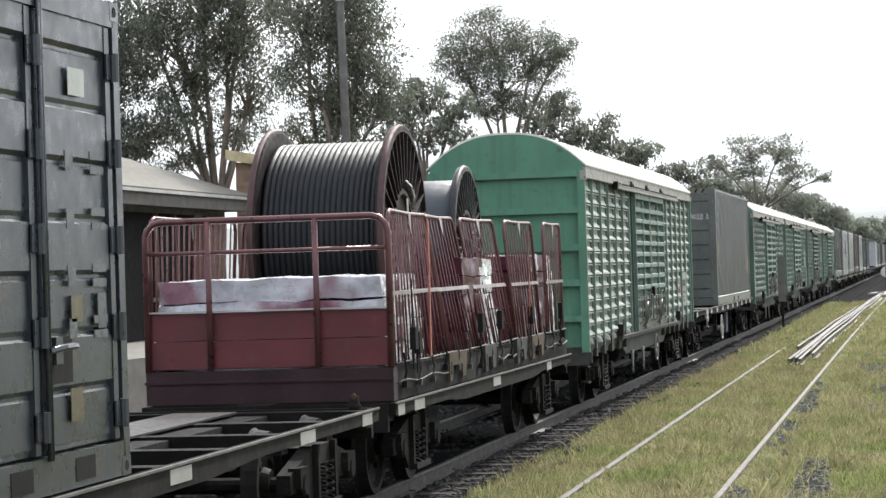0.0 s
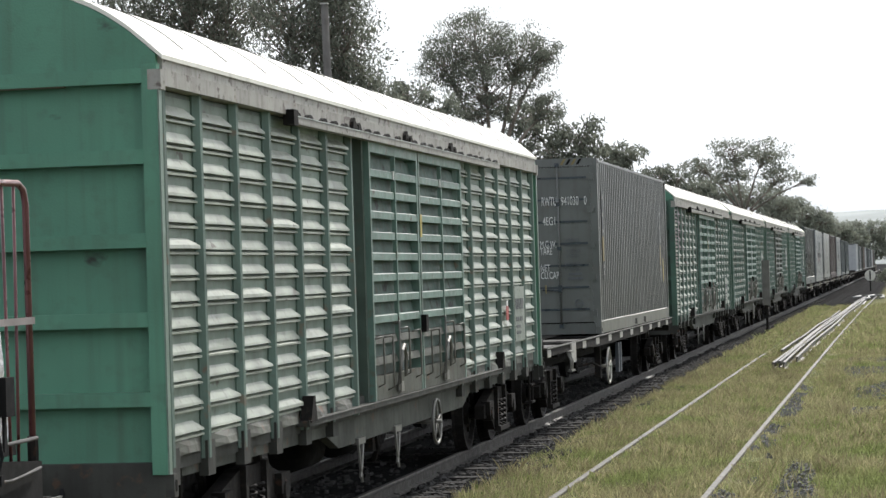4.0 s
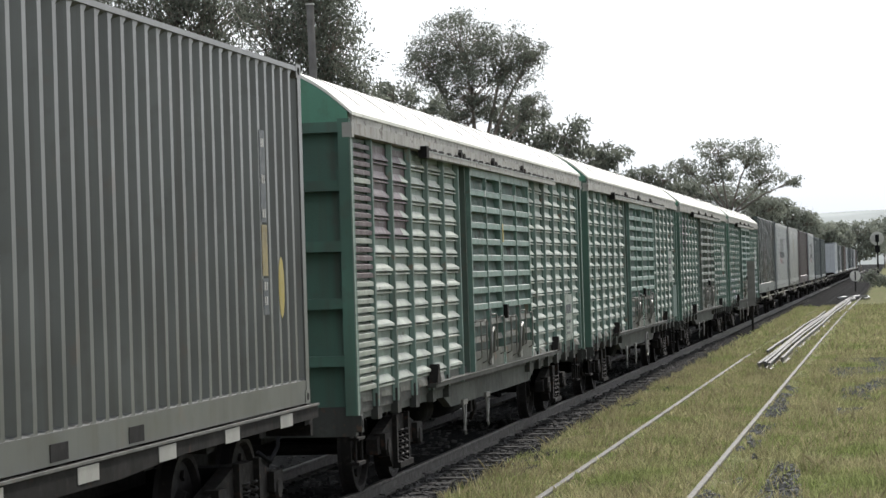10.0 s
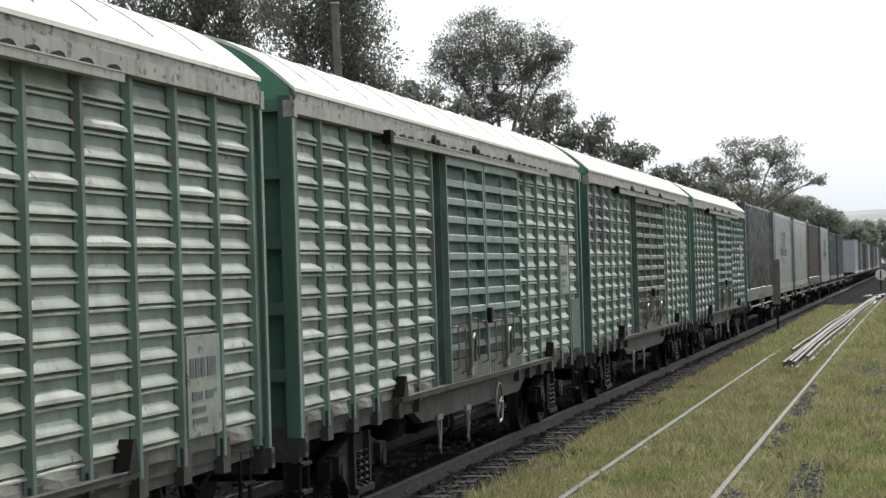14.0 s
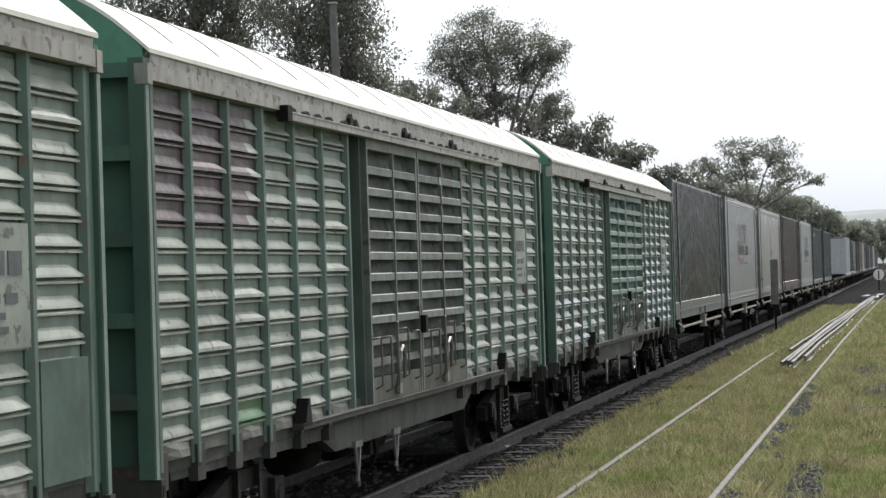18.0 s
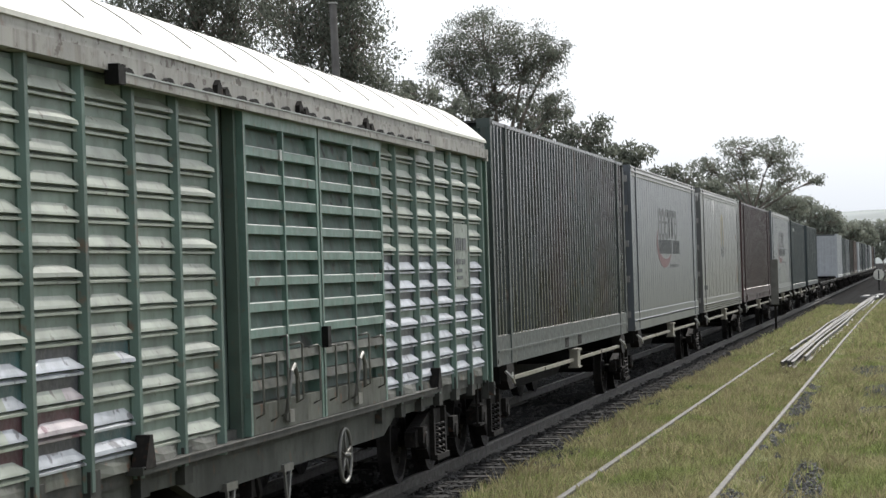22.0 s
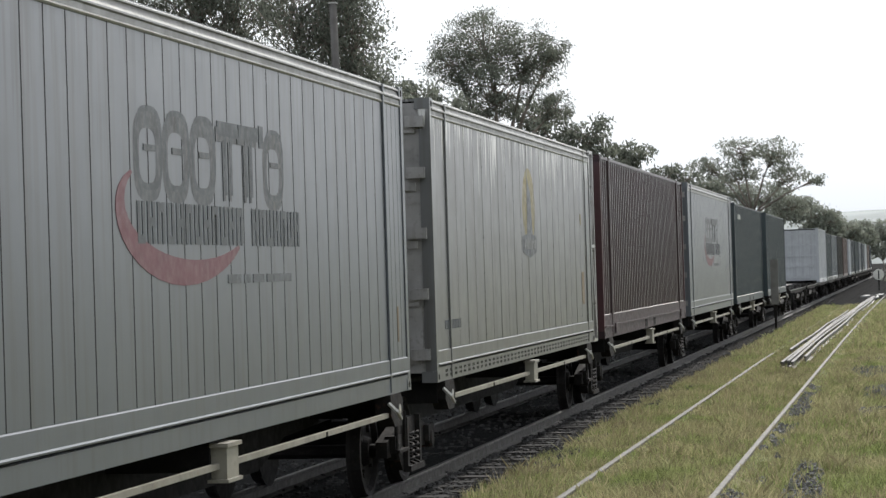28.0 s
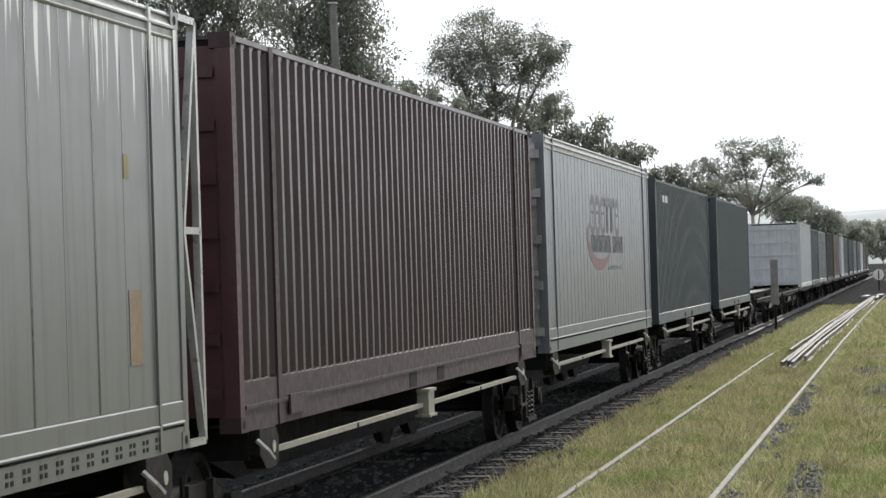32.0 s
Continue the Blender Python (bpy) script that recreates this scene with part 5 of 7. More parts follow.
def reefer(y0, z0, long, high, skin, label, panels, truss=False, holes=False, back=0.95):
    """A refrigerated box: smooth upright panels between seams, rails, framed end."""
    box = thing("refrigerated_container", label, "refrigerated container", "refrigerated containers")
    boxed("inner_lining", BLACK, box, -1.18, 1.192, 0.06, long - 0.06, 0.1, high - 0.03, 0)
    boxed("far_wall", skin, box, -1.22, -1.185, 0.05, long - 0.05, 0.1, high - 0.05, 0)
    lo, hi = 0.34, high - 0.20
    a, b = 0.90, long - back - 0.03
    w = (b - a) / panels

    def mesh(width):
        bm = bmesh.new()
        bx(bm, 1.192, 1.214, 0.007, width - 0.007, lo, hi)
        return done("panel", bm, skin, 0.004)

    me = mesh(w)
    for i in range(panels):
        piece("panel", me, box, (0, a + i * w, 0))
    for lo_y, hi_y in ((0.115, 0.845), (b + 0.045, long - 0.115)):
        n = 1 if truss else 4
        for k in range(n):
            piece("panel", mesh((hi_y - lo_y) / n), box, (0, lo_y + k * (hi_y - lo_y) / n, 0))

    # Bright bead: each joint's highlight is put into shape and pale colour.
    def strip_mesh():
        bm = bmesh.new()
        tube(bm, [(1.214, -0.012, lo), (1.214, -0.012, hi)], 0.006, 6)
        return done("seam_strip", bm, SEAM, smooth=True)

    def joint_mesh():
        bm = bmesh.new()
        bx(bm, 1.2125, 1.2150, -0.008, 0.008, lo, hi)
        return done("seam", bm, RUBBER)

    for i in range(panels + 1):
        piece("seam", cached("joint%d" % int(high * 100), joint_mesh), box, (0, a + i * w, 0))
    for i in range(panels + 1 if truss else 0):
        piece("seam_strip", cached("seam_strip%d" % int(high * 100), strip_mesh), box, (0, a + i * w, 0))
    for y in (0.0, long - 0.11):
        for s in (-1, 1):
            boxed("corner_post", skin, box, *sorted((s * 1.10, s * 1.226)), y, y + 0.11, 0.0, high, 0.012)
    for y in (0.85, long - back - 0.025):
        boxed("lifting_post", skin, box, 1.19, 1.234, y, y + 0.05, 0.02, high - 0.02, 0.008)
    h = high
    moulding("top_rail", [(1.15, h - 0.2), (1.222, h - 0.2), (1.228, h - 0.185), (1.216, h - 0.17), (1.216, h - 0.13), (1.236, h - 0.122), (1.236, h - 0.108), (1.215, h - 0.085), (1.205, h - 0.055), (1.205, h - 0.045), (1.226, h - 0.04), (1.226, h - 0.028), (1.19, h - 0.008), (1.15, h - 0.008)], 0.1, long - 0.1, RAIL_ALU, box, "pressed aluminium top rail")
    moulding("bottom_rail", [(1.13, 0.0), (1.222, 0.0), (1.222, 0.155), (1.13, 0.168)], 0.1, long - 0.1, skin, box, "slotted bottom rail" if holes else "")
    moulding("rail_flange", [(1.16, 0.176), (1.232, 0.176), (1.234, 0.188), (1.226, 0.20), (1.226, 0.328), (1.219, 0.338), (1.16, 0.338)], 0.1, long - 0.1, skin, box)

    def rivet_row_mesh():
        bm = bmesh.new()
        bx(bm, 1.2138, 1.2155, -0.007, 0.007, lo, hi)
        return done("rivet_row", bm, skin)

    for i in range(panels if truss else 0):
        piece("rivet_row", cached(("rivet_row", skin.name, high), rivet_row_mesh), box, (0, a + (i + 0.5) * w, 0))
    boxed("roof", skin, box, -1.2, 1.2, 0.03, long - 0.03, high - 0.03, high - 0.005, 0)

    def hole_mesh():
        bm = bmesh.new()
        bx(bm, 1.2225, 1.225, 0, 0.045, 0, 0.03)
        return done("rail_slot", bm, BLACK)

    if holes:
        for i in range(44):
            for dy, dz in ((0, 0), (0, 0.05), (0.08, 0), (0.08, 0.05)):
                piece("rail_slot", cached("slots", hole_mesh), box, (0, 0.5 + i * (long - 1.0) / 44 + dy, 0.04 + dz))
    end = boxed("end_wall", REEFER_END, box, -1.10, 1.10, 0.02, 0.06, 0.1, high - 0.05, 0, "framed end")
    for i in range(5):
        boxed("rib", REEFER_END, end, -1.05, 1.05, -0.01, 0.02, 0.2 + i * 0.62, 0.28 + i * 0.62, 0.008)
    for z in (0.3, 0.95, 1.6, 2.25, 2.8):
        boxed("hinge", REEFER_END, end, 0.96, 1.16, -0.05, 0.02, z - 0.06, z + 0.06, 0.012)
    bars([(0.30, 2.5, 0.34, 0.10), (0.70, 2.5, 0.08, 0.10)] + [(0.30, 1.95 - 0.11 * k, 0.25, 0.05) for k in range(8)], INK_DARK, box, 0, 0.019, 0, face="end")
    for k in range(8):
        words("KGS" if k % 2 == 0 else "LBS", 0.075, INK_DARK, box, 0.017, 1.95 - 0.11 * k, 0.62, face="end", stretch=0.8)
    bars([(0.55, 0.95, 0.35, 0.42)], ORANGE_LABEL, box, 0, 0.0185, 0, "warning_label", "end")
    if truss:
        y = long + 0.02
        for p, q in (((1.20, y, 0.02), (1.20, y + 0.42, 0.02)), ((1.20, y + 0.42, 0.02), (1.20, y + 0.42, high - 0.02)), ((1.20, y, high - 0.02), (1.20, y + 0.42, high - 0.02)), ((1.20, y + 0.40, 0.1), (1.20, y + 0.02, high * 0.5)), ((1.20, y + 0.02, high * 0.5), (1.20, y + 0.40, high - 0.1)), ((1.20, y + 0.02, high * 0.5), (1.20, y + 0.42, high * 0.5))):
            bm = bmesh.new()
            tube(bm, [p, q], 0.036, 4)
            part("frame_bar", bm, SEAM, box, "open steel end frame bar")
        boxed("machinery", BLACK, box, -1.1, 1.05, long, long + 0.36, 0.1, high - 0.1, 0.02)
    corner_castings(box, long, high, 1.224, skin)
    if not truss:
        for z in (0.62, 1.08, 2.08, 2.85):
            boxed("rung", SEAM, end, 1.0, 1.10, -0.05, 0.02, z, z + 0.08, 0.008, "pale step rung")
        boxed("ladder_rail", SEAM, end, 0.97, 1.0, -0.05, 0.02, 0.1, high - 0.1, 0.006)
    MOVING.append((box, y0, z0))
    return box


SIGN_SHADE = paint("worn_grey_sign_shade", (0.05, 0.055, 0.06), 0.5, var=0.3, scale=4, dirt=0.3, streak=0.5)


def faded_sign(box, y, z, k=1.0, ink=None):
    """A worn trade sign: plain letter blocks in two rows over a red sweep."""
    x = 1.2147
    ink = ink or INK_DARK

    def round_block(cy, cz, hw, hh, lift, inner, material):
        """A plain rounded block, or a ring when inner is given."""
        bm = bmesh.new()
        rim = []
        for f in (1.0, inner):
            ring = []
            for q in range(28):
                a = q * 2 * math.pi / 28
                c, e = math.cos(a), math.sin(a)
                r = 1.0 / (abs(c) ** 3.2 + abs(e) ** 3.2) ** (1 / 3.2)
                ring.append(bm.verts.new((x + lift, cy + c * r * hw * f, cz + e * r * hh * f)))
            rim.append(ring)
        for q in range(28):
            bm.faces.new((rim[0][q], rim[0][(q + 1) % 28], rim[1][(q + 1) % 28], rim[1][q]))
        part("sign_block", bm, material, box)

    for dx, wd in ((0.0, 0.56), (0.60, 0.56), (1.20, 0.58), (3.06, 0.56)):
        cy, cz = y + (dx + wd / 2) * k, z + 0.25 * k
        round_block(cy - 0.035 * k, cz - 0.05 * k, wd * 0.52 * k, 0.28 * k, 0.0004, 0.60, SIGN_SHADE)
        round_block(cy, cz, wd * 0.50 * k, 0.26 * k, 0.0010, 0.86, ink)
        bars([(-0.12 * k, -0.02 * k, 0.24 * k, 0.04 * k)], SIGN_SHADE, box, x, cy, cz, "sign_block")
    for dx in (1.82, 2.36):
        for o, m, lift in ((-0.04, SIGN_SHADE, 0.0), (0.0, ink, 0.001)):
            for a, u, le, he in ((0.0, 0.40, 0.52, 0.10), (0.16, 0.0, 0.055, 0.40), (0.305, 0.0, 0.055, 0.40)):
                bars([((a + o) * k, (u + o) * k, le * k, he * k)], m, box, x + lift, y + dx * k, z, "sign_block")
    bars([(2.92 * k, 0.36 * k, 0.12 * k, 0.16 * k)], ink, box, x, y, z, "sign_block")
    a = 0.0
    for i in range(20):
        if i != 12:
            bars([(a, 0, 0.055 * k, 0.26 * k), (a + 0.10 * k, 0, 0.055 * k, 0.26 * k), (a + 0.055 * k, (0.0, 0.11, 0.20)[i % 3] * k, 0.045 * k, 0.055 * k)], ink, box, x, y, z - 0.34 * k, "sign_block")
        a += 0.205 * k
    for a, le in ((2.0, 0.34), (2.42, 0.16), (2.66, 0.3), (3.04, 0.72)):
        bars([(a * k, -0.60 * k, le * k, 0.06 * k)], FAINT, box, x, y, z, "sign_block")
    bm = bmesh.new()
    pts = []
    for i in range(19):
        a = radians(152 + i * 9.0)
        pts.append((math.cos(a), math.sin(a), 0.03 + 0.16 * math.sin(i / 18 * math.pi) ** 0.8))
    last = None
    for c, s, w in pts:
        cy, cz = y + 1.25 * k + c * 1.50 * k, z - 0.08 * k + s * 0.36 * k
        v = [bm.verts.new((x, cy, cz)), bm.verts.new((x, cy + c * w * k * 1.3, cz + s * w * k)), bm.verts.new((x + 0.003, cy + c * w * k * 1.3, cz + s * w * k)), bm.verts.new((x + 0.003, cy, cz))]
        if last:
            for i in range(4):
                bm.faces.new((last[i], last[(i + 1) % 4], v[(i + 1) % 4], v[i]))
        last = v
    part("sign_sweep", bm, INK_RED, box, "faded red sweep")


box = reefer(169.4, 1.06, 13.97, 3.05, REEFER_GREY, "silver-grey refrigerated container with a faded trade sign", 30)
faded_sign(box, 5.05, 1.80, 1.1)
bars([(0, 0, 0.06, 0.35)], ORANGE_LABEL, box, 1.2147, 13.45, 0.5, "tan_label")
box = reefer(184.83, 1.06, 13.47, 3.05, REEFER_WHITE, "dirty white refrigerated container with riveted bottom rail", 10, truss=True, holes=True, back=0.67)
x = 1.2147
bm = bmesh.new()
ring = [bm.verts.new((x, 6.95 + 0.56 * math.cos(a * 0.2618), 2.02 + 0.52 * math.sin(a * 0.2618))) for a in range(24)]
bm.faces.new(ring)
part("sign_disc", bm, PALE_YELLOW, box, "faded yellow oval mark")
bm = bmesh.new()
bm.faces.new([bm.verts.new((x + 0.002, 6.95 + a * 1.15, 2.04 + b * 0.9)) for a, b in ((-0.12, 0.45), (0.12, 0.2), (0.26, -0.5), (-0.2, -0.5))])
part("sign_shape", bm, BLEACHED, box)
bm = bmesh.new()
bm.faces.new([bm.verts.new((x + 0.004, 6.95 + a * 1.64, 1.62 + b * 0.68)) for a, b in ((-0.38, 0), (0, 0.08), (0.38, 0), (0.38, -0.3), (0, -0.42), (-0.38, -0.3))])
part("sign_board", bm, BLEACHED, box, "grey-blue board with worn letters")
bars([(-0.48 + 0.125 * i, -0.17, 0.085, 0.13) for i in range(8)], REEFER_WHITE, box, x + 0.006, 6.95, 1.62, "sign_letters")
bars([(0.1 * i, 0, 0.07, 0.10) for i in (0, 1, 2, 4, 5, 6, 7, 8, 9)], INK_DARK, box, x, 0.6, 0.55, "sign_letters")
bars([(0, 0, 0.26, 0.5)], ORANGE_LABEL, box, x, 12.22, 0.62, "tan_label")
bars([(0.03, 0, 0.1, 0.16)], YELLOW, box, x, 12.15, 1.85, "yellow_label")
box = reefer(216.1, 1.06, 14.0, 3.08, REEFER_GREY, "pale refrigerated container with a faded trade sign", 30)
faded_sign(box, 5.05, 1.80, 1.1, FAINT)


# articulated skeletal platforms
def skeletal(y0, long, label, first=False, turn=True):
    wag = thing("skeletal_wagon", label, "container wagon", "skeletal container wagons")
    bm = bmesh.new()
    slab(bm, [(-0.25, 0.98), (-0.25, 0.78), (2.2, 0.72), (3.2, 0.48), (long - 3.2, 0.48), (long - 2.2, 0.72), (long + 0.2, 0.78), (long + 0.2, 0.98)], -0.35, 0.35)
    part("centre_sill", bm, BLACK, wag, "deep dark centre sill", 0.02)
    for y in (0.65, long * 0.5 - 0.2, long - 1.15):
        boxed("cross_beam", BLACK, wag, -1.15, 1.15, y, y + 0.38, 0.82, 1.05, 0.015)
    bm = bmesh.new()
    bx(bm, 1.175, 1.215, 1.3, long - 1.25, 0.84, 0.885)
    bar = part("side_bar", bm, CREAM_BAR, wag, "long cream side bar", 0.006)
    for y in (long * 0.28, long * 0.72):
        boxed("bar_joint", IRON, bar, 1.2155, 1.222, y, y + 0.05, 0.842, 0.883, 0)
    bm = bmesh.new()
    bx(bm, 1.15, 1.27, long * 0.5 - 0.16, long * 0.5 + 0.16, 0.76, 1.0)
    bx(bm, 1.13, 1.29, long * 0.5 - 0.20, long * 0.5 + 0.20, 1.0, 1.03)
    bx(bm, 1.13, 1.29, long * 0.5 - 0.20, long * 0.5 + 0.20, 0.74, 0.765)
    part("bar_bracket", bm, CREAM_BAR, wag, "pale folded bracket", 0.008)
    for y in (0.95, long - 1.2):
        bm = bmesh.new()
        slab(bm, [(y - 0.28, 1.06), (y - 0.28, 0.86), (y - 0.1, 0.74), (y + 0.22, 0.74), (y + 0.3, 0.82), (y + 0.3, 0.98), (y + 0.2, 1.06)], 1.08, 1.24)
        part("corner_lug", bm, IRON, wag, "cast container lug", 0.015)
        bm = bmesh.new()
        lathe(bm, [(1.2405, 0.05), (1.246, 0.05), (1.246, 0.02)], "x", 10, (0, y + 0.14, 0.9))
        part("lug_pin", bm, STEEL, wag)
        bm = bmesh.new()
        tube(bm, [(1.22, y - 0.3, 0.98), (1.3, y - 0.28, 0.90), (1.3, y - 0.1, 0.82)], 0.02, 5)
        part("lock_lever", bm, GALV, wag)
    bm = bmesh.new()
    for dy in (0, 0.42):
        tube(bm, [(1.12, long - 0.7 + dy, 0.84), (1.12, long - 0.7 + dy, 0.45)], 0.02, 5)
    bx(bm, 1.06, 1.16, long - 0.74, long - 0.24, 0.44, 0.47)
    part("step", bm, IRON, wag)
    if first:
        bogie(wag, 0.5, turn)
        coupler(wag, -0.2, -1)
    bogie(wag, long + 0.28, turn)
    MOVING.append((wag, y0, 0.0))
    return wag


for i, y in enumerate((153.85, 169.08, 184.52, 199.5, 215.6)):
    skeletal(y, (14.6, 14.7, 14.2, 15.1, 14.5)[i], "dark skeletal container wagon with pale side bar", i == 0, i < 4)
for y in (231.6, 247.4):
    skeletal(y, 14.3, "dark skeletal container wagon with pale side bar", y < 240, False)
box = steel_container(231.6, 1.06, 13.2, 2.95, DARK_TEAL, DARK_TEAL, "dark teal corrugated container", posts=(), sill=0.2)
near_wall(box, 2.95, DARK_TEAL)
bars([(0.6, 2.5, 0.4, 0.14), (1.2, 2.5, 0.5, 0.14)], PLATE, box, 1.206, 1.0, 0, "markings")
box = steel_container(247.6, 1.06, 12.9, 2.95, DARK_TEAL, DARK_TEAL, "dark green-black corrugated container", posts=(), sill=0.2)
near_wall(box, 2.95, DARK_TEAL)
flat_wagon(263.1, 15.5, "empty container flat wagon, dark and bare", (2, 13.5), False)
flat_wagon(279.6, 13.5, "empty container flat wagon, dark and bare", (2, 11.5), False)
far = ((296.0, 12.0, 3.0, WHITE_BOX, "white container with rust-streaked side"), (308.5, 9.5, 2.85, DARK_TEAL, "dark blue-green container"), (318.5, 12.0, 2.85, REEFER_GREY, "pale grey container"), (332.0, 12.0, 2.9, SILL, "grey container"), (346.0, 12.2, 2.9, BROWN_BOX, "black-brown container"), (364.0, 6.0, 2.9, WHITE_BOX, "white half-length container"), (370.5, 12.2, 2.9, GREY_BOX, "blue-grey container"), (386.0, 12.2, 2.9, DARK_TEAL, "dark teal container"), (402.0, 12.2, 2.9, REEFER_GREY, "pale grey container"), (418.0, 12.2, 2.9, GREY_BOX, "blue-grey container"), (434.0, 12.2, 2.9, WHITE_BOX, "white container"), (450.0, 12.2, 2.9, BROWN_BOX, "rust-brown container"), (466.0, 12.2, 2.9, GREY_BOX, "blue-grey container"))
for y, le, hi, m, words_ in far:
    b = steel_container(y + 2.1, 1.075, le, hi, m, m, words_ + " far along the train", detail=False, group="distant containers")
    near_wall(b, hi, m, 5)
for y in range(292, 480, 16):
    flat_wagon(float(y) + 1.9, 15.0, "dark container flat wagon far along the train", (2, 13), False)

# ---- cage rack with cable drums and wrapped bales ----
flat_wagon(23.73, 12.3, "grimy flat wagon that carries a stake cage rack", (1.95, 10.9), reflect=[(0.1, 0.3), (0.9, 0.5), (5.6, 0.5), (9.9, 0.4)], open_deck=False, top=0.97)
rack = thing("stake_cage_rack", "maroon steel stake cage rack with leaning tube sides", "cage rack")
RL = 12.0
for s in (-1, 1):
    bm = bmesh.new()
    x0, x1 = sorted((s * 1.08, s * 1.235))
    slab(bm, [(0, 0.985), (RL, 0.985), (RL, 1.20), (RL - 1.5, 1.30), (1.5, 1.30), (0, 1.32)], x0, x1)
    part("side_beam", bm, BLACK, rack, "dark folded side beam", 0.01)
boxed("end_beam", BEAM, rack, -1.24, 1.24, -0.03, 0.16, 0.985, 1.31, 0.012, "rusty end beam")
boxed("end_ledge", BEAM, rack, -1.25, 1.25, -0.05, 0.02, 1.19, 1.215, 0.004)
boxed("floor", BLACK, rack, -1.08, 1.08, 0.1, RL, 1.24, 1.305, 0)
# red end gate
gate = boxed("end_gate", RED_GATE, rack, -1.21, 1.21, 0.03, 0.06, 1.33, 1.60, 0.004, "red oxide plated end gate")
boxed("gate_board", RED_GATE, gate, -1.21, 1.21, 0.025, 0.065, 1.61, 1.88, 0.006)
boxed("gate_board", RED_GATE, gate, -1.21, 1.21, 0.018, 0.058, 1.335, 1.602, 0.006)


def bent(x0, x1, z0, z1, r, y):
    """A tube frame, open below, with round upper corners."""
    pts = [(x0, y, z0), (x0, y, z1 - r)]
    pts += [(x0 + r - r * math.cos(a), y, z1 - r + r * math.sin(a)) for a in (0.5, 1.07, 1.57)]
    pts += [(x1 - r + r * math.sin(a), y, z1 - r + r * math.cos(a)) for a in (0.0, 0.5, 1.07, 1.57)]
    return pts + [(x1, y, z0)]


bm = bmesh.new()
tube(bm, bent(-1.22, 1.22, 1.30, 2.78, 0.16, 0.0), 0.034, 8)
tube(bm, [(-1.22, 0, 2.47), (1.22, 0, 2.47)], 0.022, 6)
part("gate_frame", bm, RED_TUBE, gate, "bent maroon tube frame", smooth=True)
for x in (-0.58, 0.50):
    bm = bmesh.new()
    tube(bm, [(x, -0.02, 1.32), (x, -0.02, 2.77)], 0.03, 8)
    part("upright", bm, RED_TUBE, gate, smooth=True)
boxed("gate_ledge", GALV, gate, -1.22, 1.22, -0.02, 0.03, 1.885, 1.90, 0.003)


def cage_panel(y0, y1, in0, in1, seed, s=1, tall=1.54):
    """A side panel whose head leans in over the load by in0 to in1: bent tube frame, thin uprights, flat cross bar, V plate, feet in the beam."""
    rng = random.Random(seed)
    w, r = y1 - y0, 0.12

    def at(y, z, out=0.0):
        return (out - s * (in0 + (in1 - in0) * y / w) * z / tall, y + 0.03 * z, z)

    bm = bmesh.new()
    tube(bm, [at(0, -0.1), at(0, tall - r), at(r * 0.3, tall - r * 0.3), at(r, tall), at(w * 0.5, tall - 0.012), at(w - r, tall), at(w - r * 0.3, tall - r * 0.3), at(w, tall - r), at(w, -0.1)], 0.021, 7)
    panel = part("side_panel", bm, RED_TUBE, rack, "leaning maroon tube side panel", smooth=True)
    panel.location = (s * 1.20, y0, 1.29)
    n = max(6, round(w / 0.185))
    for i in range(1, n):
        y, d = w * i / n, rng.uniform(-0.03, 0.03)
        bm = bmesh.new()
        tube(bm, [at(y + d * 2, -0.08 - 0.1 * (i % 3 == 0)), at(y + d, 0.55), at(y, tall - 0.01)], 0.0105, 5)
        piece("upright", done("upright", bm, RED_TUBE, smooth=True), panel)
    bm = bmesh.new()
    o = s * 0.018
    a = [bm.verts.new(at(y, z, o + e)) for e in (0.0, s * 0.008) for y, z in ((-0.03, 0.71), (w + 0.03, 0.715), (w + 0.03, 0.757), (-0.03, 0.752))]
    for f in ((0, 1, 2, 3), (7, 6, 5, 4), (0, 4, 5, 1), (1, 5, 6, 2), (2, 6, 7, 3), (3, 7, 4, 0)):
        bm.faces.new([a[k] for k in f])
    piece("cross_bar", done("cross_bar", bm, CROSS), panel)
    bm = bmesh.new()
    a = [bm.verts.new(at(w * 0.5 + dy, z, o + e)) for e in (0.0, s * 0.006) for dy, z in ((-0.09, tall), (0.09, tall), (0.0, tall - 0.22))]
    for f in ((0, 1, 2), (5, 4, 3), (0, 3, 4, 1), (1, 4, 5, 2), (2, 5, 3, 0)):
        bm.faces.new([a[k] for k in f])
    piece("head_plate", done("head_plate", bm, CROSS), panel)
    for y in (0, w):
        bm = bmesh.new()
        tube(bm, [(0, y, -0.17), (0, y, 0.06)], 0.034, 8)
        piece("spigot", done("spigot", bm, IRON), panel)


ROD = paint("dull_dark_rod", (0.05, 0.047, 0.046), 0.6, 0.2, var=0.3, dirt=0.4, rust=0.3, spec=0.3)
CROSS = paint("worn_pink_grey_bar", (0.24, 0.205, 0.20), 0.45, 0.2, var=0.3, dirt=0.4, rust=0.3)
for i, (a, b, in0, in1) in enumerate(((0.06, 2.95, 0.0, 0.20), (3.15, 5.05, 0.26, 0.30), (5.35, 7.5, 0.28, 0.24), (7.75, 9.85, 0.14, 0.11), (10.4, 11.95, 0.03, 0.02))):
    cage_panel(a, b, in0, in1, 20 + i)
    cage_panel(a, b, in0 * 0.4, in1 * 0.4, 40 + i, -1)
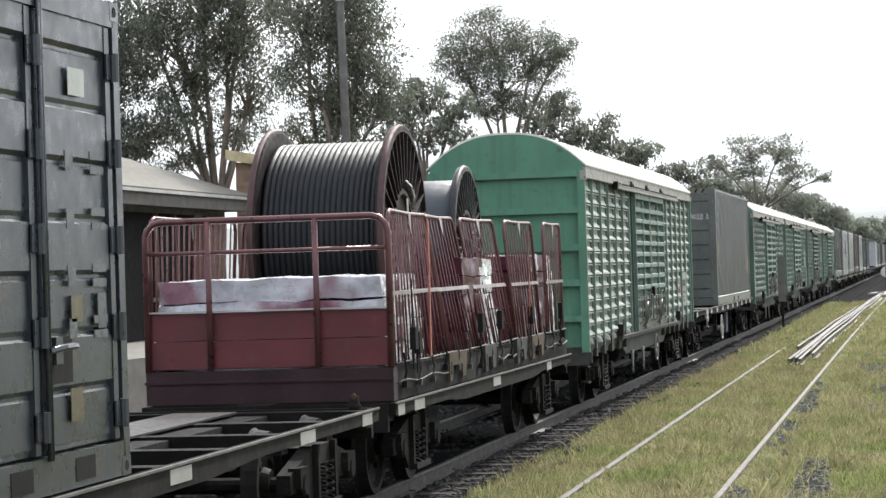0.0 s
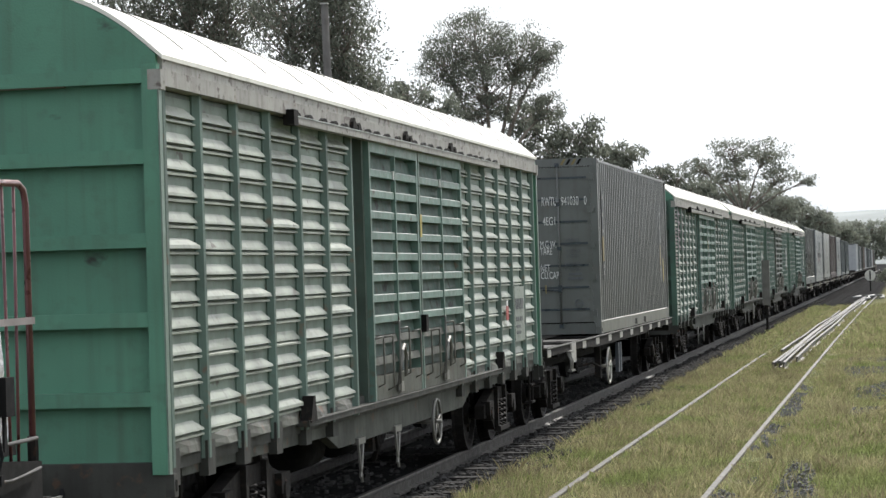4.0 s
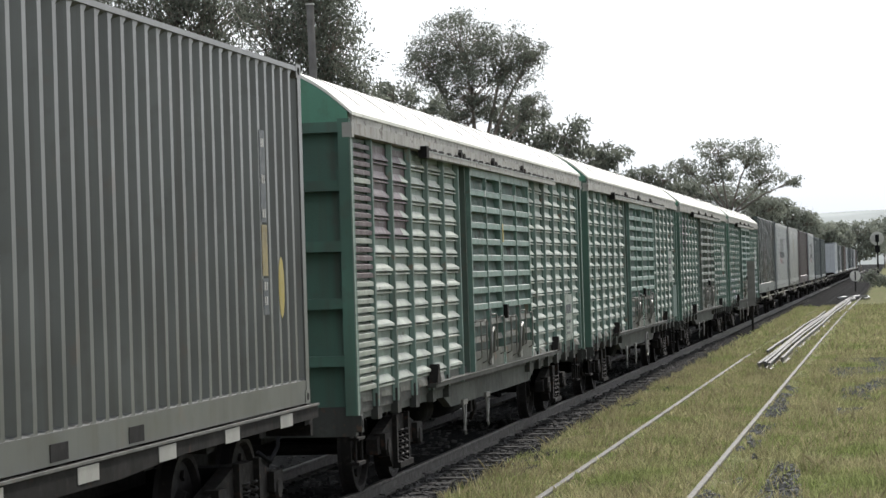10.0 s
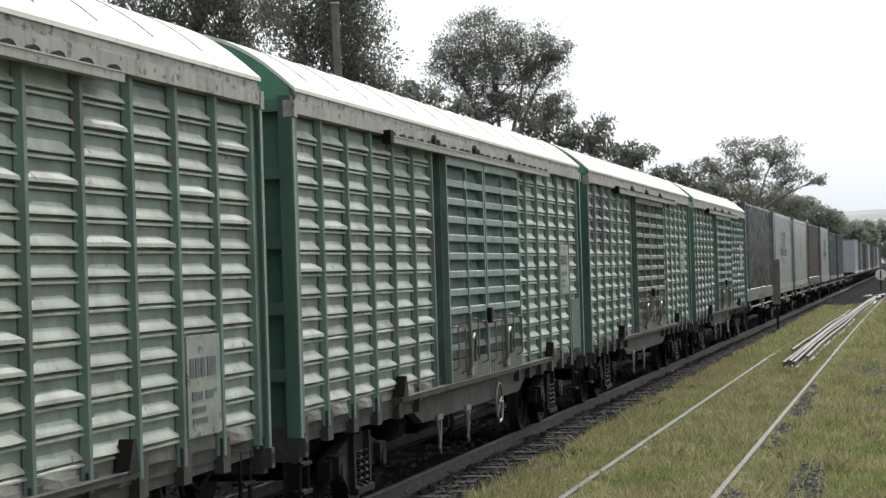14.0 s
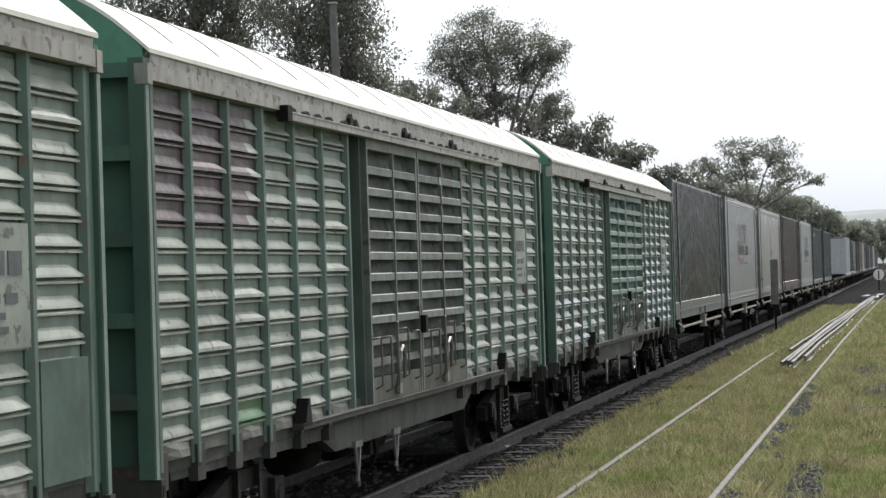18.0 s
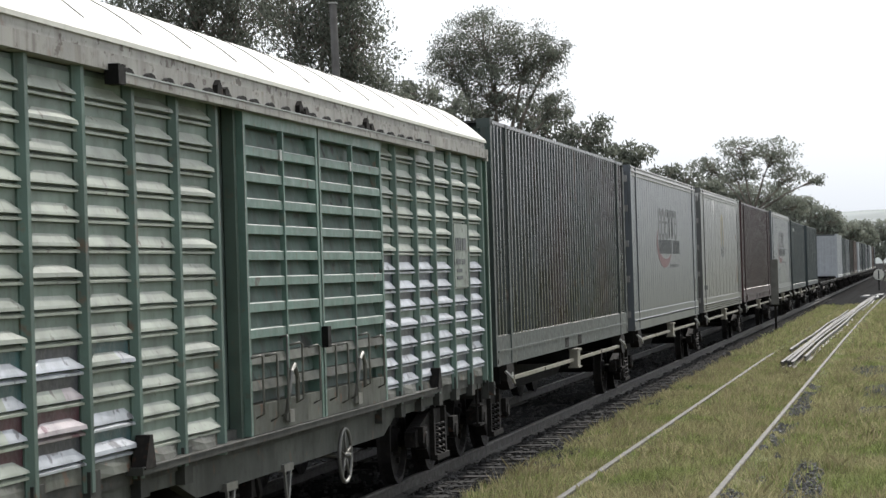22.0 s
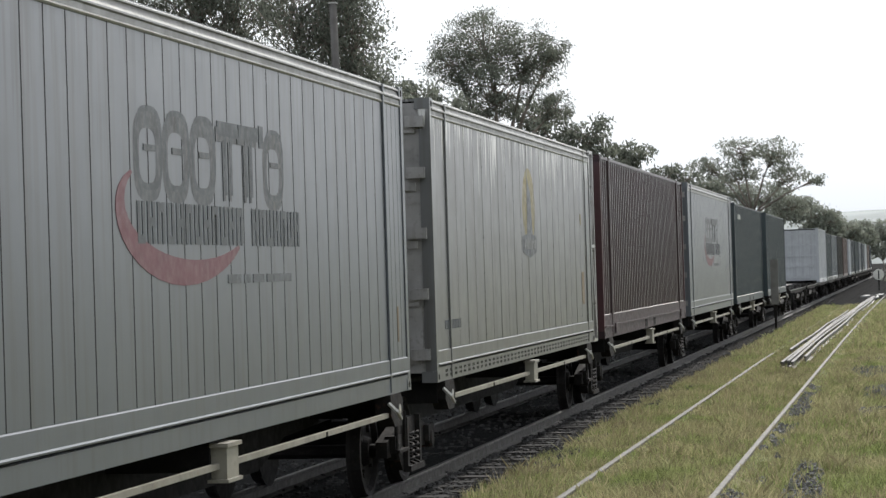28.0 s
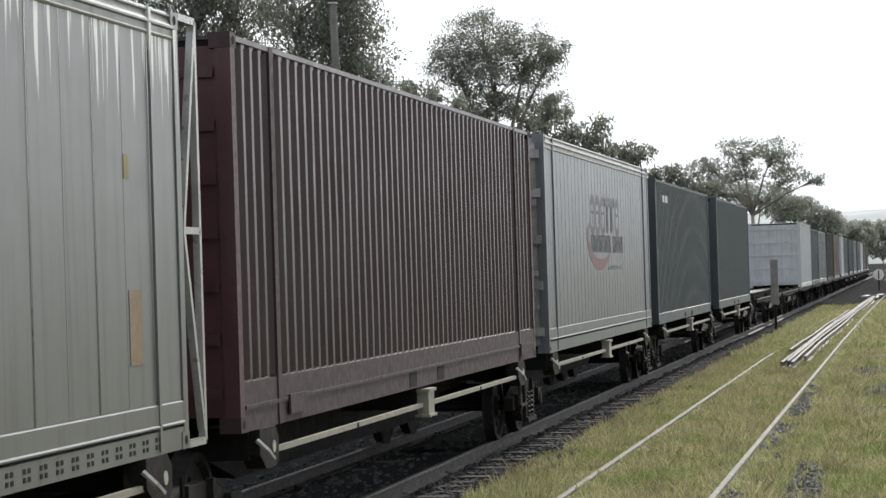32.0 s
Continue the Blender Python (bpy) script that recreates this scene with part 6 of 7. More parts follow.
for y, m in ((2.75, TAN), (5.0, SILL), (7.35, SILL), (8.6, TAN)):
    w = 1.05 if m is TAN else 0.8
    bm = bmesh.new()
    slab(bm, [(y, 1.04), (y + 0.16, 1.04), (y + 0.19, 1.20), (y + w - 0.30, 1.20), (y + w - 0.28, 1.06), (y + w - 0.10, 1.06), (y + w, 1.34), (y - 0.02, 1.34)], 1.236, 1.275)
    br = part("bracket", bm, m, rack, "tan folded bracket" if m is TAN else "grey folded bracket", 0.008)
    boxed("bracket_slot", BLACK, br, 1.2755, 1.279, y + 0.06, y + 0.11, 1.10, 1.24, 0)
for s in (-1, 1):
    bm = bmesh.new()
    tube(bm, [(s * 1.245, 0.1 + 11.8 * k / 16, 1.335 + 0.008 * math.sin(k * 2.1)) for k in range(17)], 0.012, 6)
    part("top_rail", bm, ROD, rack, "worn round rail on the side beam", smooth=True)
for i, (a, b) in enumerate(((0.1, 2.7), (5.9, 7.3), (9.7, 11.9))):
    bm = bmesh.new()
    n = 9
    tube(bm, [(1.262, a + (b - a) * k / n, 1.15 + 0.02 * math.sin(k * 1.3 + i)) for k in range(n + 1)], 0.010, 6)
    part("lashing_rod", bm, ROD, rack, "slack grey lashing rod", smooth=True)
rng = random.Random(8)
for k in range(16):
    y = 0.4 + k * 0.72
    bm = bmesh.new()
    z = 1.15 + rng.uniform(0, 0.1)
    tube(bm, [(1.25, y, z - 0.06), (1.28, y + 0.03, z + 0.08), (1.25, y + rng.uniform(-0.06, 0.06), z + 0.26)], 0.012, 5)
    bx(bm, 1.24, 1.29, y - 0.025, y + 0.025, z - 0.08, z - 0.02)
    part("ratchet", bm, ROD if k % 3 else RUBBER, rack, "hanging strap ratchet", 0.008)
for y, z0, z1, m in ((0.85, 1.25, 2.15, RUBBER), (1.05, 1.2, 1.8, RUBBER), (1.75, 1.35, 2.75, ORANGE), (4.75, 1.3, 1.7, RUBBER), (6.1, 1.3, 1.75, RUBBER), (8.5, 1.6, 2.7, ORANGE), (8.55, 1.3, 1.65, RUBBER), (11.3, 1.3, 1.7, RUBBER)):
    bm = bmesh.new()
    v = bx(bm, 1.255, 1.268, y, y + 0.055, z0, z1)
    for q in v[4:]:
        q.co.y += rng.uniform(-0.05, 0.05)
    if m is RUBBER:
        bx(bm, 1.24, 1.30, y - 0.04, y + 0.10, z0 + 0.2, z0 + 0.42)
    part("strap", bm, m, rack, "hanging load strap", 0.004)
MOVING.append((rack, 23.83, 0.0))


def cable_drum(y, z, r, cable, x0, x1, label, flange_m, winding_m, turns, rim_m):
    drum = thing("cable_drum", label, "cable drum", "cable drums")
    bm = bmesh.new()
    prof = []
    if turns:
        step = (x1 - x0 - 0.1) / turns
        for i in range(turns):
            for k in range(5):
                a = math.pi * (0.03 + 0.94 * k / 4)
                prof.append((x0 + 0.05 + step * (i + 0.5 - 0.5 * math.cos(a)), cable + step * 0.5 * (math.sin(a) - 1)))
    else:
        prof = [(x0 + 0.03, cable - 0.02), (x0 + 0.05, cable), (x1 - 0.05, cable), (x1 - 0.03, cable - 0.02)]
    lathe(bm, prof, "x", 56)
    part("cable_winding", bm, winding_m, drum, "tightly wound black cable" if turns else "smooth wrapped cable", smooth=True)
    for x, s in ((x0, -1), (x1, 1)):
        bm = bmesh.new()
        lathe(bm, [(x - s * 0.03, r * 0.98), (x - s * 0.02, r), (x + s * 0.07, r), (x + s * 0.075, r * 0.95), (x + s * 0.02, r * 0.94), (x + s * 0.01, r * 0.45), (x + s * 0.05, r * 0.44), (x + s * 0.05, r * 0.40), (x, r * 0.38), (x, 0.05)], "x", 48)
        fl = part("flange", bm, flange_m, drum, "round steel flange with radial ribs")

        bm = bmesh.new()
        tube(bm, [(x + s * 0.035, r * 0.985 * math.cos(a * 0.1309), r * 0.985 * math.sin(a * 0.1309)) for a in range(48)], 0.042, 6, closed=True)
        part("rim", bm, rim_m, fl, "worn round flange rim", smooth=True)

        def rib_mesh():
            bm = bmesh.new()
            bx(bm, s * 0.005 - 0.005, s * 0.065 + 0.005, -0.009, 0.009, r * 0.46, r * 0.95)
            return done("rib", bm, flange_m)

        me = rib_mesh()
        for k in range(34):
            ob = piece("rib", me, fl, (x, 0, 0))
            ob.rotation_euler = (k * 2 * math.pi / 34, 0, 0)
    bm = bmesh.new()
    lathe(bm, [(x0 - 0.05, 0.07), (x1 + 0.1, 0.07)], "x", 12)
    part("axle_tube", bm, DRUM_DARK, drum)
    MOVING.append((drum, y, z))
    return drum


big = cable_drum(28.2, 2.60, 1.29, 1.13, -0.96, 0.44, "large rusty cable drum wound with black cable", DRUM, CABLE, 20, DRUM_RIM)
bm = bmesh.new()
tube(bm, [(0.52, -0.02, 0.66), (0.56, 0.08, 0.60), (0.58, 0.15, 0.48), (0.54, 0.18, 0.36)], 0.016, 6)
part("loose_cable_end", bm, STEEL, big, "pale loose cable end", smooth=True)
bm = bmesh.new()
bx(bm, 0.53, 0.54, -0.05, 0.02, -0.75, 0.46)
part("lashing_strap", bm, GALV, big, "pale lashing strap")
small = cable_drum(32.9, 2.57, 1.02, 0.85, -0.75, 0.32, "smaller dark cable drum with smooth wrapped cable", DRUM_DARK, STEEL_BLUE, 0, DRUM_DARK)
bm = bmesh.new()
for k in range(3):
    a = 2.45 - k * 0.12
    p = [bm.verts.new((u, 0.855 * math.cos(a + e), 0.855 * math.sin(a + e))) for u, e in ((-0.55, 0.05), (-0.30 + 0.05 * k, 0.05), (-0.36 + 0.05 * k, -0.05), (-0.60, -0.05))]
    bm.faces.new(p)
part("paper_label", bm, PLATE, small, "torn pale label")
for y in (32.4, 33.25):
    c = thing("timber_chock", "rough timber chock under a cable drum", "chock", "timber chocks")
    boxed("block", SLEEPER, c, -0.6, 0.6, 0, 0.16, 0, 0.24, 0.015)
    MOVING.append((c, y, 1.305))


def bale(y, x, w, d, z, layers, seed, label, silver, red=()):
    """A plastic-wrapped stack in puffy, crinkled layers; silver: the stretches of its length that show plain foil, the rest is printed maroon."""
    rng = random.Random(seed)
    b = thing("wrapped_bale", label, "bale", "wrapped bales")
    h = (z - 1.305) / layers
    for k in range(layers):
        bm = bmesh.new()
        bulge = rng.uniform(0.0, 0.02) + 0.05 * (1 - k / layers)
        bx(bm, x - bulge, x + w + bulge, -bulge, d + bulge, k * h + 0.004, (k + 1) * h - 0.004)
        bmesh.ops.subdivide_edges(bm, edges=bm.edges[:], cuts=13, use_grid_fill=True)
        for v in bm.verts:
            q = noise.noise_vector((v.co.x * 2.4 + seed, v.co.y * 2.4, v.co.z * 4 + k))
            c = noise.noise_vector((v.co.x * 9, v.co.y * 9 + seed, v.co.z * 5))
            v.co += q * 0.03 + c * 0.016
        me = done("layer", bm, WRAP)
        me.materials.append(WRAP_RED)
        me.materials.append(WRAP_PRINT)
        for f in me.polygons:
            c = f.center
            yy = c.y + 0.06 * noise.noise((c.x * 3, c.z * 4, seed))
            plain = any(a <= yy <= e for a, e in silver)
            if any(a <= yy <= e and abs((c.z / h) % 1 - 0.45) < 0.34 for a, e in red):
                plain = False
            if not plain:
                f.material_index = 1
            if abs(f.normal.y) > 0.6 and seed == 1:
                f.material_index = 2
        piece("layer", me, b, (0, 0, 0), "puffy wrapped layer")
    MOVING.append((b, y, 1.305))


bale(24.0, -1.12, 2.2, 1.75, 2.20, 4, 1, "silver and red plastic-wrapped bale behind the gate", ((-1, 3),), ((0.62, 0.95),))
bale(28.55, 0.60, 0.46, 1.95, 2.36, 5, 2, "maroon printed bale in silver plastic wrap", ((1.2, 3),))
bale(32.0, 0.46, 0.60, 3.55, 2.40, 5, 3, "maroon printed bale in silver plastic wrap", ((1.75, 2.25), (2.95, 4)))

# ---- trees ----


def gum_tree(x, y, lobes, seed, leaf, material, label, group="", dense=900):
    """A gum tree: forked trunk, limbs to every lobe of the crown, twigs to clumps of hanging leaves.
    lobes: place of each crown lobe from the foot (across, along, up) and its half width and half height."""
    rng = random.Random(seed)
    tree = thing("gum_tree", label, "tree", group)
    tree.location = (x, y, lay(x, y))
    top = max(l[2] for l in lobes)
    low = min(l[2] - l[4] for l in lobes)
    bm = bmesh.new()
    fork = Vector((rng.uniform(-0.3, 0.3), 0, max(1.5, low * 0.75)))
    tube(bm, [(0, 0, -0.3), (0.1, 0, fork.z * 0.5), fork], 0.020 * top, 8, 0.013 * top)
    clumps = []
    for dx, dy, dz, rx, rz in lobes:
        c = Vector((dx, dy, dz))
        mid = fork.lerp(c, 0.55) + Vector((rng.uniform(-0.3, 0.3), rng.uniform(-0.3, 0.3), rng.uniform(0, 0.4)))
        tube(bm, [fork, mid, c], 0.009 * top, 6, 0.03)
        n = max(7, int(24 * rx * rz + 9))
        for k in range(n):
            d = Vector((rng.gauss(0, 1), rng.gauss(0, 1), rng.gauss(0, 1))).normalized() * rng.uniform(0.35, 1.0) ** 0.6
            e = c + Vector((d.x * rx, d.y * rx, d.z * rz))
            s = mid.lerp(c, rng.uniform(0.3, 1.0))
            tube(bm, [s, s.lerp(e, 0.5) + Vector((0, 0, -0.05)), e], 0.028, 4, 0.01)
            clumps.append((e, rng.uniform(0.27, 0.52) * min(rx, rz) ** 0.5))
    part("trunk", bm, BARK, tree, "pale branching trunk", smooth=True)
    g = np.random.default_rng(seed)
    area = sum(l[3] * l[4] for l in lobes)
    count = int(1.35 * dense * area)
    pick = g.integers(0, len(clumps), count)
    centre = np.array([c for c, _ in clumps])[pick]
    size = np.array([s for _, s in clumps])[pick]
    d = g.normal(size=(count, 3))
    d /= np.linalg.norm(d, axis=1, keepdims=True)
    p = centre + d * (size * g.random(count) ** 0.4)[:, None] * np.array([1.3, 1.3, 0.85])
    down = g.normal(size=(count, 3)) * 0.55 + np.array([0, 0, -0.7])
    down /= np.linalg.norm(down, axis=1, keepdims=True)
    side = np.cross(down, g.normal(size=(count, 3)))
    side /= np.linalg.norm(side, axis=1, keepdims=True)
    long = (leaf * g.uniform(0.6, 1.5, count))[:, None]
    verts = np.stack([p, p + down * long * 0.5 + side * long * 0.2, p + down * long, p + down * long * 0.5 - side * long * 0.2], 1).reshape(-1, 3)
    me = bpy.data.meshes.new("crown")
    me.from_pydata(verts.tolist(), [], np.arange(4 * count).reshape(-1, 4).tolist())
    me.materials.append(material)
    piece("crown", me, tree, (0, 0, 0), "loose ragged crown of grey-green leaves")
    return tree


BEHIND, NEAR, FARG = "tall dark gum tree behind the railway", "gum trees behind the track", "distant gum trees"
gum_tree(-15.0, 64, ((0.6, 0, 5.6, 0.9, 0.7), (-0.9, 0, 5.9, 0.8, 0.6), (0.8, 0, 8.6, 1.2, 1.5), (-0.7, 0.5, 9.4, 1.5, 1.3), (-0.4, -0.3, 7.5, 1.1, 0.9), (1.5, 0, 6.9, 0.7, 0.7), (0.3, 0.6, 6.6, 0.9, 0.7), (0.4, 0.2, 10.8, 1.6, 1.2), (0.1, 0.4, 9.3, 1.4, 1.5), (0.5, 0.2, 7.2, 1.0, 1.0)), 1, 0.10, LEAF, BEHIND, NEAR, 2100)
gum_tree(-19.6, 68, ((-0.9, 0, 5.9, 0.9, 0.6), (0.7, 0, 9.5, 1.6, 1.5), (-1.0, 0.5, 8.9, 1.4, 1.5), (1.4, 0, 7.8, 1.0, 0.9), (-0.4, 0, 7.4, 1.0, 0.7), (0.8, 0.4, 6.6, 0.9, 0.7), (-1.8, 0.3, 9.9, 1.2, 1.1), (0.0, 0, 11.5, 2.2, 1.4), (1.2, 0.3, 10.2, 1.6, 1.0)), 2, 0.11, LEAF, BEHIND, NEAR, 1700)
gum_tree(-22.8, 66, ((-1.2, 0, 6.1, 1.1, 0.7), (1.3, 0, 6.0, 0.8, 0.5), (-0.1, 0, 8.6, 1.4, 1.3), (-1.6, 0.5, 9.9, 1.3, 1.2), (1.0, 0, 7.6, 1.1, 1.0), (-1.1, 0, 7.6, 1.3, 1.0), (1.4, 0.3, 9.3, 1.0, 0.9), (0.3, 0, 6.8, 1.2, 0.7), (-0.6, 0, 11.3, 2.0, 1.2), (1.6, 0, 6.3, 1.0, 0.6), (2.5, 0.3, 6.7, 0.9, 0.7), (0.5, 0, 6.1, 1.0, 0.5), (-0.5, 0.3, 7.9, 1.7, 1.2), (1.0, 0.2, 8.2, 1.5, 1.1), (-1.8, 0, 7.0, 1.2, 0.9)), 3, 0.10, LEAF, BEHIND, NEAR, 2300)
gum_tree(-27.0, 67, ((0.2, 0, 9.0, 1.8, 1.6), (-1.8, 0.5, 8.2, 1.6, 1.4), (0.9, 0, 7.2, 1.5, 0.9), (-0.3, 0, 10.8, 1.7, 1.2)), 4, 0.10, LEAF, BEHIND, NEAR, 2600)
gum_tree(-17.9, 110, ((-0.6, 0, 12.6, 1.9, 1.5), (1.3, 0.4, 11.9, 1.6, 1.5), (-2.0, 0, 11.7, 1.25, 1.35), (0.0, -0.4, 10.6, 2.3, 1.1), (2.6, 0, 12.0, 0.7, 0.6), (2.6, 0.3, 9.5, 0.8, 0.9), (-0.4, 0, 9.6, 1.6, 0.7)), 5, 0.10, LEAF, "rounded dark gum tree standing clear against the sky", NEAR, 2300)
gum_tree(-15.0, 118, ((0.1, 0, 8.8, 1.4, 0.85), (1.9, 0.5, 7.8, 1.2, 0.7), (-2.3, 0, 9.6, 1.5, 0.9), (0.5, 0, 7.4, 2.0, 0.8), (-1.5, 0, 8.0, 1.6, 0.8)), 6, 0.2, LEAF, "low dark gum tree behind the railway", NEAR, 900)
gum_tree(-19.5, 100, ((0.0, 0, 9.6, 1.0, 0.75), (-1.0, 0.3, 9.0, 1.0, 0.8), (1.1, 0, 9.0, 1.0, 0.6), (0, 0, 8.0, 1.8, 0.8)), 7, 0.19, LEAF, "small dark gum tree behind the railway", NEAR, 900)
gum_tree(-13.8, 150, ((-0.5, 0, 8.0, 1.1, 0.6), (0.7, 0, 7.6, 0.9, 0.5), (-1.8, 0, 7.4, 1.4, 0.7), (1.6, 0, 7.0, 1.2, 0.6)), 8, 0.22, LEAF, "low olive gum tree behind the railway", NEAR, 700)
gum_tree(-12.6, 205, ((-0.8, 0, 11.7, 2.1, 1.05), (1.9, 0.5, 11.4, 1.9, 1.2), (-3.6, 0, 10.5, 1.9, 0.75), (3.0, 0, 9.4, 1.8, 1.1), (-1.4, 0, 9.8, 2.6, 0.9), (5.2, 0, 9.0, 0.7, 0.4)), 9, 0.23, LEAF_FAR, "open airy gum tree with leaves paled by haze", FARG, 430)
gum_tree(-13.0, 215, ((-3.1, 0, 8.9, 2.9, 1.1), (0.2, 0.5, 8.1, 2.9, 1.2), (3.1, 0, 7.2, 2.0, 1.0), (-5.5, 0, 8.2, 2.2, 1.0)), 10, 0.25, LEAF_FAR, "dense low gum tree with leaves paled by haze", FARG, 620)
gum_tree(-9.5, 260, ((-0.3, 0, 7.3, 2.4, 0.9), (1.4, 0, 6.4, 1.8, 0.9), (-3.0, 0, 7.6, 2.6, 1.2), (0.5, 0, 5.6, 2.6, 0.9)), 11, 0.36, LEAF_FAR, "dense low gum tree with leaves paled by haze", FARG, 420)
gum_tree(-9.0, 330, ((0, 0, 6.6, 3.0, 1.2), (-2.5, 0, 7.0, 3.0, 1.4), (1.8, 0, 5.6, 2.0, 1.0)), 12, 0.42, LEAF_FAR, "dense low gum tree with leaves paled by haze", FARG, 320)
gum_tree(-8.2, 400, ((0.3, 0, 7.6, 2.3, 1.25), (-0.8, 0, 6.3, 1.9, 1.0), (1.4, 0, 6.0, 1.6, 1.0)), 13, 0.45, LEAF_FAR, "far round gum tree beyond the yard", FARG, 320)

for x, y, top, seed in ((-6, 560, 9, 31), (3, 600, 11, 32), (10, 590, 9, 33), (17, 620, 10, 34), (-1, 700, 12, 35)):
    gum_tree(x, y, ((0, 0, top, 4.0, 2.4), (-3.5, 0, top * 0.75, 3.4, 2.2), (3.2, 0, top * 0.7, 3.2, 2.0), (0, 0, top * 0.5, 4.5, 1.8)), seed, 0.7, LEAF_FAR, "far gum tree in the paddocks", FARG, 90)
# far hills
bm = bmesh.new()
# haze over the hills is put into this pale colour
hill = paint("hazed_far_hill", (0.24, 0.26, 0.25), 0.95, var=0.2, scale=0.02, dirt=0.2, bump=0)
prev = None
for i in range(121):
    x = -1300 + i * 22
    zt = 36 + 9 * noise.noise((x * 0.004, 1.0, 0)) + 2 * noise.noise((x * 0.05, 2.0, 0))
    row = [bm.verts.new((x, 1450, -1)), bm.verts.new((x, 1550, zt * 0.6)), bm.verts.new((x, 1700, zt)), bm.verts.new((x, 1950, -1))]
    if prev:
        for k in range(3):
            bm.faces.new((prev[k], row[k], row[k + 1], prev[k + 1]))
    prev = row
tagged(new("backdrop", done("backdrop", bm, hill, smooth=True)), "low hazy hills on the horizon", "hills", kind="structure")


# ---- station building behind the train ----
platform = thing("platform", "far station platform of dark stone", "platform", kind="structure")
boxed("platform_slab", PAVING, platform, -30, -13.2, 20, 76, -0.4, 0.88, 0.02)
station = thing("station_building", "brick station building with a weathered hipped roof", "building")
boxed("wall", MORTAR, station, -23.4, -16.72, 26, 59.4, 0.88, 3.95, 0, "tan brick wall")


def brick_mesh():
    bm = bmesh.new()
    bx(bm, -0.02, 0.02, 0.0, 0.46, 0.0, 0.15)
    return done("brick", bm, BRICK, 0.006)


wall = station.children[0]
for row in range(17):
    for k in range(8):
        y = 57.6 + k * 0.48 + (0.24 if row % 2 else 0)
        if y < 59.0:
            piece("brick", cached("brick", brick_mesh), wall, (-16.71, y, 0.95 + row * 0.163))
# Black sheet added on the wall for the deep shade under the eave.
boxed("doorway", BLACK, station, -16.74, -16.69, 34.5, 56.3, 0.9, 3.7, 0.01, "dark sheet for the verandah's shade")
boxed("door", TIMBER, station, -16.73, -16.66, 56.45, 57.4, 0.9, 3.6, 0.01, "red-brown plank door")
for y in (53.4, 54.8, 56.3, 57.4):
    boxed("door_post", TIMBER, station, -16.70, -16.60, y, y + 0.12, 0.9, 3.7, 0.01, "red-brown timber post")
# hipped roof
bm = bmesh.new()
ex0, ex1, ey0, ey1, ez = -24.2, -16.0, 24.5, 59.7, 4.14
rx, ry0, ry1, rz = -20.1, 29.5, 56.0, 5.66
low = [bm.verts.new(c) for c in ((ex1, ey0, ez), (ex1, ey1, ez), (ex0, ey1, ez), (ex0, ey0, ez))]
top = [bm.verts.new(c) for c in ((rx, ry0, rz), (rx, ry1, rz))]
for f in ((low[0], low[1], top[1], top[0]), (low[1], low[2], top[1]), (low[2], low[3], top[0], top[1]), (low[3], low[0], top[0])):
    bm.faces.new(f)
bm.faces.new(low[::-1])
roof = part("roof", bm, TILE, station, "grey-brown weathered tiled hip roof")
slope = math.atan2(rz - ez, ex1 - rx)


def course_mesh(n):
    bm = bmesh.new()
    v = bx(bm, -0.30, 0.0, 0, n, 0.0, 0.035)
    return done("tile_course", bm, TILE, 0.008)


for i in range(15):
    x = ex1 - 0.27 * i * math.cos(slope)
    z = ez + 0.27 * i * math.sin(slope) + 0.012
    k = (ex1 - x) / (ex1 - rx)
    y1 = ey1 + (ry1 - ey1) * k
    ob = piece("tile_course", done("tile_course", (lambda b: (bx(b, -0.29, 0.0, 38.0, y1, 0.0, 0.03), b)[1])(bmesh.new()), TILE, 0.008), roof, (x, 0, z))
    ob.rotation_euler = (0, slope, 0)
boxed("gutter", WHITE_TRIM, station, -16.0, -15.9, 24.5, 59.8, 4.07, 4.14, 0.02, "white eave gutter")
boxed("fascia", EAVE, station, -16.1, -16.0, 24.5, 59.7, 3.80, 4.08, 0.01)
boxed("soffit", EAVE, station, -16.75, -16.1, 24.6, 59.6, 3.82, 3.86, 0)
boxed("chimney", BRICK, station, -20.6, -19.9, 45.4, 46.1, 5.44, 6.6, 0.02, "brick chimney")
annex = thing("brick_annex", "brick annex with a cream gable board", "building")
boxed("wall", BRICK, annex, -15.85, -13.2, 57.0, 60.8, -0.4, 4.75, 0.01, "orange-brown brick wall")
bm = bmesh.new()
vs = [[bm.verts.new((x, y, z)) for x, z in ((-16.05, 5.28), (-13.0, 4.70), (-13.0, 4.45), (-16.05, 5.02))] for y in (56.8, 61.0)]
bm.faces.new(vs[0])
bm.faces.new(vs[1][::-1])
for k in range(4):
    bm.faces.new((vs[0][k], vs[0][(k + 1) % 4], vs[1][(k + 1) % 4], vs[1][k]))
part("roof", bm, CREAM, annex, "cream painted sloping roof edge")
for row in range(16):
    for k in range(7):
        x = -15.83 + 0.375 * k + (0.18 if row % 2 else 0)
        if x < -13.6:
            ob = piece("brick", cached("annex_brick", lambda: done("brick", (lambda q: (bx(q, 0, 0.36, -0.025, 0.01, 0, 0.155), q)[1])(bmesh.new()), BRICK, 0.006)), annex.children[0], (x, 57.0, 1.95 + row * 0.168))
annex.location = (-1.0, 4.0, 0.15)
boxed("gable", BRICK, annex, -15.85, -14.5, 57.02, 60.78, 4.7, 4.95, 0)

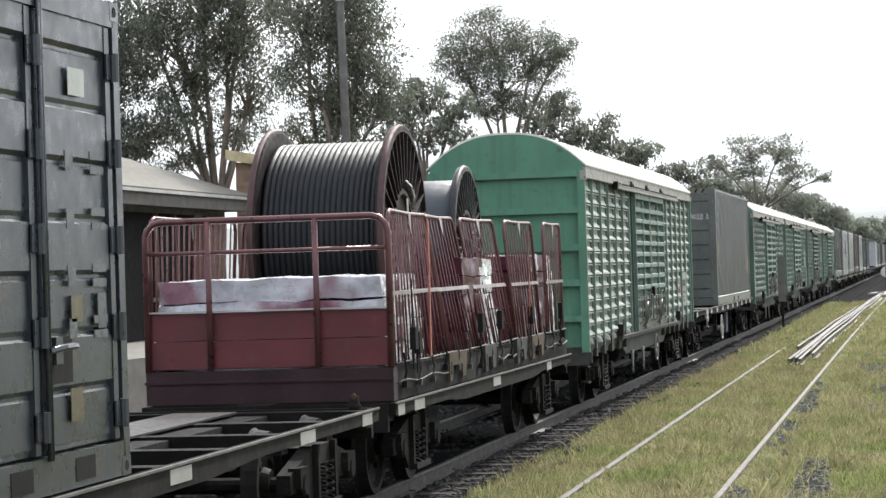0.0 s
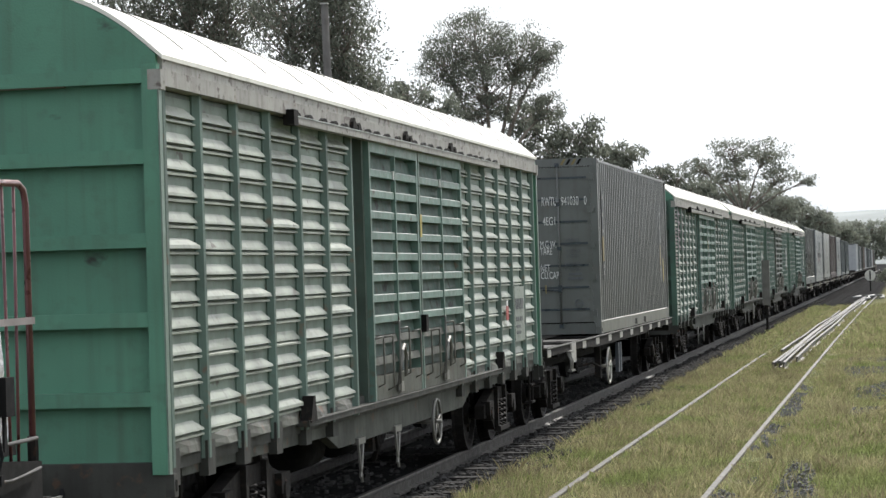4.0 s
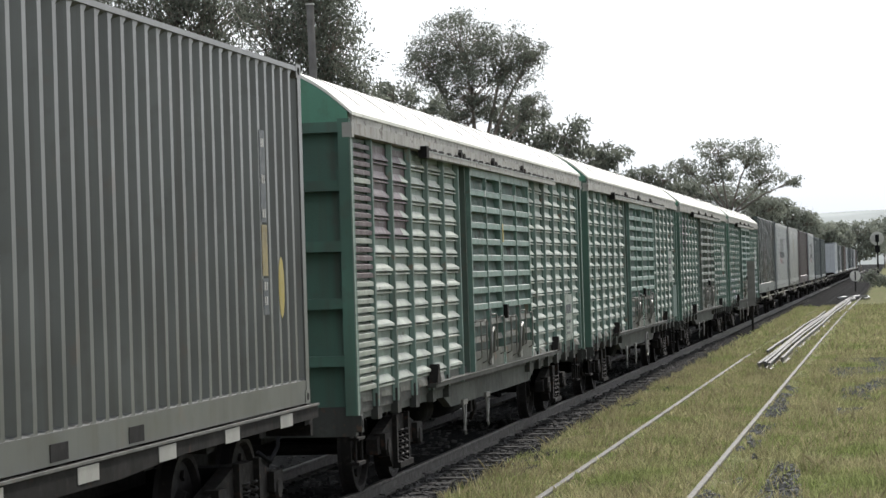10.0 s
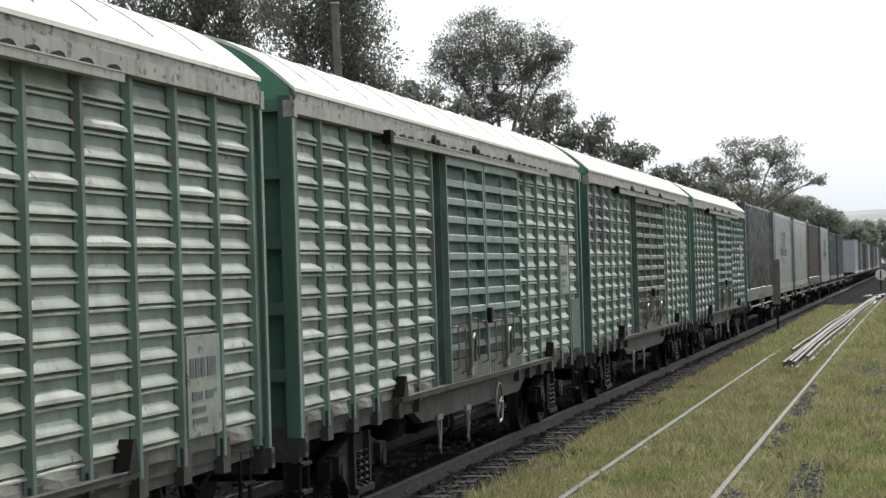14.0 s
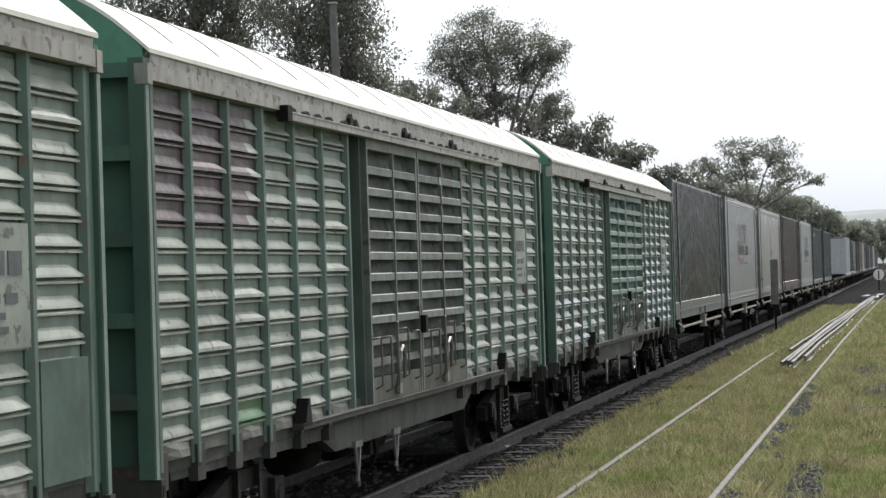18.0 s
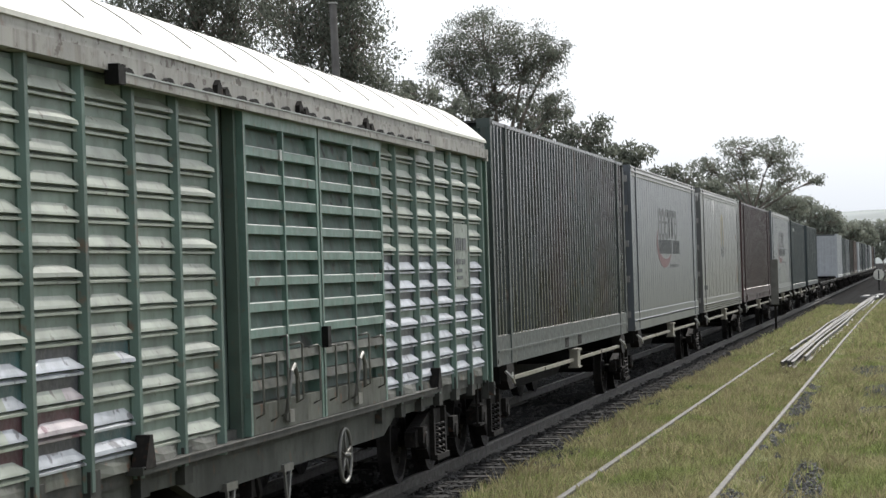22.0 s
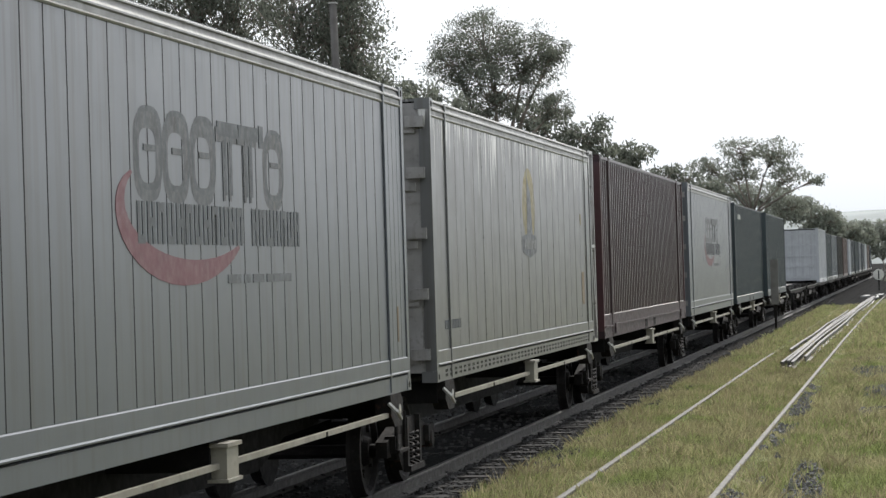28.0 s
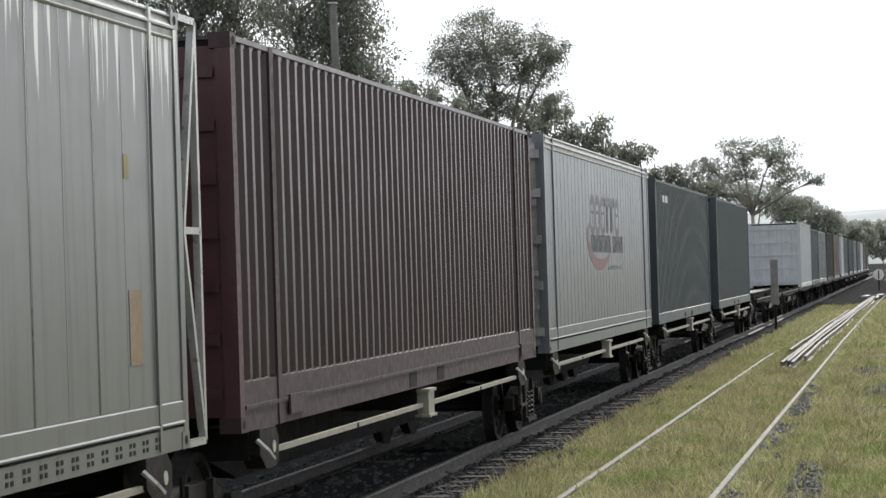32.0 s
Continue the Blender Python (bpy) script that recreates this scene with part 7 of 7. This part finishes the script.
# pole in front of the trees
pole = thing("utility_pole", "grey weathered timber utility pole", "pole")
bm = bmesh.new()
tube(bm, [(0, 0, 0), (-0.05, 0, 5), (-0.12, 0, 9.36)], 0.125, 12, 0.095)
part("shaft", bm, POLE, pole, smooth=True)
boxed("cap", GALV, pole, -0.22, -0.02, -0.1, 0.1, 9.35, 9.39, 0.01)
pole.location = (-14.13, 62, -0.2)

# ---- trackside ----
for i, (x, y0, y1, dx) in enumerate(((-2.82, 54.2, 150, 0.50), (-2.72, 54.4, 146, 0.47), (-2.62, 54.1, 150, 0.42), (-2.42, 56.5, 140, 0.30), (-2.98, 62.0, 110, 0.25))):
    spare = thing("spare_rail", "long spare rail lying on the grass", "rail", "spare rails")
    n = 8
    rail("rail_bar", spare, [(x + dx * (k / n) ** 1.5 + 0.03 * math.sin(k * 1.7 + i), y0 + (y1 - y0) * k / n, 0.10 + 0.02 * (i % 2)) for k in range(n + 1)], SPARE)
post = thing("trackside_post", "grey-green trackside marker post", "post")
boxed("board", HANDLE, post, -0.13, 0.13, -0.04, 0.04, 0.95, 2.5, 0.015, "weathered upright board")
boxed("stem", IRON, post, -0.04, 0.04, 0.045, 0.12, 0.0, 2.3, 0.01)
post.location = (-4.68, 87.0, -0.16)
disc = thing("points_indicator", "round white points indicator on a stand", "indicator")
bm = bmesh.new()
lathe(bm, [(-0.02, 0.02), (-0.02, 0.40), (0.02, 0.40), (0.02, 0.02)], "y", 24, (0, 0, 1.25))
part("target", bm, ROOF, disc, "white round target")
boxed("bar", BLACK, disc, -0.05, 0.05, -0.03, -0.021, 0.92, 1.58, 0)
boxed("stand", BLACK, disc, -0.05, 0.05, 0.025, 0.1, 0.0, 1.0, 0.01)
disc.location = (-2.47, 190, -0.15)
sig = thing("railway_signal", "black-masted railway signal with round backing board", "signal")
bm = bmesh.new()
tube(bm, [(0, 0, 0), (0, 0, 4.6)], 0.08, 8)
part("mast", bm, BLACK, sig, smooth=True)
bm = bmesh.new()
lathe(bm, [(-0.05, 0.05), (-0.05, 0.62), (0.03, 0.62), (0.03, 0.05)], "y", 20, (0, 0, 4.35))
part("backing_board", bm, GALV, sig, "grey round backing board")
boxed("lamp_housing", BLACK, sig, -0.17, 0.17, -0.3, -0.05, 4.05, 4.7, 0.02)
boxed("route_box", BLACK, sig, -0.22, 0.22, -0.25, -0.05, 3.1, 3.7, 0.02)
sig.location = (-0.93, 230, -0.15)
# Pale round tubes added in place of the points' curved rails.
for x0, x1, y in ((-3.0, -2.1, 150.0), (-2.3, -1.3, 153.0)):
    hoop = thing("bent_pipe", "pale tube standing for a curved points rail", "pipe", "bent pipes")
    bm = bmesh.new()
    tube(bm, [(x0, y, 0.05), ((x0 + x1) / 2, y + 2, 0.08), (x1, y + 1, 0.08), (x1 + 0.12, y - 3, 0.05), (x1 - 0.1, y - 7, 0.05)], 0.07, 6)
    part("pipe", bm, REFLECT, hoop, smooth=True)
gum_tree(-1.3, 215, ((0, 0, 0.9, 1.0, 0.7), (0.9, 0, 0.7, 0.8, 0.5)), 15, 0.25, LEAF, "dark low shrub beside the track", "", 500)

# ---- sleepers, ballast, grass ----


def sleeper_mesh():
    bm = bmesh.new()
    bx(bm, -1.30, 1.36, -0.115, 0.115, -0.12, 0.0)
    return done("sleeper", bm, SLEEPER, 0.02)


for k in range(230):
    y = 18.35 + 0.62 * k
    ob = piece("sleeper", cached("sleeper", sleeper_mesh), main, (XC + 0.03 * math.sin(k * 7.3), y, -0.165 + 0.006 * math.sin(k * 3.1)))
    ob.rotation_euler = (0, 0, 0.012 * math.sin(k * 5.7))


def heap(name, label, category, spots, size, material, seed):
    """Loose stones: one jittered block each."""
    g = np.random.default_rng(seed)
    n = len(spots)
    base = np.array([(-1, -1, -1), (1, -1, -1), (1, 1, -1), (-1, 1, -1), (-1, -1, 1), (1, -1, 1), (1, 1, 1), (-1, 1, 1)]) * 0.5
    v = base[None] * g.uniform(0.5, 1.2, (n, 1, 3)) + g.normal(0, 0.13, (n, 8, 3))
    a = g.uniform(0, 6.28, n)
    c, s = np.cos(a)[:, None], np.sin(a)[:, None]
    v = np.stack([v[..., 0] * c - v[..., 1] * s, v[..., 0] * s + v[..., 1] * c, v[..., 2] * 0.7], -1) * (size * g.uniform(0.6, 1.3, n))[:, None, None] + np.array(spots)[:, None, :]
    q = np.array([(3, 2, 1, 0), (4, 5, 6, 7), (0, 1, 5, 4), (1, 2, 6, 5), (2, 3, 7, 6), (3, 0, 4, 7)])
    me = bpy.data.meshes.new(name)
    me.from_pydata(v.reshape(-1, 3).tolist(), [], (q[None] + 8 * np.arange(n)[:, None, None]).reshape(-1, 4).tolist())
    me.materials.append(material)
    return tagged(new(name, me), label, category, kind="stuff")


g = np.random.default_rng(4)
spots = []
while len(spots) < 16000:
    y = 18 + 62 * g.random() ** 1.5
    x = -8.3 + 4.1 * g.random() if g.random() < 0.25 else -5.4 + 1.25 * g.random() - 0.15 * noise.noise((0, y * 0.7, 0))
    spots.append((x, y, lay(x, y) + 0.015))
heap("ballast_stones", "dark loose ballast stones along the running track", "ballast", spots, 0.05, STONE, 1)
spots = []
while len(spots) < 4200:
    y, x = 24 + 36 * g.random(), -1.35 + 1.6 * g.random()
    if noise.noise((x * 1.2, y * 0.22, 3)) > (-0.12 if y > 42 else 0.3):
        spots.append((x, y, lay(x, y) + 0.02))
for k in range(3000):
    y = 18 + 30 * g.random()
    x = -1.90 + 0.30 * g.random()
    if noise.noise((x * 3, y * 0.6, 6)) < -0.05:
        continue
    spots.append((x, y, lay(x, y) + 0.01))
heap("gravel_patch", "bare patch of dark gravel in the grass", "gravel", spots, 0.035, GRIT, 2)


def grass(name, label, n, y0, y1, seed, material, tall, wide, thin=-2.0):
    g = np.random.default_rng(seed)
    out = []
    while len(out) < n:
        y = y0 + (y1 - y0) * g.random()
        x = -4.75 + 5.6 * g.random()
        edge = -4.55 + 0.35 * noise.noise((3.0, y * 0.6, 0)) + 0.15 * noise.noise((7.0, y * 2.5, 0))
        if x < edge or min(abs(x + 3.466), abs(x + 1.962)) < 0.045:
            continue
        if noise.noise((x * 1.2, y * 0.22, 3)) > (-0.1 if y > 42 else 0.32) and -1.35 < x < 0.3 and 24 < y < 60 and g.random() < 0.85:
            continue
        if noise.noise((x * 0.9, y * 0.5, 9)) < thin:
            continue
        if abs(x + 1.77) < 0.13 and g.random() < (0.85 if noise.noise((x * 3, y * 0.6, 6)) > -0.05 else 0.3):
            continue
        k = 0.75 + 0.8 * noise.noise((x * 1.5, y * 1.5, 5)) + 0.7 * noise.noise((x * 4, y * 3, 8))
        near = min(abs(x + 3.466), abs(x + 1.962))
        out.append((x, y, lay(x, y), max(0.3, k) * min(1.0, 0.3 + near * 2.0)))
    o = np.array(out)
    p, k = o[:, :3], o[:, 3]
    h = tall * k * g.uniform(0.5, 1.3, n)
    a = g.uniform(0, 6.28, n)
    side = np.stack([np.cos(a), np.sin(a), 0 * a], 1) * (wide * g.uniform(0.6, 1.4, n))[:, None]
    tip = p + np.stack([g.normal(0, 0.45, n) * h, g.normal(0, 0.45, n) * h, h], 1)
    mid = p + (tip - p) * 0.55 + np.stack([0 * h, 0 * h, 0.12 * h], 1)
    v = np.stack([p - side, p + side, mid + side * 0.7, tip, mid - side * 0.7], 1).reshape(-1, 3)
    me = bpy.data.meshes.new(name)
    me.from_pydata(v.tolist(), [], np.arange(5 * n).reshape(-1, 5).tolist())
    me.materials.append(material)
    tagged(new(name, me), label, "grass", kind="stuff")


grass("grass", "rough green grass between and beside the siding rails", 150000, 17, 62, 1, BLADE, 0.105, 0.005)
grass("dry_grass", "dry straw-coloured grass among the green", 40000, 17, 62, 2, STRAW, 0.16, 0.005, -0.15)
grass("distant_grass", "rough grass farther along the siding", 36000, 62, 128, 3, BLADE, 0.15, 0.014)
grass("distant_dry_grass", "dry grass farther along the siding", 16000, 62, 128, 5, STRAW, 0.16, 0.014, -0.1)


def motions():
    for ob, y0, z0 in MOVING:
        walk(ob, [(t, pose(XC, y0 - g, z0)) for t, g in GONE])
    for ob, (x, y, z) in TURNING:
        rows = []
        for k in range(321):
            t = 0.1 * k
            a = np.interp(t, [r[0] for r in GONE], [r[1] for r in GONE]) / 0.46
            rows.append((t, pose(x, y, z, math.degrees(a) % 360)))
        walk(ob, rows)


motions()
